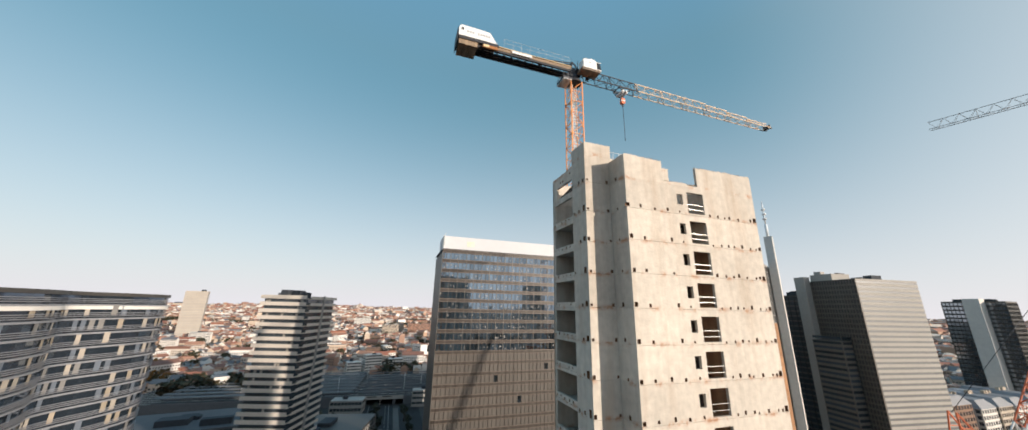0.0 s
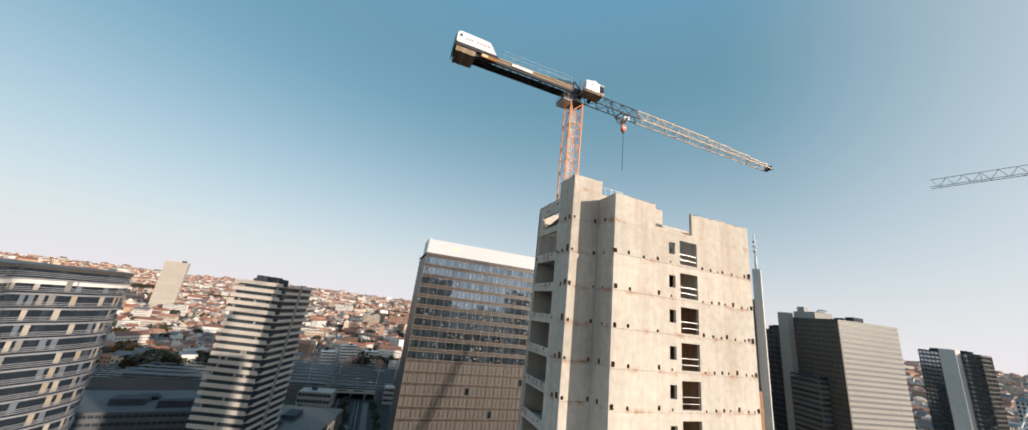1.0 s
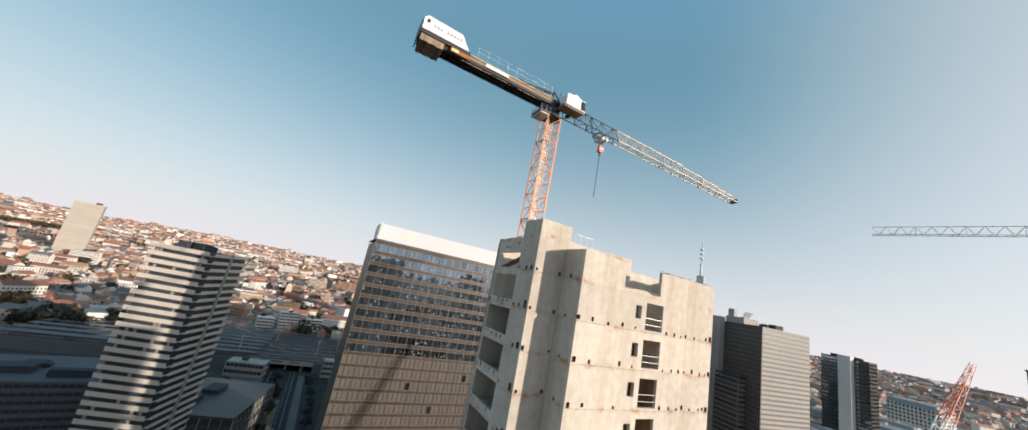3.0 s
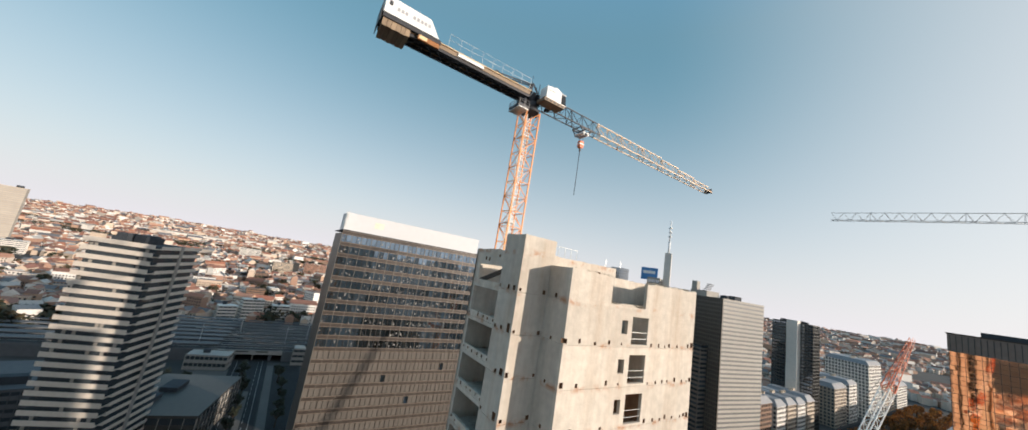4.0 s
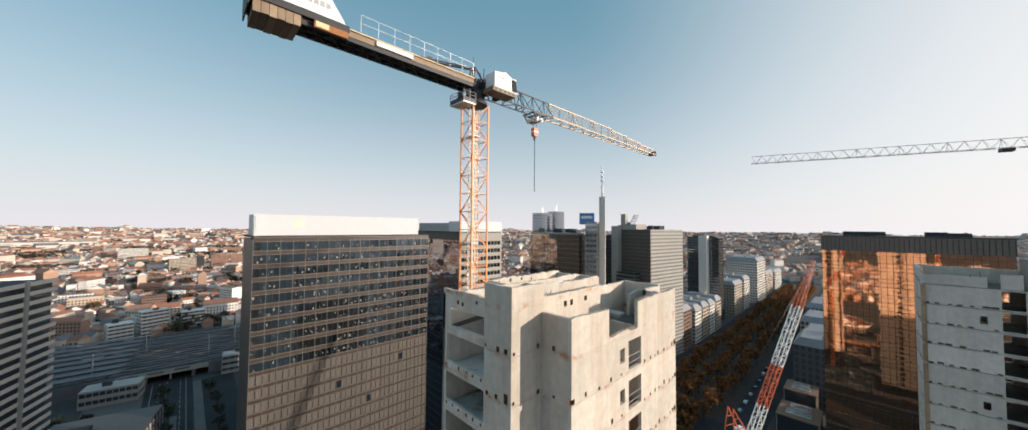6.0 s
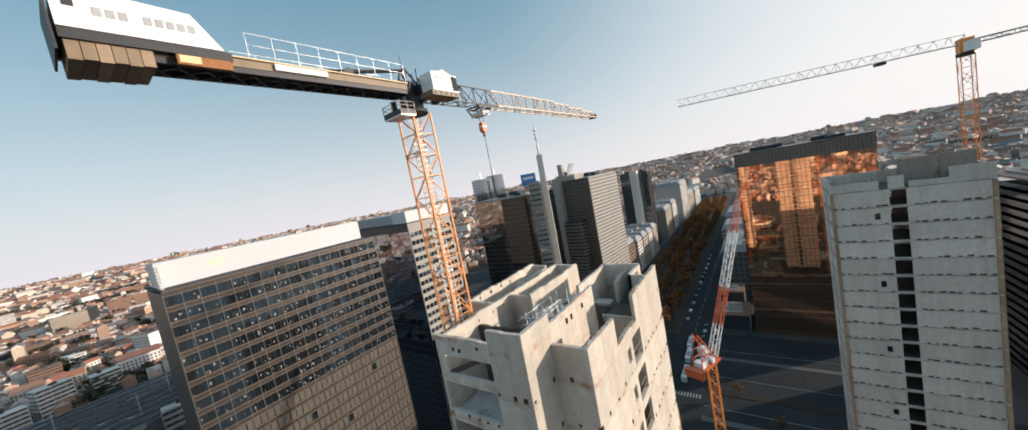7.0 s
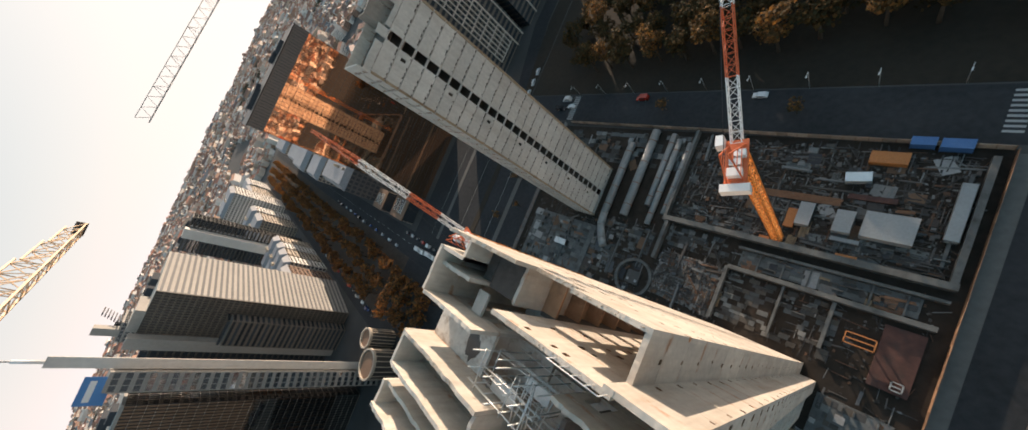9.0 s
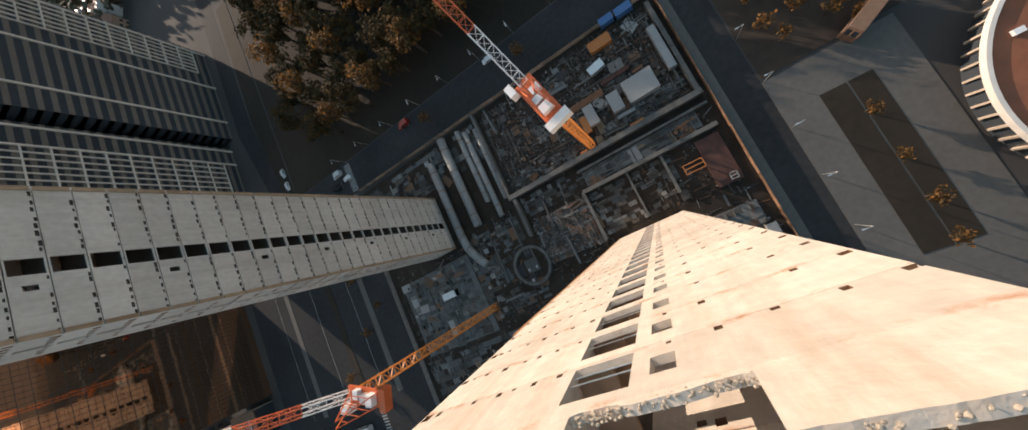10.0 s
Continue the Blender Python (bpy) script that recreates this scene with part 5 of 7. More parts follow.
grid_tower((181, -128), 40, [(2, 7, 0), (10, 27, 1), (33, 40, 0)], 78)
grid_tower((177, -188), 56, [(2, 16, 1), (24, 40, 0), (46, 55, 0)], 72)


# blocks along the boulevard
def mansard_block(corner, angle, w, d, h, storeys, wall, seed, label):
    b = thing("town_block", label, "building", pose(corner[0], corner[1], 0, 0, 0, angle), "blocks along the boulevard")
    part("wall", boxes((0, 0, 0, w, d, h)), wall, b)
    s = h / storeys
    r = random.Random(seed)
    bays_w, bays_d = max(3, int(w / 3)), max(3, int(d / 3))
    bm = bmesh.new()
    for k in range(storeys):
        z0, z1 = k * s + 0.9, k * s + s - 0.5
        for i in range(bays_w):
            x = (i + 0.2) * w / bays_w
            for y in (-0.05, d + 0.01):
                box(bm, x, y, z0, x + 0.6 * w / bays_w, y + 0.04, z1)
        for i in range(bays_d):
            y = (i + 0.2) * d / bays_d
            for x in (-0.05, w + 0.01):
                box(bm, x, y, z0, x + 0.04, y + 0.6 * d / bays_d, z1)
    part("window_field", bm, GLASS_DARK, b, "rows of dark windows", "stuff")
    for k in range(1, storeys):
        part("string_course", plan_box(w, d, k * s - 0.1, k * s + 0.1, 0.09), wall, b)
    bm = bmesh.new()
    lo = [(-0.4, -0.4), (w + 0.4, -0.4), (w + 0.4, d + 0.4), (-0.4, d + 0.4)]
    hi = [(3, 3), (w - 3, 3), (w - 3, d - 3), (3, d - 3)]
    a, c = [bm.verts.new((x, y, h)) for x, y in lo], [bm.verts.new((x, y, h + 4.5)) for x, y in hi]
    for i in range(4):
        bm.faces.new((a[i], a[(i + 1) % 4], c[(i + 1) % 4], c[i]))
    bm.faces.new(c)
    part("mansard_roof", bm, SLATE, b)
    for i in range(r.randint(3, 6)):
        x = r.uniform(4, w - 5)
        part("chimney", boxes((x, d * 0.4, h + 4.4, x + 1.2, d * 0.4 + 2.0, h + 6.5)), WARM_STONE, b)
    return b


for i, (x, y, w, d, h, st, wall) in enumerate((
        (300, 100, 26, 40, 34, 10, BRICK_BROWN), (330, 98, 18, 34, 31, 9, WHITE_STONE), (352, 98, 18, 34, 31, 9, WARM_STONE), (374, 98, 18, 34, 30, 9, WHITE_STONE),
        (396, 98, 18, 34, 31, 9, WARM_STONE), (480, 100, 40, 40, 38, 11, WARM_STONE), (530, 100, 30, 40, 40, 11, WHITE_STONE), (590, 96, 60, 40, 62, 16, WHITE_STONE),
        (680, 100, 60, 40, 34, 9, WARM_STONE), (760, 100, 70, 40, 30, 8, WHITE_STONE), (262, -8, 34, 26, 36, 9, GREY_STONE), (305, -20, 50, 40, 28, 8, PALE_CLAD),
        (366, -15, 40, 40, 30, 8, WARM_STONE), (415, -20, 50, 45, 34, 9, PALE_CLAD), (480, -18, 60, 40, 30, 8, WHITE_STONE), (560, -20, 70, 40, 34, 9, WARM_STONE))):
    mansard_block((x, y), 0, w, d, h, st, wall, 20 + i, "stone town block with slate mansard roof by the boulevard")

# low buildings and the station beyond the apartment tower
tower("office_block", "long grey office block with rows of square windows", (-152, 206), 8, 62, 40, 20, 6, GLASS_DARK, GREY_STONE, 0.55, 24, GREY_STONE, 0.25, 4, 12)
tower("office_block", "low dark hall with a flat glass edged roof", (-72, 198), -12, 36, 52, 14, 3, GLASS_DARK, DARK_CLAD, 0.4, 8, PALE_CLAD, 0.2, 2, 13)
tower("station_hall", "pale station building with two rows of windows by the tracks", (2, 313), -6, 44, 10, 12, 3, GLASS_DARK, PALE_CLAD, 0.55, 12, PALE_CLAD, 0.2, 2, 14)
tower("station_pavilion", "small pale station pavilion with lit ground floor front", (-62, 305), -9, 24, 12, 9, 2, GLASS_DARK, PALE_CLAD, 0.5, 9, PALE_CLAD, 0.2, 1, 16)
BALLAST_BED = mat("dark track ballast", (0.03, 0.028, 0.028), 0.95, 0.0, 0.4, 0.8, stain=(0.06, 0.05, 0.045), stain_amount=0.5, stain_scale=0.1)


def viaduct():
    """Railway deck over the street, with its two retaining walls."""
    b = thing("railway_viaduct", "wide concrete railway viaduct carrying tracks over a street", "bridge", pose(-24, 324, 0, 0, 0, -4))
    part("deck", boxes((-200, 0.6, 5.2, 120, 112, 6.6)), BALLAST_BED, b, "dark ballast deck")
    part("fascia", boxes((-26, 0, 4.9, 19, 0.596, 8.0)), PALE_CLAD, b, "pale concrete bridge edge")
    part("retaining_wall", boxes((-200, 0.05, 0, -26.004, 0.596, 7.4)), GREY_STONE, b)
    part("retaining_wall", boxes((19.004, 0.05, 0, 120, 0.596, 7.4)), GREY_STONE, b)
    for x in (-13, 11):
        part("abutment", boxes((x - 1.0, 1.0, 0, x + 1.0, 111, 5.2)), GREY_STONE, b)
    for k in range(9):
        part("pier", boxes((-1.4, 3 + k * 12.5, 0, -0.4, 4 + k * 12.5, 5.2)), PALE_CLAD, b)
    part("panel", boxes((-25, -0.06, 6.6, -16, -0.004, 7.6), (-12, -0.06, 6.6, -4, -0.004, 7.6), (1, -0.06, 6.6, 9, -0.004, 7.6)), DARK_CLAD, b, "dark panels on the parapet")
    for k in range(16):
        for g in (-0.72, 0.72):
            y = 6.5 + k * 6.6 + g
            part("track_rail", boxes((-200, y - 0.06, 6.6, 120, y + 0.06, 6.75)), STEEL_LIGHT, b)
    return b


viaduct()
CANOPY_EDGE = mat("dull canopy edge", (0.2, 0.2, 0.205), 0.7, 0.0, 0.2, 0.5)
CANOPY_GREY = mat("grey canopy sheet", (0.1, 0.103, 0.11), 0.7, 0.0, 0.2, 0.5)
for i in range(8):
    for x0, x1, w, top in ((-170, -25, 6.5, CANOPY_GREY), (-20, 105, 3.0, ROOF_DARK)):
        b = thing("platform_roof", "long platform canopy with pale edge above the tracks", "roof", pose(-24, 324, 6.6, 0, 0, -4) @ Matrix.Translation((x0, 3.2 + i * 13.2, 0)), "platform roofs of the station")
        part("platform", boxes((0, 0.4, 0, x1 - x0, w - 0.4, 0.5)), GREY_STONE, b)
        part("roof_sheet", boxes((0, 0, 4.2, x1 - x0, w, 4.5)), top, b)
        part("roof_edge", boxes((0, -0.4, 4.2, x1 - x0, -0.004, 4.65)), CANOPY_EDGE, b)
        for k in range(6):
            x = 6 + k * (x1 - x0 - 12) / 5
            part("column", boxes((x - 0.2, w / 2 - 0.2, 0.5, x + 0.2, w / 2 + 0.2, 4.2)), GREY_STONE, b)
for x, y in ((-4, 352), (14, 375), (-40, 388), (-62, 345), (30, 410)):
    b = thing("mast_pole", "tall thin grey catenary pole beside the tracks", "pole", pose(x, y, 6.6), "catenary poles")
    part("pole", boxes((-0.25, -0.25, 0, 0.25, 0.25, 15)), STEEL_LIGHT, b)
    part("arm", boxes((-4.5, -0.1, 12.5, 4.5, 0.1, 12.8)), STEEL_LIGHT, b)
# slab tower on the hill
tower("slab_tower", "pale slab tower block on the hill", (-492, 1004), 12, 42, 16, 108, 30, PALE_CLAD, WARM_STONE, 0.3, 0, None, 0.1, 1, 15)

# long white halls out on the plain
for k, (hx, hy, hw, hd, hh) in enumerate(((-1450, 1900, 210, 90, 22), (-1120, 2150, 240, 80, 20), (-800, 1900, 150, 70, 18), (-560, 2250, 260, 90, 24), (-1750, 1700, 180, 80, 22), (-240, 2500, 180, 90, 24), (150, 2600, 220, 80, 22), (-980, 1500, 110, 50, 16))):
    hall = thing("storage_hall", "long white storage hall on the far plain", "hall", pose(hx, hy, terrain(hx, hy) - 1, 0, 0, 14 - 5 * k), "white halls on the plain")
    part("wall", boxes((0, 0, 0, hw, hd, hh)), WHITE_STONE, hall)
    part("roof", boxes((-1, -1, hh, hw + 1, hd + 1, hh + 1.2)), PALE_CLAD, hall)
    part("gate_band", boxes((5, -0.2, 0, hw - 5, -0.01, hh * 0.3)), DARK_CLAD, hall)

# taller blocks among the houses
BRICK_PINK = mat("pink brick facade", (0.42, 0.24, 0.17), 0.85, 0.0, 0.15, 0.4)
MIDRISE = ((-44, 1050, 10, 44, 16, 33, 10, WARM_STONE), (28, 1124, -4, 34, 16, 34, 11, BRICK_PINK), (66, 1122, -4, 32, 16, 34, 11, BRICK_PINK), (12, 1090, 84, 30, 14, 34, 11, DARK_CLAD), (-130, 852, 3, 30, 22, 18, 6, BRICK_PINK),
           (-98, 862, 3, 22, 20, 15, 5, DARK_CLAD), (-76, 846, 12, 34, 24, 19, 6, BRICK_BROWN), (-36, 870, 5, 28, 20, 14, 5, BRICK_PINK), (-48, 472, 20, 20, 12, 24, 7, WHITE_STONE), (-68, 462, 15, 16, 12, 17, 5, WHITE_STONE),
           (-20, 486, 8, 18, 12, 17, 5, WHITE_STONE), (-58, 628, 0, 22, 16, 16, 5, BRICK_BROWN), (-30, 640, 20, 12, 16, 18, 6, WHITE_STONE), (-210, 1000, 10, 50, 16, 24, 8, WHITE_STONE), (-330, 1180, -20, 44, 18, 30, 9, WARM_STONE),
           (-420, 900, 15, 36, 18, 22, 7, WHITE_STONE), (-160, 1500, 5, 60, 20, 36, 10, WHITE_STONE), (120, 700, 10, 30, 16, 22, 7, WARM_STONE))
for k, (x, y, a, w, d, h, st, wall) in enumerate(MIDRISE):
    b = tower("apartment_block", "mid-rise apartment block with rows of windows among the houses", (x, y), a, w, d, h, st, GLASS_DARK, wall, 0.55, max(4, round(w / 4)), wall, 0.15, 1, 50 + k, "mid-rise blocks", 0.8)
    b.location.z = terrain(x, y) - 1.0

# ---- streets and ground surfaces ----
def sheet(name, pts, z, material, label, category):
    """A flat surface with a thin edge."""
    bm = bmesh.new()
    area = sum(a[0] * b[1] - b[0] * a[1] for a, b in zip(pts, pts[1:] + pts[:1]))
    prism(bm, pts if area > 0 else pts[::-1], -0.3, z)
    return single(name, bm, material, label, category, kind="structure")


def rect(x0, y0, x1, y1):
    return [(x0, y0), (x1, y0), (x1, y1), (x0, y1)]


MUD = mat("dark wet mud", (0.026, 0.019, 0.014), 0.8, 0.0, 0.6, 0.35, spec=0.2, stain=(0.045, 0.036, 0.03), stain_amount=0.8, stain_scale=0.12, bump=0.8, bump_scale=1.5)
DIRTY_SLAB = mat("dirty concrete slab", (0.098, 0.1, 0.096), 0.85, 0.0, 0.35, 0.6, stain=(0.035, 0.03, 0.027), stain_amount=0.8, stain_scale=0.25, bump=0.4, bump_scale=3.0)
sheet("site_ground", rect(-20.5, -62, 110, 40), 0.02, MUD, "dark mud and rubble of the building site", "ground")
sheet("road", rect(-31.5, -61.5, -23.5, 260), 0.03, ASPHALT, "dark asphalt side street", "road")
sheet("road", [(-120, -78), (146, -79), (146, -65), (-120, -62)], 0.026, ASPHALT, "dark asphalt street beside the park", "road")
sheet("road", rect(112, -64, 206, 41), 0.024, ASPHALT, "wide dark asphalt junction", "road")
sheet("road", rect(112, 41.2, 200, 101), 0.022, ASPHALT, "dark asphalt crossing street", "road")
sheet("road", rect(200.2, 24, 860, 41), 0.02, ASPHALT, "dark asphalt boulevard carriageway", "road")
sheet("road", rect(200.2, 88, 860, 97), 0.02, ASPHALT, "dark asphalt boulevard side lane", "road")
sheet("road", [(148, -65), (158, -65), (172, -130), (168, -260), (158, -260), (160, -130)], 0.022, ASPHALT, "curved asphalt access road", "road")
sheet("pavement", rect(200.2, 41.2, 860, 87.8), 0.1, SOIL, "leaf covered central strip of the boulevard", "pavement")
sheet("pavement", rect(-23.4, -61, -20.6, 260), 0.14, PAVING, "narrow pavement along the hoarding", "pavement")
sheet("pavement", rect(-60, -22, -31.6, 260), 0.14, PAVING, "pale paved square", "pavement")
sheet("pavement", rect(-20.6, 40.1, 111.8, 95.9), 0.12, PAVING, "grey paving behind the cores", "pavement")
sheet("road", rect(-19, 60, 111, 70), 0.15, ASPHALT, "dark asphalt back street", "road")
sheet("road", rect(-23.4, 260.2, -13.5, 440), 0.028, ASPHALT, "shaded street running under the tracks", "road")
sheet("road", rect(-36, 260.2, -23.5, 440), 0.03, ASPHALT, "shaded street running under the tracks", "road")
sheet("road", rect(-20.5, 125, -14, 260), 0.03, ASPHALT, "shaded street to the station", "road")
sheet("road", rect(-9, 125, 8, 312), 0.03, ASPHALT, "shaded bus street to the station", "road")
sheet("pavement", rect(-13.4, 125, -9.1, 312), 0.14, PAVING, "pale pavement between the streets", "pavement")
sheet("pavement", rect(-60, 260.2, -36.1, 304), 0.14, PAVING, "pale paved station forecourt", "pavement")
for k, lane in enumerate((-33.0, -29.5, -26.0, -19.5, -16.8)):
    m = thing("lane_line", "thin white lane line on the shaded street", "road marking", pose(lane, 150, 0.033), kind="structure")
    for j in range(1 if k in (0, 4) else 22):
        part("dash", boxes((-0.12, j * 8.0, 0.0, 0.12, j * 8.0 + (174.0 if k in (0, 4) else 4.5), 0.006)), PAINT_WHITE, m)
sheet("lawn", rect(-51.4, -12.2, -46.3, 31.5), 0.22, GRASS, "dark planted bed on the square", "lawn")
sheet("lawn", rect(-45.9, -12.2, -40.2, 31.5), 0.24, GRASS, "dry brown lawn on the square", "lawn")
sheet("lawn", rect(-62, -61, -32, -23), 0.16, SOIL, "bare brown park ground", "lawn")
sheet("lawn", [(-120, -300), (146, -300), (146, -79.5), (-120, -78.5)], 0.12, GRASS, "dark park lawn under trees", "lawn")
sheet("lawn", [(147, -66), (152, -66), (159, -130), (156, -200), (147, -200)], 0.14, GRASS, "narrow dark grass strip", "lawn")
for k, (x, w) in enumerate(((126, 3), (146, 4), (176, 3))):
    sheet("traffic_island", rect(x, -62, x + w, 20), 0.16, GRASS if k == 1 else PAVING, "long traffic island with kerb", "island")


def stripes(x, y, n, dx, dy, w, l, name="zebra_crossing"):
    z = thing(name, "white painted zebra crossing on asphalt", "road marking", pose(x, y, 0.034), kind="structure")
    for i in range(n):
        part("stripe", boxes((i * dx, i * dy, 0.0, i * dx + w, i * dy + l, 0.006)), PAINT_WHITE, z)


stripes(-20.5, -77, 9, 0.0, 1.3, 3.0, 0.6)
stripes(-31.0, -60.5, 8, 1.0, 0.0, 0.5, 3.0)
stripes(109, -78, 12, 0.0, 1.1, 3.5, 0.55)
stripes(140, 22, 10, 0.0, 1.3, 3.0, 0.6)
stripes(-31.0, 36, 8, 1.0, 0.0, 0.5, 3.5)
lines = thing("lane_marking", "white dashed lane lines on asphalt", "road marking", kind="structure")
for x in (136, 160, 186):
    part("line", boxes((x, -62, 0.028, x + 0.18, 20, 0.034)), PAINT_WHITE, lines)
for k in range(60):
    part("dash", boxes((205 + k * 10, 32.4, 0.024, 209 + k * 10, 32.6, 0.03)), PAINT_WHITE, lines)


# round low building with a rust red roof
def round_building():
    ROOF_RED = mat("rust red roof felt", (0.24, 0.085, 0.045), 0.9, 0.0, 0.25, 0.5, stain=(0.14, 0.06, 0.04), stain_amount=0.6, stain_scale=0.1)
    b = thing("round_building", "low round building with rust red roof and white rim", "building", pose(-88, 8, 0))

    def disc(r, z0, z1, n=72):
        bm = bmesh.new()
        prism(bm, [(r * math.cos(k), r * math.sin(k)) for k in np.linspace(0, 2 * math.pi, n, endpoint=False)], z0, z1)
        return bm

    def hoop(r0, r1, z0, z1, n=72):
        bm = bmesh.new()
        ks = np.linspace(0, 2 * math.pi, n, endpoint=False)
        v = [[bm.verts.new((r * math.cos(k), r * math.sin(k), z)) for k in ks] for r, z in ((r0, z0), (r1, z0), (r1, z1), (r0, z1))]
        for i in range(n):
            j = (i + 1) % n
            for a in range(4):
                c = (a + 1) % 4
                bm.faces.new((v[a][i], v[a][j], v[c][j], v[c][i]))
        bmesh.ops.recalc_face_normals(bm, faces=bm.faces)
        return bm

    part("wall", disc(27.0, 0, 8.0), GLASS_DARK, b)
    part("roof", disc(27.8, 8.0, 8.5), ROOF_RED, b, "rust red flat roof")
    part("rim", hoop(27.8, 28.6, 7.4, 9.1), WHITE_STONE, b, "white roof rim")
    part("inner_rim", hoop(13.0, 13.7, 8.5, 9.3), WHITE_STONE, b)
    part("skylight", disc(9.5, 8.5, 11.0, 40), WHITE_PANEL, b, "pale round skylight")
    part("inner_rim", hoop(15.2, 15.5, 8.5, 8.8), WARM_STONE, b)
    for i in range(60):
        k = 2 * math.pi * i / 60
        bm = bmesh.new()
        box(bm, 27.05, -0.22, 1.0, 27.6, 0.22, 7.3, Matrix.Rotation(k, 4, "Z"))
        part("pier", bm, WARM_STONE, b)
    for i in range(7):
        k, r = rng.uniform(2.2, 4.4) + math.pi, rng.uniform(17, 25)
        bm = bmesh.new()
        x, y = r * math.cos(k), r * math.sin(k)
        box(bm, x - 0.8, y - 0.6, 8.5, x + 0.8, y + 0.6, 9.4)
        part("roof_vent", bm, WHITE_PANEL, b)


round_building()
tower("pavilion", "low dark pavilion with flat roof by the square", (-82, -60), 8, 26, 24, 12, 3, GLASS_DARK, DARK_CLAD, 0.4, 6, PALE_CLAD, 0.2, 2, 31)
tower("pavilion", "small brown pavilion with dark roof", (-58, -28), 30, 10, 3, 5, 1, GLASS_DARK, BRICK_BROWN, 0.5, 2, BRICK_BROWN, 0.1, 0, 32)


# round pavilion with a pale rim beside the tall offices
def drum_pavilion(x, y, r, h):
    b = thing("drum_pavilion", "round brown pavilion with pale roof rim below the offices", "building", pose(x, y, 0), "drum pavilions")
    ks = np.linspace(0, 2 * math.pi, 36, endpoint=False)
    bm = bmesh.new()
    prism(bm, [((r - 0.5) * math.cos(k), (r - 0.5) * math.sin(k)) for k in ks], 0, h)
    part("wall", bm, DARK_CLAD, b)
    bm = bmesh.new()
    prism(bm, [((r - 1.0) * math.cos(k), (r - 1.0) * math.sin(k)) for k in ks], h, h + 0.3)
    part("roof", bm, BRICK_BROWN, b, "flat brown roof")
    bm = bmesh.new()
    v = [[bm.verts.new((q * math.cos(k), q * math.sin(k), z)) for k in ks] for q, z in ((r - 0.9, h - 0.4), (r, h - 0.4), (r, h + 1.2), (r - 0.9, h + 1.2))]
    for i in range(36):
        for a in range(4):
            bm.faces.new((v[a][i], v[a][(i + 1) % 36], v[(a + 1) % 4][(i + 1) % 36], v[(a + 1) % 4][i]))
    bmesh.ops.recalc_face_normals(bm, faces=bm.faces)
    part("rim", bm, WARM_STONE, b, "pale roof rim")
    for k in ks[::2]:
        bm = bmesh.new()
        box(bm, r - 0.5, -0.2, 0.5, r - 0.2, 0.2, h - 0.4, Matrix.Rotation(k, 4, "Z"))
        part("pier", bm, WARM_STONE, b)


drum_pavilion(167, 98.5, 8.5, 16)
drum_pavilion(180, 89.5, 6.0, 16)


# ---- trees ----
BARK = mat("tree bark", (0.07, 0.05, 0.035), 0.9, 0.0, 0.3, 4.0)
LEAF_AUTUMN = mat("autumn leaves", (0.2, 0.1, 0.03), 0.7, 0.0, 0.2, 2.0, island=True, palette=((0.3, 0.1, 0.02), (0.13, 0.065, 0.02), (0.42, 0.16, 0.03), (0.07, 0.05, 0.02), (0.19, 0.085, 0.025)))
LEAF_PARK = mat("russet park leaves", (0.12, 0.08, 0.02), 0.8, 0.0, 0.2, 2.0, island=True, palette=((0.11, 0.062, 0.02), (0.18, 0.085, 0.022), (0.065, 0.05, 0.018), (0.3, 0.13, 0.03), (0.1, 0.06, 0.02)))
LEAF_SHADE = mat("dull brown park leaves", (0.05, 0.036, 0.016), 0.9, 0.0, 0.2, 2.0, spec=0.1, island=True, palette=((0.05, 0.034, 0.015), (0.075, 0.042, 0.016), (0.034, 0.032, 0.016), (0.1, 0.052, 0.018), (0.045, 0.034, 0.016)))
LEAF_DARK = mat("dark evergreen leaves", (0.03, 0.035, 0.02), 0.8, 0.0, 0.2, 2.0)


def leafy(m, share):
    """Thin leaves pass some light on."""
    N, K = m.node_tree.nodes, m.node_tree.links
    b, out = N["Principled BSDF"], N["Material Output"]
    t, x = N.new("ShaderNodeBsdfTranslucent"), N.new("ShaderNodeMixShader")
    x.inputs[0].default_value = share
    K.new(b.inputs["Base Color"].links[0].from_socket, t.inputs["Color"])
    K.new(b.outputs[0], x.inputs[1])
    K.new(t.outputs[0], x.inputs[2])
    K.new(x.outputs[0], out.inputs["Surface"])


for one in (LEAF_AUTUMN, LEAF_PARK):
    leafy(one, 0.45)


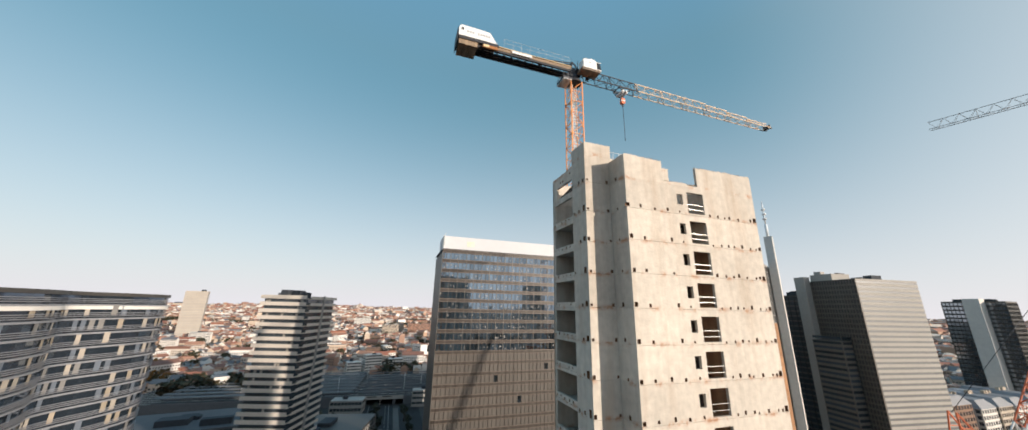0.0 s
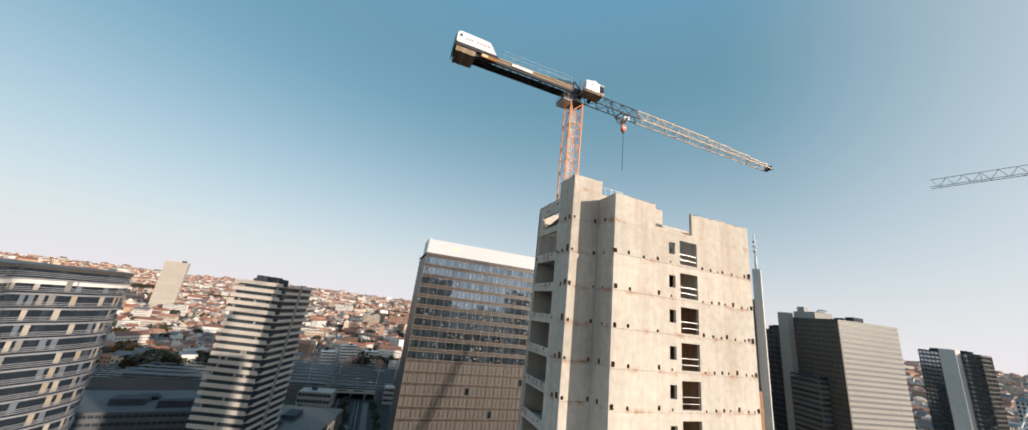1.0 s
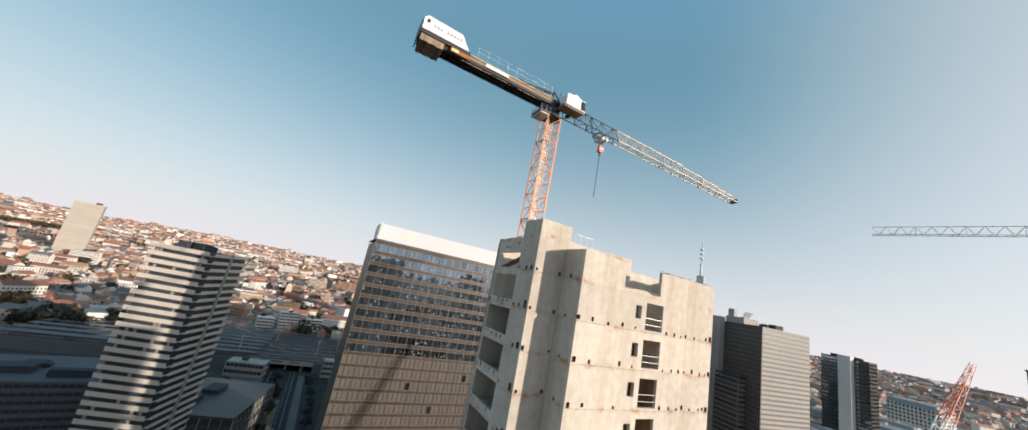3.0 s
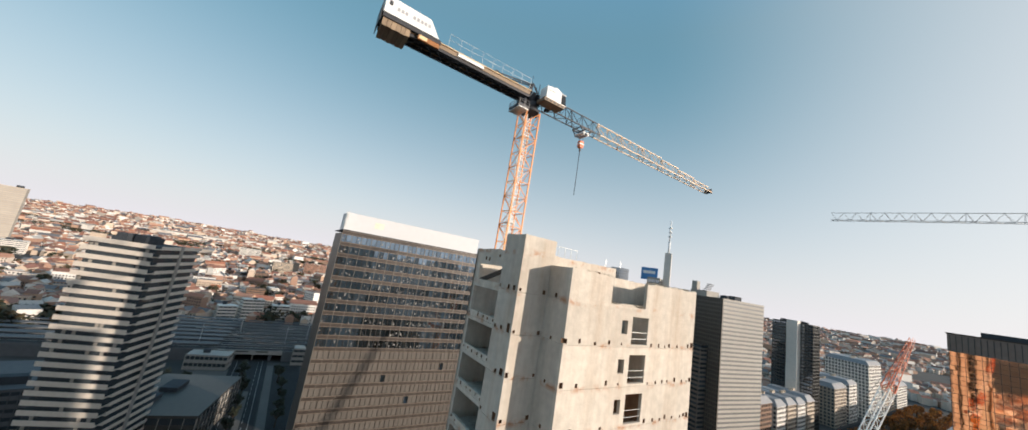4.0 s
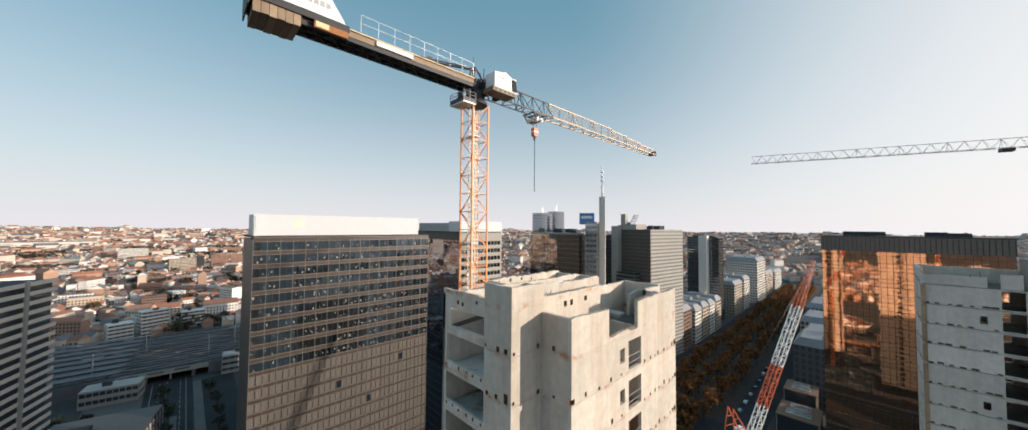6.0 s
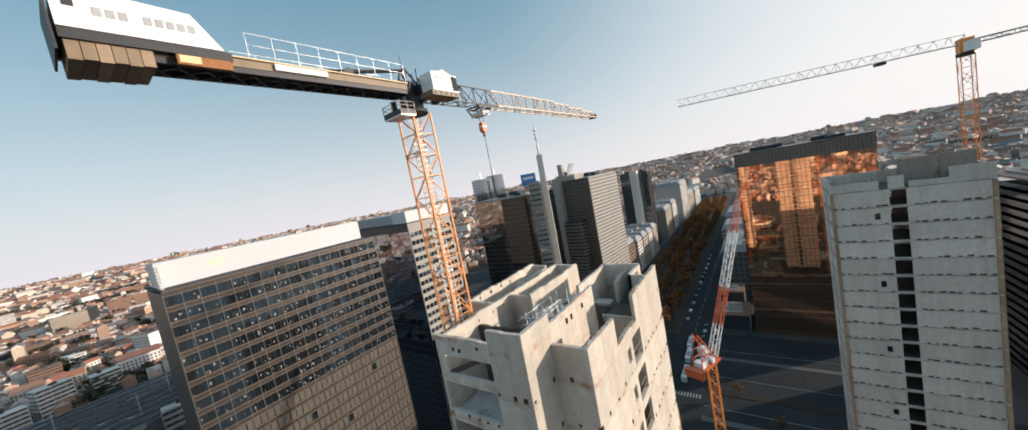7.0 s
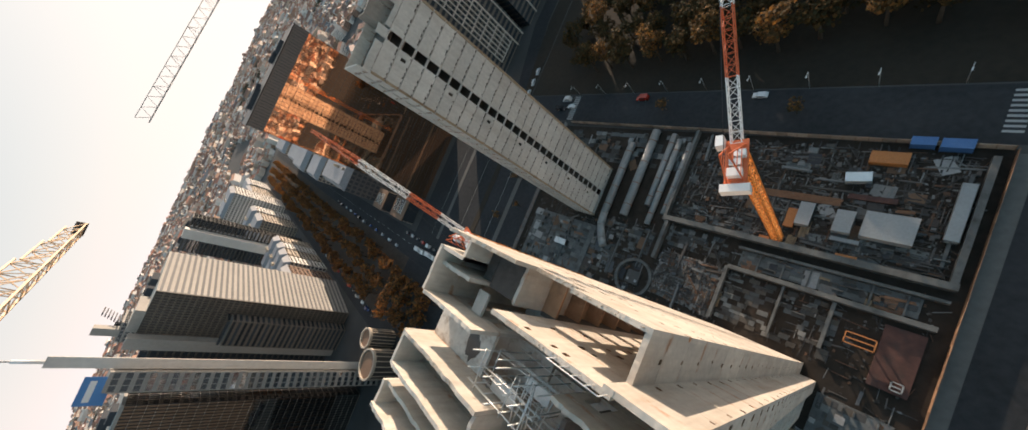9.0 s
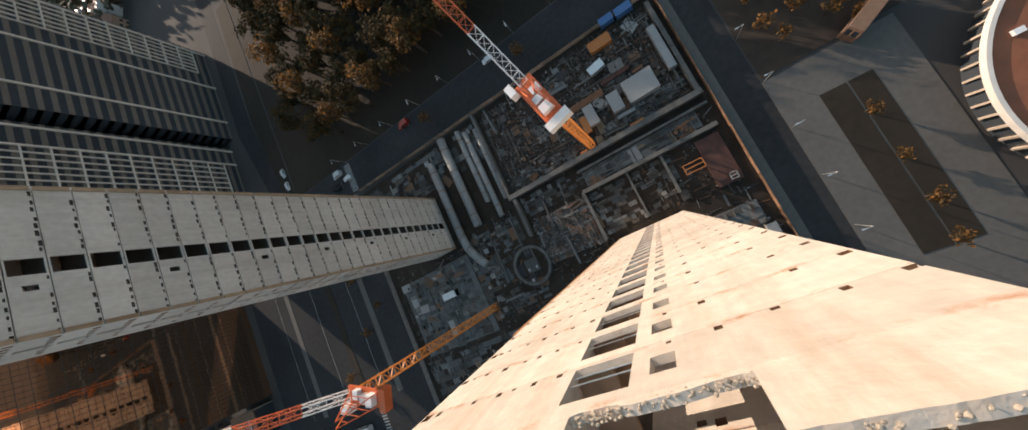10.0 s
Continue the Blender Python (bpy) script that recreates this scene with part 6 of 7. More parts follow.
def make_tree(label, seed, h, radius, leaves, n, size, clumps=11, group=""):
    r = random.Random(seed)
    t = thing("tree", label, "tree", group=group)
    bm = bmesh.new()
    fork = h * 0.36
    tube(bm, (0, 0, 0), (r.uniform(-0.2, 0.2), r.uniform(-0.2, 0.2), fork), 0.028 * h, 8, 0.018 * h)
    centres = []
    for i in range(clumps):
        k = 2 * math.pi * i / clumps * 2.4 + r.uniform(-0.3, 0.3)
        d = radius * r.uniform(0.25, 0.75)
        c = Vector((d * math.cos(k), d * math.sin(k), h * r.uniform(0.48, 0.88) - d * 0.18))
        centres.append(c)
        tube(bm, (0, 0, fork * r.uniform(0.75, 1.0)), c, 0.011 * h, 5, 0.004 * h, False)
    part("trunk", bm, BARK, t)
    verts, faces = [], []
    for i in range(n):
        c = centres[i % clumps]
        cr = radius * (0.36 + 0.12 * math.sin(i % clumps * 2.1))
        v = Vector((r.gauss(0, 1), r.gauss(0, 1), r.gauss(0, 0.8))).normalized() * cr * r.uniform(0.45, 1.05)
        p = c + v
        q = Euler((r.uniform(-1.0, 1.0), r.uniform(-1.0, 1.0), r.uniform(0, 6.28))).to_matrix()
        s = size * r.uniform(0.6, 1.25)
        j = len(verts)
        verts += [p + q @ Vector(e) * s for e in ((-0.5, -0.35, 0), (0.45, -0.4, 0.1), (0.55, 0.3, 0), (0.0, 0.55, 0.15), (-0.5, 0.35, 0))]
        faces.append((j, j + 1, j + 2, j + 3, j + 4))
    me = bpy.data.meshes.new("crown")
    me.from_pydata(verts, [], faces)
    me.materials.append(leaves)
    part("crown", me, None, t)
    return t


boulevard = [make_tree("autumn boulevard tree with orange brown crown", 40 + i, 13 + i, 5.0, LEAF_AUTUMN, 420, 0.95, group="boulevard trees") for i in range(3)]
park = [make_tree("large park tree with orange russet crown" if i == 3 else "large park tree with dull dark brown crown", 60 + i, 17 + 1.2 * i, 6.6, (LEAF_SHADE, LEAF_SHADE, LEAF_SHADE, LEAF_PARK)[i], 900, 0.8, 14, group="park trees") for i in range(4)]
street = [make_tree("dark evergreen street tree", 80 + i, 13, 3.6, LEAF_DARK, 420, 0.8, group="street trees") for i in range(2)]
small = [make_tree("small thin autumn tree", 90 + i, 6, 2.2, LEAF_PARK, 160, 0.45, group="small trees") for i in range(2)]


def plant(kinds, spots, r, jitter, z=0.1):
    for n, (x, y) in enumerate(spots):
        src = kinds[n % len(kinds)]
        s = r.uniform(0.8, 1.2)
        m = pose(x + r.uniform(-jitter, jitter), y + r.uniform(-jitter, jitter), z, 0, 0, r.uniform(0, 360)) @ Matrix.Scale(s, 4)
        if n < len(kinds):
            src.matrix_basis = m
        else:
            made = copy_thing(src, Matrix.Identity(4))
            made.matrix_basis = m


def grove(kinds, spots, r, jitter, label, z=0.1):
    """Trees too far off to tell apart, joined."""
    verts, faces, slots = [], [], []
    for n, (x, y) in enumerate(spots):
        src = kinds[n % len(kinds)]
        m = pose(x + r.uniform(-jitter, jitter), y + r.uniform(-jitter, jitter), z, 0, 0, r.uniform(0, 360)) @ Matrix.Scale(r.uniform(0.8, 1.2), 4)
        for k, piece in enumerate(sorted(src.children, key=lambda o: o.name)):
            o = len(verts)
            verts += [m @ v.co for v in piece.data.vertices]
            faces += [tuple(o + i for i in f.vertices) for f in piece.data.polygons]
            slots += [k] * len(piece.data.polygons)
    me = bpy.data.meshes.new("far_trees")
    me.from_pydata(verts, [], faces)
    for piece in sorted(kinds[0].children, key=lambda o: o.name):
        me.materials.append(piece.data.materials[0])
    me.polygons.foreach_set("material_index", slots)
    tagged(new("far_trees", me), label, "trees", kind="stuff")


tr = random.Random(17)
plant(boulevard, [(208 + i * 10.5, y) for i in range(26) for y in (49, 63, 78) if (i * 7 + y) % 6] + [(150 + i * 9, y) for i in range(6) for y in (52, 62, 72)], tr, 2.2)
plant(park, [(x, y) for x in range(-25, 128, 11) for y in range(-194, -84, 11) if not (x > 107 and y > -106)], tr, 3.4)
grove(boulevard, [(481 + i * 10.5, y) for i in range(28) for y in (49, 63, 78)], tr, 2.2, "far orange brown trees of the boulevard")
grove(park, [(x, y) for x in range(-25, 128, 11) for y in range(-260, -194, 11)], tr, 3.4, "dark russet trees deep in the park")
plant(street, [(-26 + (i % 2) * 22, 200 + i * 8) for i in range(11)] + [(-55 - i * 9, 262 + (i % 3) * 7) for i in range(14)], tr, 2.0)
plant(small, [(-46, -4), (-46, 8), (-47, 20), (-46, 29), (128, -30), (129, -8), (118, -15), (148, 8), (-7, 52), (60, 54), (90, 52), (120, 92), (132, 96), (140, 108), (118, 104),
              (104, 96), (145, 118), (-58, -34), (-52, -44), (-45, -36), (-40, -30), (-38, -36), (-37, -44), (-41, -51), (-50, -30), (-56, -50), (-60, -42), (-36, -57), (-48, -57), (-55, -26), (-44, -42), (-62, -56), (20, -70.5), (62, -70.5), (-45, -52)], tr, 1.0)

# ---- the city ----
ROOF_TILE = mat("roof tiles", (0.3, 0.14, 0.09), 0.5, 0.0, 0.15, 0.3, island=True, palette=((0.34, 0.14, 0.08), (0.24, 0.11, 0.07), (0.38, 0.2, 0.13), (0.15, 0.145, 0.15), (0.29, 0.12, 0.075), (0.46, 0.42, 0.38), (0.2, 0.1, 0.07)))
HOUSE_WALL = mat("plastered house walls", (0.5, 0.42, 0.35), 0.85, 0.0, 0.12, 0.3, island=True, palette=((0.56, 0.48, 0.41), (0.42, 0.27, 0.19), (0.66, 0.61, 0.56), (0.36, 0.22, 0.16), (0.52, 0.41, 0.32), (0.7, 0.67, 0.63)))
CITY_WINDOW = mat("dark house windows", (0.04, 0.045, 0.05), 0.2)


def keep_clear(x, y):
    if abs(x) < 900 and -1000 < y < -300:
        return True
    if -300 < x < 140 and y < 395:
        return True
    if 90 < x < 300 and 95 < y < 330:
        return True
    if 0 < x < 900 and -75 < y < 150:
        return True
    if -160 < x < 240 and -310 < y < 150:
        return True
    if any(math.hypot(x - m[0] - m[3] / 2, y - m[1] - 8) < m[3] * 0.5 + 10 for m in MIDRISE):
        return True
    return math.hypot(x - 325, y - 285) < 60 or math.hypot(x + 480, y - 1010) < 60 or math.hypot(x - 380, y - 190) < 35


def city(r0, r1, step, wide, low, high, seed, flat_share):
    r = random.Random(seed)
    verts, faces, slots = [], [], []
    n = int(r1 / step) + 1
    for i in range(-n, n + 1):
        for j in range(-n, n + 1):
            x, y = i * step + r.uniform(-0.3, 0.3) * step, j * step + r.uniform(-0.3, 0.3) * step
            d = math.hypot(x, y)
            if not r0 < d < r1 or keep_clear(x, y) or r.random() < 0.08:
                continue
            if d > 950 and not -0.9 < math.atan2(x, y) < 2.5:
                continue
            if noise.noise(Vector((x, y, 5)) / 260) > 0.36:
                continue
            ang = math.floor(noise.noise(Vector((x, y, 0)) / 320) * 6) * 0.5 + r.choice((0, math.pi / 2))
            w, l, h = wide * r.uniform(0.45, 0.85), wide * r.uniform(0.7, 1.25), r.uniform(low, high)
            if r.random() < 0.045:
                w, l, h = w * 1.3, l * 2.2, h * r.uniform(1.3, 2.2)
            z, rise = terrain(x, y) - 1.5, 0.0 if r.random() < flat_share else w * 0.38
            c, s = math.cos(ang), math.sin(ang)

            def P(u, v, q):
                return (x + c * u - s * v, y + s * u + c * v, z + q)

            b = len(verts)
            verts += [P(-w / 2, -l / 2, 0), P(w / 2, -l / 2, 0), P(w / 2, l / 2, 0), P(-w / 2, l / 2, 0), P(-w / 2, -l / 2, h), P(w / 2, -l / 2, h), P(w / 2, l / 2, h), P(-w / 2, l / 2, h)]
            faces += [(b, b + 1, b + 5, b + 4), (b + 1, b + 2, b + 6, b + 5), (b + 2, b + 3, b + 7, b + 6), (b + 3, b, b + 4, b + 7)]
            slots += [0] * 4
            e = len(verts)
            if rise:
                verts += [P(-w / 2 - 0.3, -l / 2, h), P(w / 2 + 0.3, -l / 2, h), P(w / 2 + 0.3, l / 2, h), P(-w / 2 - 0.3, l / 2, h), P(0, -l / 2, h + rise), P(0, l / 2, h + rise)]
                faces += [(e, e + 4, e + 5, e + 3), (e + 1, e + 2, e + 5, e + 4), (e, e + 1, e + 4), (e + 2, e + 3, e + 5)]
                slots += [1, 1, 0, 0]
            else:
                verts += [P(-w / 2, -l / 2, h), P(w / 2, -l / 2, h), P(w / 2, l / 2, h), P(-w / 2, l / 2, h)]
                faces += [(e, e + 1, e + 2, e + 3)]
                slots += [1]
            if d < 900:
                m = max(2, int(l / 2.6))
                for st in range(max(1, int(h / 3.1))):
                    for q in range(m):
                        v0 = -l / 2 + (q + 0.25) * l / m
                        for side in (-1, 1):
                            o = len(verts)
                            u = side * (w / 2 + 0.04)
                            verts += [P(u, v0, st * 3.1 + 1.0), P(u, v0 + 0.5 * l / m, st * 3.1 + 1.0), P(u, v0 + 0.5 * l / m, st * 3.1 + 2.6), P(u, v0, st * 3.1 + 2.6)]
                            faces += [(o, o + 1, o + 2, o + 3)]
                            slots += [2]
    me = bpy.data.meshes.new("city_houses")
    me.from_pydata(verts, [], faces)
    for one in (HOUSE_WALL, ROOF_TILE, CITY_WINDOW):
        me.materials.append(one)
    me.polygons.foreach_set("material_index", slots)
    return new("city_houses", me)


tagged(city(300, 950, 13.5, 12.5, 8, 14, 5, 0.3), "dense town houses with red tile roofs", "houses", kind="stuff")
tagged(city(950, 2000, 17, 15, 8, 14, 6, 0.4), "distant town houses with red and grey roofs", "houses", kind="stuff")
tagged(city(2000, 4550, 32, 27, 8, 17, 7, 0.55), "far pale city blocks on the hills", "houses", kind="stuff")


LEAF_OLIVE = mat("olive brown far foliage", (0.05, 0.05, 0.028), 0.85, 0.0, 0.3, 0.05, island=True, palette=((0.045, 0.048, 0.026), (0.065, 0.056, 0.03), (0.03, 0.036, 0.022), (0.085, 0.06, 0.03)))


def woods(seed, spots, label, leaves=LEAF_PARK):
    """Far clumps of trees as many small leaf faces."""
    r = random.Random(seed)
    verts, faces = [], []
    for x, y, rad in spots:
        z = terrain(x, y)
        for _ in range(int(rad * 9)):
            px, py = x + r.gauss(0, rad * 0.45), y + r.gauss(0, rad * 0.3)
            p = Vector((px, py, z + r.uniform(3, 15)))
            q = Euler((r.uniform(-1, 1), r.uniform(-1, 1), r.uniform(0, 6.28))).to_matrix()
            s = r.uniform(2.0, 4.5)
            j = len(verts)
            verts += [p + q @ Vector(e) * s for e in ((-0.5, -0.35, 0), (0.45, -0.4, 0.1), (0.55, 0.3, 0), (0.0, 0.55, 0.15), (-0.5, 0.35, 0))]
            faces.append((j, j + 1, j + 2, j + 3, j + 4))
    me = bpy.data.meshes.new("far_trees")
    me.from_pydata(verts, [], faces)
    me.materials.append(leaves)
    tagged(new("far_trees", me), label, "trees", kind="stuff")


woods(21, [(-240 - i * 14, 430 + (i % 5) * 26, 22) for i in range(12)], "dark clump of trees between the houses")
wr = random.Random(8)
# out of view: added so the office windows mirror something dark
woods(23, [(wr.uniform(-700, 700), wr.uniform(-950, -270), 45) for _ in range(110)], "unseen dark woods added to darken window reflections", LEAF_OLIVE)
woods(22, [(wr.uniform(-1900, 500), wr.uniform(1150, 2600), 55) for _ in range(70)] + [(wr.uniform(900, 3300), wr.uniform(-900, 2400), 60) for _ in range(80)]
      + [(-1500 + 28 * k, 1750 + 190 * math.sin(k * 0.31) + wr.uniform(-40, 40), 60) for k in range(64)], "distant olive woods between the suburbs", LEAF_OLIVE)
woods(24, [(wr.uniform(-420, 160), wr.uniform(400, 1100), wr.uniform(5, 12)) for _ in range(120)] + [(wr.uniform(300, 1200), wr.uniform(150, 900), wr.uniform(5, 12)) for _ in range(110)], "garden trees among the town houses", LEAF_OLIVE)
woods(25, [(-175 + wr.uniform(-40, 40), 400 + wr.uniform(-22, 30), 11) for _ in range(22)], "dark clump of trees beside the railway", LEAF_OLIVE)


# ---- the building site ----
ORANGE_STEEL = mat("orange painted steel", (0.42, 0.15, 0.04), 0.6, 0.0, 0.25, 2.0)
BLUE_STEEL = mat("blue painted steel", (0.04, 0.13, 0.3), 0.5, 0.0, 0.2, 2.0)
RED_DECK = mat("rust red steel deck", (0.085, 0.034, 0.025), 0.8, 0.0, 0.5, 0.6, stain=(0.04, 0.03, 0.026), stain_amount=0.7, stain_scale=0.4)
TIMBER = mat("weathered timber", (0.22, 0.15, 0.09), 0.85, 0.0, 0.3, 2.0, random_amount=0.25)
WHITE_DIRTY = mat("dirty white sheet", (0.28, 0.28, 0.275), 0.6, 0.0, 0.15, 2.0)
CAR_PAINTS = [mat("car paint " + n, c, 0.25, 0.1, 0.03) for n, c in (("white", (0.6, 0.6, 0.6)), ("black", (0.02, 0.02, 0.022)), ("silver", (0.3, 0.31, 0.32)), ("red", (0.3, 0.03, 0.02)), ("blue", (0.03, 0.06, 0.16)))]


def fence_run(name, label, p, q, h, material, n, post=None):
    """Panels along a line, each a piece of its own."""
    p, q = Vector((*p, 0)), Vector((*q, 0))
    f = thing(name, label, "fence", Matrix.Translation(p), kind="")
    d = q - p
    a = math.atan2(d.y, d.x)
    l = d.length / n
    me = finish("panel", boxes((0.05, -0.04, 0.1, l - 0.05, 0.04, h)), material)
    po = finish("post", boxes((-0.06, -0.07, 0, 0.06, 0.07, h + 0.15)), post or RUST)
    for i in range(n):
        m = Matrix.Rotation(a, 4, "Z") @ Matrix.Translation((i * l, 0, 0)) @ Matrix.Rotation(rng.uniform(-0.015, 0.015), 4, "Z")
        part("panel", me, None, f).matrix_basis = m
        part("post", po, None, f).matrix_basis = Matrix.Rotation(a, 4, "Z") @ Matrix.Translation((i * l, 0, 0))


fence_run("hoarding", "tall rusty sheet hoarding round the site", (-20.4, -61), (-20.4, 39), 2.6, mat("rusty hoarding sheet", (0.26, 0.15, 0.09), 0.8, 0.2, 0.35, 1.0, random_amount=0.35), 40)
fence_run("hoarding", "pale sheet hoarding along the park street", (-20, -61.8), (108, -63.6), 2.2, mat("pale hoarding sheet", (0.34, 0.26, 0.2), 0.8, 0.1, 0.3, 1.0, random_amount=0.3), 50)
fence_run("hoarding", "grey hoarding beside the junction", (110.6, -63), (110.6, 40), 2.2, WHITE_DIRTY, 40)

# retaining walls and slabs of the old basement
for (x0, y0, x1, y1, h, lab) in ((-18.8, -28.8, 46, -27.2, 2.6, "long"), (-18.5, -24.9, 22, -24.2, 1.8, "low"), (23, -18.6, -18, -17.4, 2.2, "long"), (-18.6, -59, -17.4, -28.8, 2.4, "side"),
                                 (22.6, -18, 23.6, -1.5, 2.0, "cross"), (44.5, -27, 45.7, -13, 2.4, "cross"), (-2, -17.3, -1.2, -5, 1.6, "short"), (8.6, -17.3, 9.2, -3, 1.4, "short"), (46, -62, 47, -27, 2.2, "side")):
    x0, x1 = min(x0, x1), max(x0, x1)
    single("retaining_wall", boxes((x0, y0, 0, x1, y1, h)), DIRTY_SLAB, lab + " rough concrete retaining wall in the dig", "wall", "retaining walls")
for (x0, y0, x1, y1, z, m, lab) in ((24, -17, 43, -1.5, 0.5, DIRTY_SLAB, "pale basement slab covered with rubble"), (-17.3, -16, -10.8, -1.5, 0.7, RED_DECK, "rust red steel deck"), (-15, -24, 21, -19.2, 0.4, DIRTY_SLAB, "dark basement slab"),
                                    (72, -18, 106, 12, 0.35, DIRTY_SLAB, "broken pale slab by the street"), (-17, 5, -4, 38, 0.4, DIRTY_SLAB, "storage slab beside the core"), (9.6, -16.5, 22, -3, 0.3, MUD, "muddy pit floor")):
    single("slab", boxes((x0, y0, 0, x1, y1, z)), m, lab, "slab")

# large pipes
for (x, y0, y1, r, bend) in ((70.3, -55, -24, 1.5, True), (62.0, -61, -25, 1.6, False), (54.6, -60, -31, 1.1, False), (52.0, -58, -24, 1.1, False), (47.9, -57, -29, 0.9, False)):
    p = thing("steel_pipe", "large weathered grey steel pipe lying in the dig", "pipe", pose(x, y0, r + 0.1), "pipes in the dig")
    bm = bmesh.new()
    tube(bm, (0, 0, 0), (0, y1 - y0, 0), r, 20)
    part("barrel", bm, mat("weathered grey pipe", (0.24, 0.25, 0.25), 0.6, 0.2, 0.2, 0.8) if "weathered grey pipe" not in MATS else MATS["weathered grey pipe"], p)
    for k in range(4):
        bm = bmesh.new()
        y = (y1 - y0) * (k + 0.5) / 4
        tube(bm, (0, y, 0), (0, y + 0.25, 0), r * 1.06, 20)
        part("joint_ring", bm, RUST, p)
    if bend:
        bm = bmesh.new()
        pts = [Vector((0, 31, 0)), Vector((-0.5, 36, 0)), Vector((-3, 41, 0)), Vector((-5, 44, 0))]
        for a, c in zip(pts, pts[1:]):
            tube(bm, a, c, r * 0.98, 20)
        part("bend", bm, MATS["weathered grey pipe"], p)

# round footing
bm = bmesh.new()
ks = np.linspace(0, 2 * math.pi, 48, endpoint=False)
vs = [[bm.verts.new((r * math.cos(k), r * math.sin(k), z)) for k in ks] for r, z in ((5.9, 0), (6.9, 0), (6.9, 1.3), (5.9, 1.3))]
for i in range(48):
    for a in range(4):
        bm.faces.new((vs[a][i], vs[a][(i + 1) % 48], vs[(a + 1) % 4][(i + 1) % 48], vs[(a + 1) % 4][i]))
bmesh.ops.recalc_face_normals(bm, faces=bm.faces)
ft = thing("round_footing", "circular concrete footing with square block inside", "footing", pose(49.7, -4, 0))
part("ring", bm, DIRTY_SLAB, ft)
part("block", boxes((-2.4, -2.4, 0, 2.4, 2.4, 1.0)), DARK_CLAD, ft)
for sx in (-1.5, 1.5):
    part("anchor", boxes((sx - 0.4, 0.6, 1.0, sx + 0.4, 1.5, 1.4)), WHITE_DIRTY, ft)


def container(x, y, a, material, l=6.0, w=2.4, h=2.5, label="steel site container with corrugated sides"):
    c = thing("site_container", label, "container", pose(x, y, 0.05, 0, 0, a), "site containers")
    part("body", boxes((0, 0, 0.1, l, w, h)), material, c)
    me = finish("rib", boxes((0, 0, 0, 0.12, w + 0.08, 0.06)), material)
    for i in range(int(l / 0.5)):
        part("roof_rib", me, None, c).location = (0.2 + i * 0.5, -0.04, h + 0.002)
    door = part("door", boxes((l + 0.004, 0.15, 0.2, l + 0.05, w - 0.15, h - 0.1)), material, c)
    for v in (0.35, 0.65):
        part("lock_bar", boxes((l + 0.054, w * v - 0.03, 0.25, l + 0.09, w * v + 0.03, h - 0.15)), STEEL_LIGHT, door, "grey lock bar")
    for dx in (0, l - 0.15):
        part("end_frame", boxes((dx, -0.06, 0, dx + 0.15, w + 0.06, h + 0.08)), material, c)


container(-10.5, -41.7, 0, WHITE_DIRTY, 9.0, 6.8, 3.0, "large white ribbed site shed")
container(0.2, -41.0, 0, WHITE_DIRTY, 3.6, 6.0, 2.6, "pale site cabin with flat roof")
container(8.4, -41.5, 0, WHITE_DIRTY, 3.2, 6.5, 2.6, "white site cabin with roof hatch")
container(-14.5, -64.2 + 1.5, 0, BLUE_STEEL, 5, 2.4, 2.5, "blue painted steel site container")
container(-8.8, -62.9, 0, BLUE_STEEL, 4.2, 2.2, 2.4, "blue painted steel site container")
container(-2.6, -29.6, 0, ORANGE_STEEL, 4.0, 2.2, 1.5, "orange painted open steel skip")
container(14.0, -39.5, 90, ORANGE_STEEL, 5.5, 2.2, 1.2, "orange painted open steel skip")
container(-5.5, -58.5, 0, ORANGE_STEEL, 7.0, 3.2, 2.0, "orange brown steel container")
container(16, -29.8, 0, ORANGE_STEEL, 2.4, 2.0, 1.2, "small orange painted steel skip")
container(-6.0, -46.5, 0, RED_DECK, 9.0, 1.4, 0.7, "low rust red steel tray")
container(-2.0, -34.0, 0, WHITE_DIRTY, 5.5, 1.0, 0.8, "long white storage rack")
container(-14.6, -52, 90, WHITE_DIRTY, 14.0, 2.2, 2.2, "long pale steel site container")
container(0, -52.5, 10, STEEL_LIGHT, 5.0, 2.6, 2.2, "grey steel generator container on site")
container(-15.5, 12, 90, WHITE_DIRTY, 7, 2.4, 2.5, "white painted steel site container")
container(-8.5, 20, 80, STEEL_LIGHT, 6, 2.4, 2.5, "grey painted steel site container")
container(82, -8, 0, STEEL_LIGHT, 6, 2.4, 2.5, "grey painted steel site container")
container(90, 2, 90, WHITE_DIRTY, 6, 2.4, 2.5, "white painted steel site container")


def open_frame(x, y, w, l, h, material, label):
    f = thing("lifting_frame", label, "frame", pose(x, y, 0.72))
    for px, py in ((0, 0), (w, 0), (0, l), (w, l)):
        part("post", boxes((px, py, 0, px + 0.25, py + 0.25, h)), material, f)
    for r in ((0, 0, h - 0.3, w + 0.25, 0.25, h), (0, l, h - 0.3, w + 0.25, l + 0.25, h), (0, 0.254, h - 0.3, 0.25, l, h), (w, 0.254, h - 0.3, w + 0.25, l, h), (0.3, l / 2, h - 0.3, w, l / 2 + 0.25, h)):
        part("beam", boxes(r), material, f)


open_frame(-10.5, -11.4, 5.2, 2.6, 2.2, ORANGE_STEEL, "orange steel lifting frame on the deck")
open_frame(-16.3, -4.2, 1.8, 1.8, 1.0, WHITE_DIRTY, "small white steel crate frame")


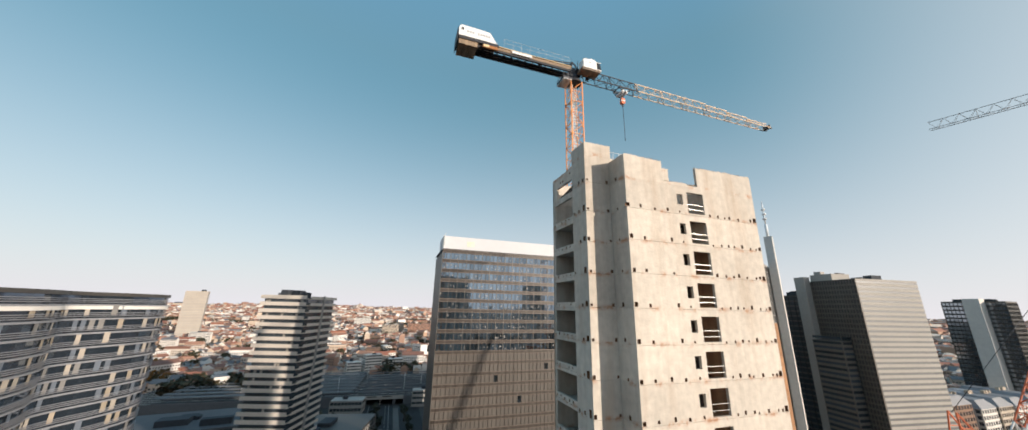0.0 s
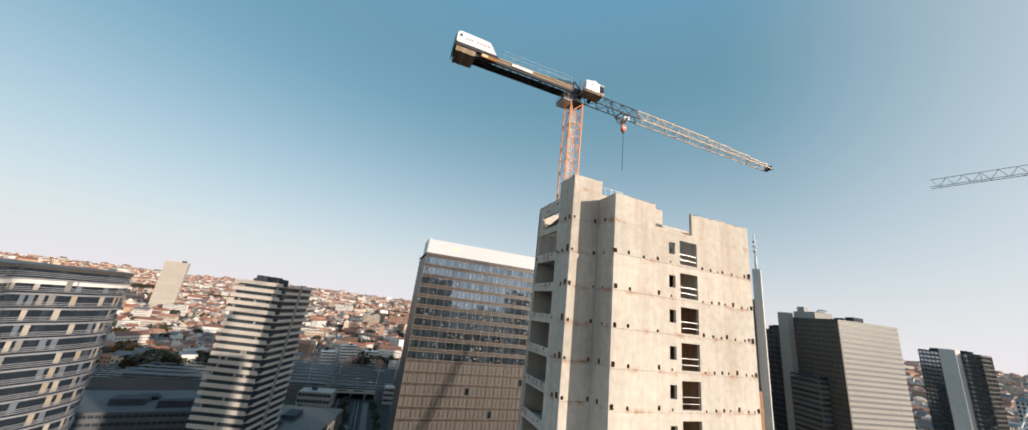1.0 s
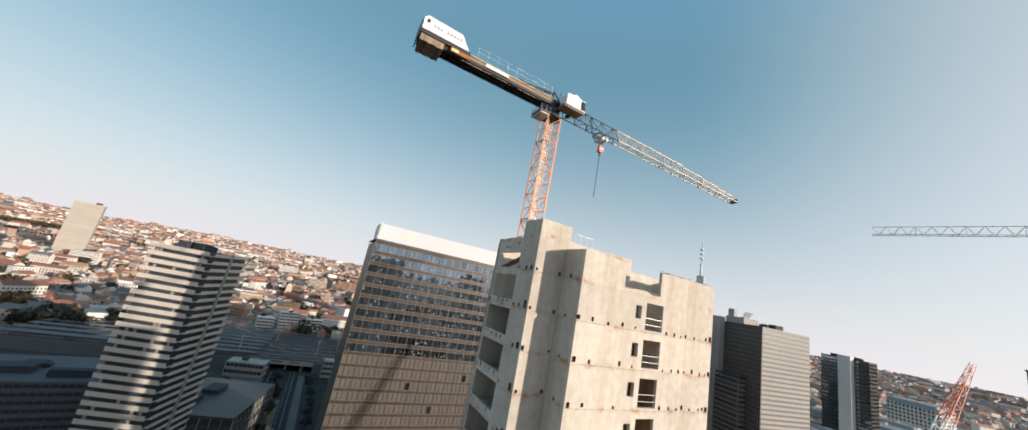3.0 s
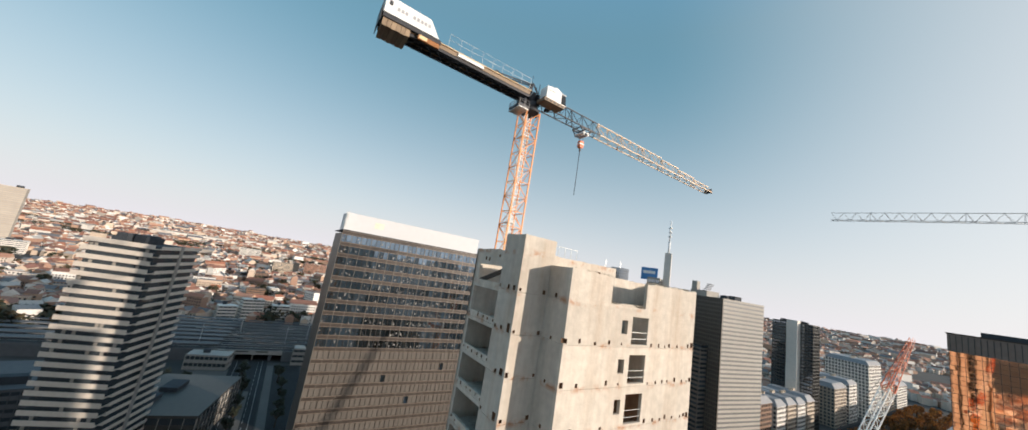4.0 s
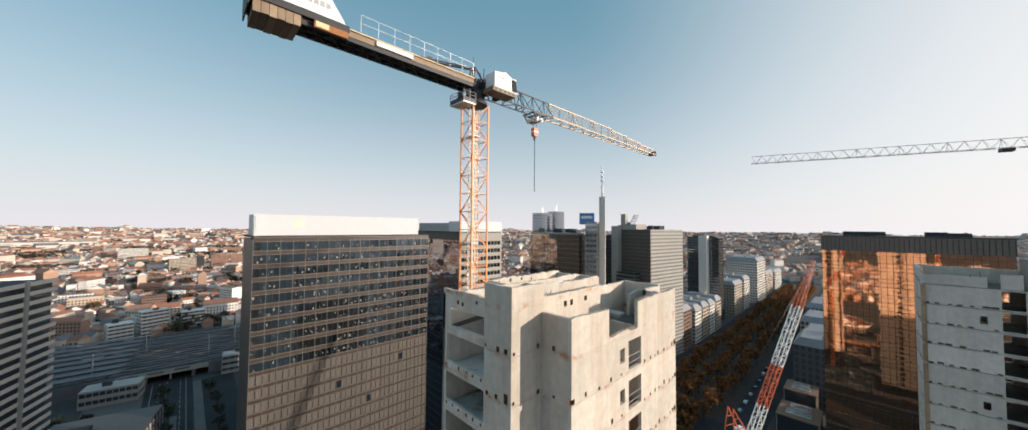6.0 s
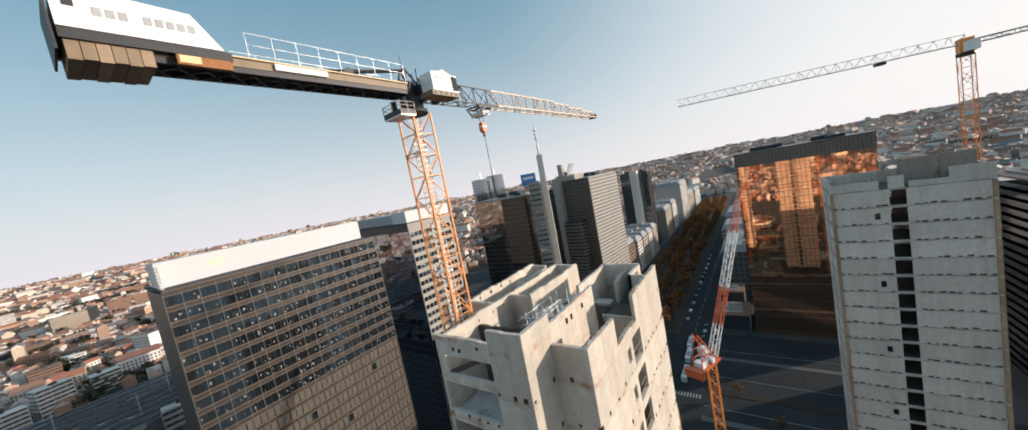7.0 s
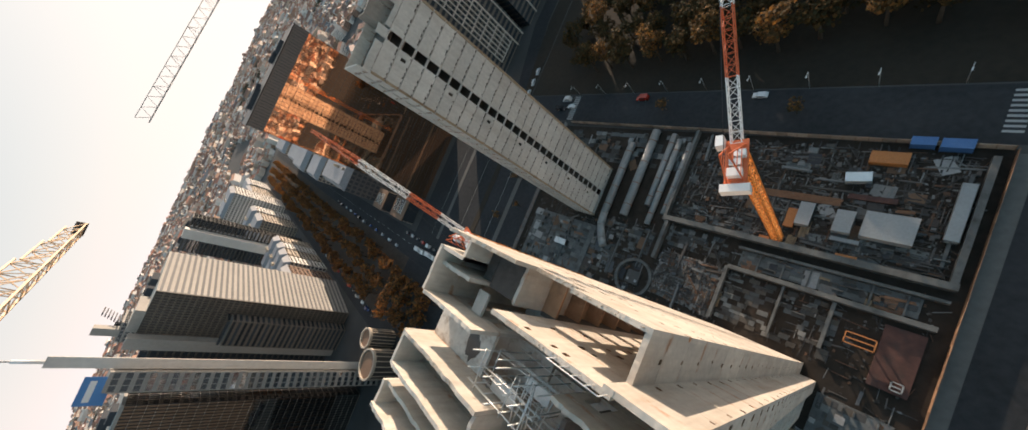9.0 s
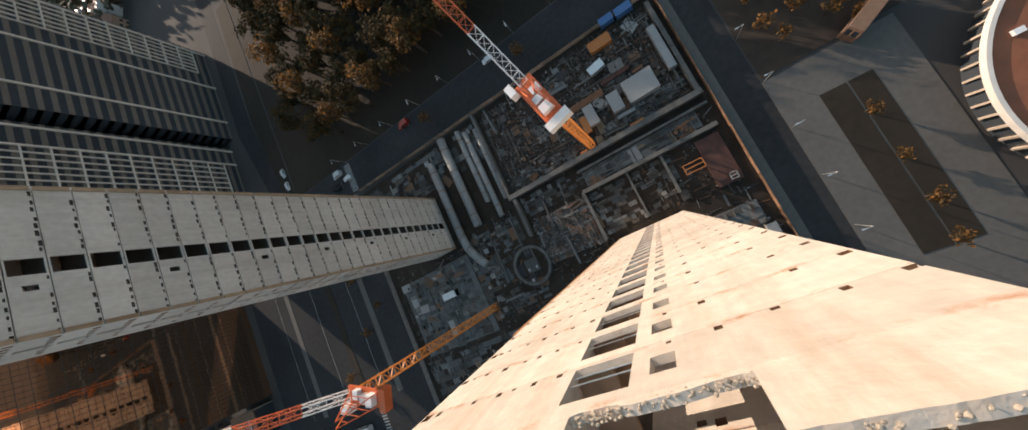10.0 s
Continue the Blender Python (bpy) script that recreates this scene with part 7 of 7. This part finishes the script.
def stack(x, y, a, n, l, label, material):
    s = thing("material_stack", label, "stack", pose(x, y, 0.1, 0, 0, a), "stacked materials")
    for i in range(n):
        m = (i % 5) * 0.42 + rng.uniform(-0.05, 0.05)
        z = (i // 5) * 0.2
        part("beam", boxes((rng.uniform(-0.4, 0.1), m, z, l + rng.uniform(-0.5, 0.3), m + 0.32, z + 0.17)), material, s)


for k in range(48):
    x, y = rng.choice(((rng.uniform(-15, 44), rng.uniform(-58, -31)), (rng.uniform(24, 43), rng.uniform(-16, -2)), (rng.uniform(74, 105), rng.uniform(-17, 30)), (rng.uniform(-17, -4), rng.uniform(2, 37)), (rng.uniform(-14, 21), rng.uniform(-23.8, -19.5))))
    stack(x, y, rng.choice((0, 90, 4, 87)), rng.randint(4, 12), rng.uniform(2.0, 5.5), rng.choice(("stack of weathered timber beams", "bundle of rusty steel beams", "stack of grey concrete planks")), rng.choice((TIMBER, RUST, DIRTY_SLAB)))
stack(4, -44.6, 0, 10, 18, "long rusty steel sheet piles on the ground", RUST)

# rubble and small debris
bm_lists = ([], [])
for k in range(6500):
    zone = rng.random()
    if zone < 0.4:
        x, y = rng.uniform(-17, 45), rng.uniform(-60, -29)
    elif zone < 0.6:
        x, y = rng.uniform(24, 43), rng.uniform(-17, -2)
    elif zone < 0.8:
        x, y = rng.uniform(48, 108), rng.uniform(-24, 34)
    else:
        x, y = rng.uniform(-18, 44), rng.uniform(-24, 36)
    if -4 < x < 21 and -1.5 < y < 18:
        continue
    s = rng.uniform(0.12, 0.5) * (2.2 if rng.random() < 0.06 else 1)
    m = pose(x, y, 0.02 + (0.5 if 24 < x < 43 and -17 < y < -1.5 else 0), 0, 0, rng.uniform(0, 180) if rng.random() < 0.25 else rng.choice((0, 90)) + rng.gauss(0, 3))
    v, f = bm_lists
    o = len(v)
    a, b, c = s * rng.uniform(0.5, 1.4), s * rng.uniform(0.4, 1.0), s * rng.uniform(0.2, 0.7)
    if rng.random() < 0.4:
        a, b = a * 5.0, b * 0.45
    v += [m @ Vector(e) for e in ((-a, -b, 0), (a, -b, 0), (a * 0.9, b, 0), (-a, b * 0.9, 0), (-a * 0.8, -b * 0.9, c), (a * 0.8, -b, c * 0.8), (a * 0.7, b * 0.8, c), (-a * 0.9, b * 0.7, c * 0.9))]
    f += [tuple(o + i for i in q) for q in ((4, 5, 6, 7), (0, 1, 5, 4), (1, 2, 6, 5), (2, 3, 7, 6), (3, 0, 4, 7))]
me = bpy.data.meshes.new("rubble")
me.from_pydata(bm_lists[0], [], bm_lists[1])
me.materials.append(mat("mixed debris", (0.2, 0.2, 0.2), 0.85, 0.0, 0.2, 2.0, island=True, palette=((0.06, 0.053, 0.046), (0.04, 0.033, 0.028), (0.1, 0.09, 0.082), (0.03, 0.027, 0.024), (0.09, 0.045, 0.025), (0.05, 0.047, 0.046), (0.15, 0.15, 0.145))))
tagged(new("rubble", me), "scattered rubble planks and debris on the site", "rubble", kind="stuff")


# low walls between the old basement rooms
for k, (x0, y0, x1, y1, h) in enumerate([(-13 + i * 5.8, -24.2, -12.6 + i * 5.8, -18.6, 0.9) for i in range(6)] + [(25 + i * 4.6, -16.8, 25.3 + i * 4.6, -9.5, 0.7) for i in range(4)] + [(24, -9.4, 43, -9.0, 0.8), (50, -22, 50.5, -8, 0.9), (60, -22, 60.4, -2, 0.8),
                                         (74, -12, 104, -11.5, 0.7), (84, -18, 84.4, 10, 0.7), (94, -18, 94.4, 10, 0.7), (-16, -55, -15.4, -32, 0.8), (0, -39, 20, -38.5, 0.6)]):
    single("low_wall", boxes((x0, y0, 0, x1, y1, h)), DIRTY_SLAB, "low stained concrete wall between old basement rooms", "wall", "low walls of the old basement")

# floor plates, kerbs and duct runs of the stripped basement
BASEMENT = mat("stained basement plates", (0.1, 0.1, 0.1), 0.85, 0.0, 0.35, 0.8, island=True, palette=((0.08, 0.084, 0.082), (0.06, 0.063, 0.063), (0.1, 0.103, 0.1), (0.045, 0.042, 0.038), (0.14, 0.14, 0.132), (0.07, 0.06, 0.05), (0.052, 0.05, 0.048)), bump=0.4, bump_scale=3.0)
verts, faces = [], []


def plate(x0, y0, x1, y1, z0, z1):
    o = len(verts)
    verts.extend([(x0, y0, z0), (x1, y0, z0), (x1, y1, z0), (x0, y1, z0), (x0, y0, z1), (x1, y0, z1), (x1, y1, z1), (x0, y1, z1)])
    faces.extend([(o + 4, o + 5, o + 6, o + 7), (o, o + 1, o + 5, o + 4), (o + 1, o + 2, o + 6, o + 5), (o + 2, o + 3, o + 7, o + 6), (o + 3, o, o + 4, o + 7)])


br = random.Random(51)
for x0, y0, x1, y1, z, w, l in ((24.4, -16.6, 42.8, -2, 0.5, 1.5, 1.1), (-14.6, -23.8, 20.6, -19.4, 0.4, 2.2, 1.1), (-3.6, -16.6, 22, -2, 0.3, 1.9, 1.3), (-16.8, -35, 44, -29.2, 0.02, 2.6, 1.0), (48, -22, 73, 8, 0.02, 2.1, 1.4),
                                (74.4, -17, 105, 11, 0.35, 2.2, 1.5), (-16.6, 5.4, -4.4, 37, 0.4, 1.6, 1.5), (24, -27, 44, -19, 0.02, 1.8, 1.2), (24, 14, 108, 38, 0.02, 3.0, 2.0), (48, -60, 108, -46, 0.02, 2.8, 1.8)):
    y = y0
    while y < y1 - 0.5:
        d = min(l * br.uniform(0.7, 1.3), y1 - y)
        x = x0
        while x < x1 - 0.5:
            e = min(w * br.uniform(0.6, 1.5), x1 - x)
            if br.random() > 0.42 and math.hypot(x + e / 2 - 49.7, y + d / 2 + 4) > 9 and not (9 < x < 20 and -36 < y < -25):
                top = z + br.uniform(0.05, 0.16)
                plate(x + 0.04, y + 0.04, x + e - 0.04, y + d - 0.04, z - 0.02, top)
                if br.random() < 0.16:
                    plate(x + 0.1, y + 0.1, x + e - 0.1, y + 0.32, top - 0.01, top + br.uniform(0.5, 1.3))
                if br.random() < 0.16:
                    plate(x + 0.1, y + 0.36, x + 0.34, y + d - 0.1, top - 0.01, top + br.uniform(0.5, 1.3))
            x += e
        y += d
me = bpy.data.meshes.new("floor_plates")
me.from_pydata(verts, [], faces)
me.materials.append(BASEMENT)
tagged(new("floor_plates", me), "grey stained floor plates and stub walls of the basement", "slabs", kind="stuff")

# loose boards, plates and crates
PLATES = mat("mixed site boards", (0.1, 0.1, 0.1), 0.8, 0.0, 0.25, 1.5, palette=((0.09, 0.085, 0.08), (0.05, 0.04, 0.035), (0.15, 0.14, 0.13), (0.11, 0.06, 0.035), (0.03, 0.03, 0.033), (0.13, 0.07, 0.04), (0.07, 0.075, 0.08), (0.26, 0.25, 0.24)))
zones = ((-16, 44, -58, -31, 0.02), (24, 43, -16.5, -2, 0.5), (-14, 21, -24, -19.3, 0.4), (48, 74, -23, 8, 0.02), (74, 105, -17, 11, 0.35), (-17, -4, 2, 37, 0.4), (48, 108, -60, -46, 0.02), (22, 110, 14, 38, 0.02))
plate_meshes = [finish("site_board", boxes((-w / 2, -l / 2, 0, w / 2, l / 2, h)), PLATES) for w, l, h in ((1.2, 2.5, 0.1), (0.6, 3.4, 0.14), (1.8, 1.8, 0.2), (0.9, 1.3, 0.6), (2.4, 3.2, 0.12), (0.4, 4.6, 0.2), (1.1, 1.1, 0.9), (3.0, 4.4, 0.16))]
for k in range(210):
    x0, x1, y0, y1, z = zones[rng.choice((0, 0, 0, 1, 1, 2, 3, 3, 4, 5, 6, 7))]
    x, y = rng.uniform(x0, x1), rng.uniform(y0, y1)
    if -3.5 < x < 20.5 and -1.2 < y < 18 or 9 < x < 19 and -35 < y < -25:
        continue
    ob = new("site_board", rng.choice(plate_meshes))
    ob.matrix_basis = pose(x, y, z, 0, 0, rng.choice((0, 90, 0, 90, 4, 86, 30)) + rng.uniform(-3, 3))
    tagged(ob, "loose weathered board or plate lying in the dig", "board", "boards and plates in the dig")


# ---- vehicles ----
def car(x, y, a, paint, van=False):
    c = thing("van" if van else "car", "white parked delivery van by the kerb" if van else "parked hatchback car on the street", "vehicle", pose(x, y, 0.03, 0, 0, a), "parked vehicles")
    L, W, H = (5.4, 2.0, 2.4) if van else (4.3, 1.75, 1.45)
    bm = bmesh.new()
    side = [(0, 0.3), (L, 0.3), (L, 0.85), (L * 0.78, 0.95), (L * 0.64, H), (L * (0.02 if van else 0.18), H), (0, 0.95)]
    q, r = [bm.verts.new((u, 0, v)) for u, v in side], [bm.verts.new((u, W, v)) for u, v in side]
    bm.faces.new(q)
    bm.faces.new(r[::-1])
    for i in range(7):
        bm.faces.new((q[i], r[i], r[(i + 1) % 7], q[(i + 1) % 7]))
    bmesh.ops.recalc_face_normals(bm, faces=bm.faces)
    part("body", bm, paint, c)
    part("window", boxes((L * 0.25, -0.01, H * 0.66, L * 0.66, W + 0.01, H * 0.93)), GLASS_DARK, c)
    for u in (L * 0.19, L * 0.8):
        for v in (-0.02, W - 0.2):
            bm = bmesh.new()
            tube(bm, (u, v, 0.3), (u, v + 0.22, 0.3), 0.31, 12)
            wheel = part("wheel", bm, DARK_STEEL, c)
            bm = bmesh.new()
            tube(bm, (u, v - 0.012, 0.3), (u, v + 0.232, 0.3), 0.19, 10)
            part("rim", bm, STEEL_LIGHT, wheel, "bright metal rim")
    for u in (0.0, L - 0.02):
        for v in (0.12, W - 0.42):
            part("headlight" if u else "tail_light", boxes((u - 0.01, v, 0.62, u + 0.03, v + 0.3, 0.78)), WHITE_PANEL if u else CAR_PAINTS[3], c)


cr = random.Random(31)
for x, y, a in [(30 + i * 42, -77.2, 1) for i in range(3)] + [(110, -73, 0), (121, -70, 180)] + [(-24.5, 52 + i * 9.5, 90) for i in range(3)] + [(172 + i * 8, 26, 0) for i in range(6)] + [(215 + i * 11, 90, 180) for i in range(14)] + [(220 + i * 14, 38, 0) for i in range(12)] + [(150, -76 - i * 7, 95) for i in range(4)] + [(-20 + i * 6, 66, 0) for i in range(6)]:
    car(x, y, a, cr.choice(CAR_PAINTS), cr.random() < 0.15)
for i, (x, y) in enumerate(((168, 30), (182, 31), (150, 29))):
    b = thing("bus", "long white city bus at the kerb", "bus", pose(x, y, 0.03, 0, 0, 0), "buses")
    part("body", boxes((0, 0, 0.35, 12, 2.5, 3.1)), CAR_PAINTS[0], b)
    part("window_strip", boxes((0.3, -0.02, 1.3, 11.7, 2.52, 2.5)), GLASS_DARK, b)
    for u in (2.2, 9.4):
        for v in (-0.03, 2.27):
            bm = bmesh.new()
            tube(bm, (u, v, 0.48), (u, v + 0.26, 0.48), 0.48, 14)
            part("wheel", bm, DARK_STEEL, b)
    part("roof_unit", boxes((3, 0.5, 3.1, 7, 2.0, 3.4)), WHITE_DIRTY, b)


def street_lamp(x, y, a):
    l = thing("street_lamp", "tall grey street lamp with single arm", "lamp", pose(x, y, 0.1, 0, 0, a), "street lamps")
    bm = bmesh.new()
    tube(bm, (0, 0, 0), (0, 0, 8), 0.09, 6, 0.06)
    part("pole", bm, STEEL_LIGHT, l)
    part("arm", boxes((0, -0.04, 7.9, 1.6, 0.04, 8.0)), STEEL_LIGHT, l)
    head = part("head", boxes((1.2, -0.15, 7.82, 2.0, 0.15, 7.92)), STEEL_LIGHT, l)
    part("lens", boxes((1.3, -0.12, 7.78, 1.95, 0.12, 7.818)), WHITE_PANEL, head, "pale lamp lens")


for i in range(8):
    street_lamp(-32.2, -50 + i * 14, 0)
for i in range(9):
    street_lamp(-10 + i * 15, -79.0, 90)
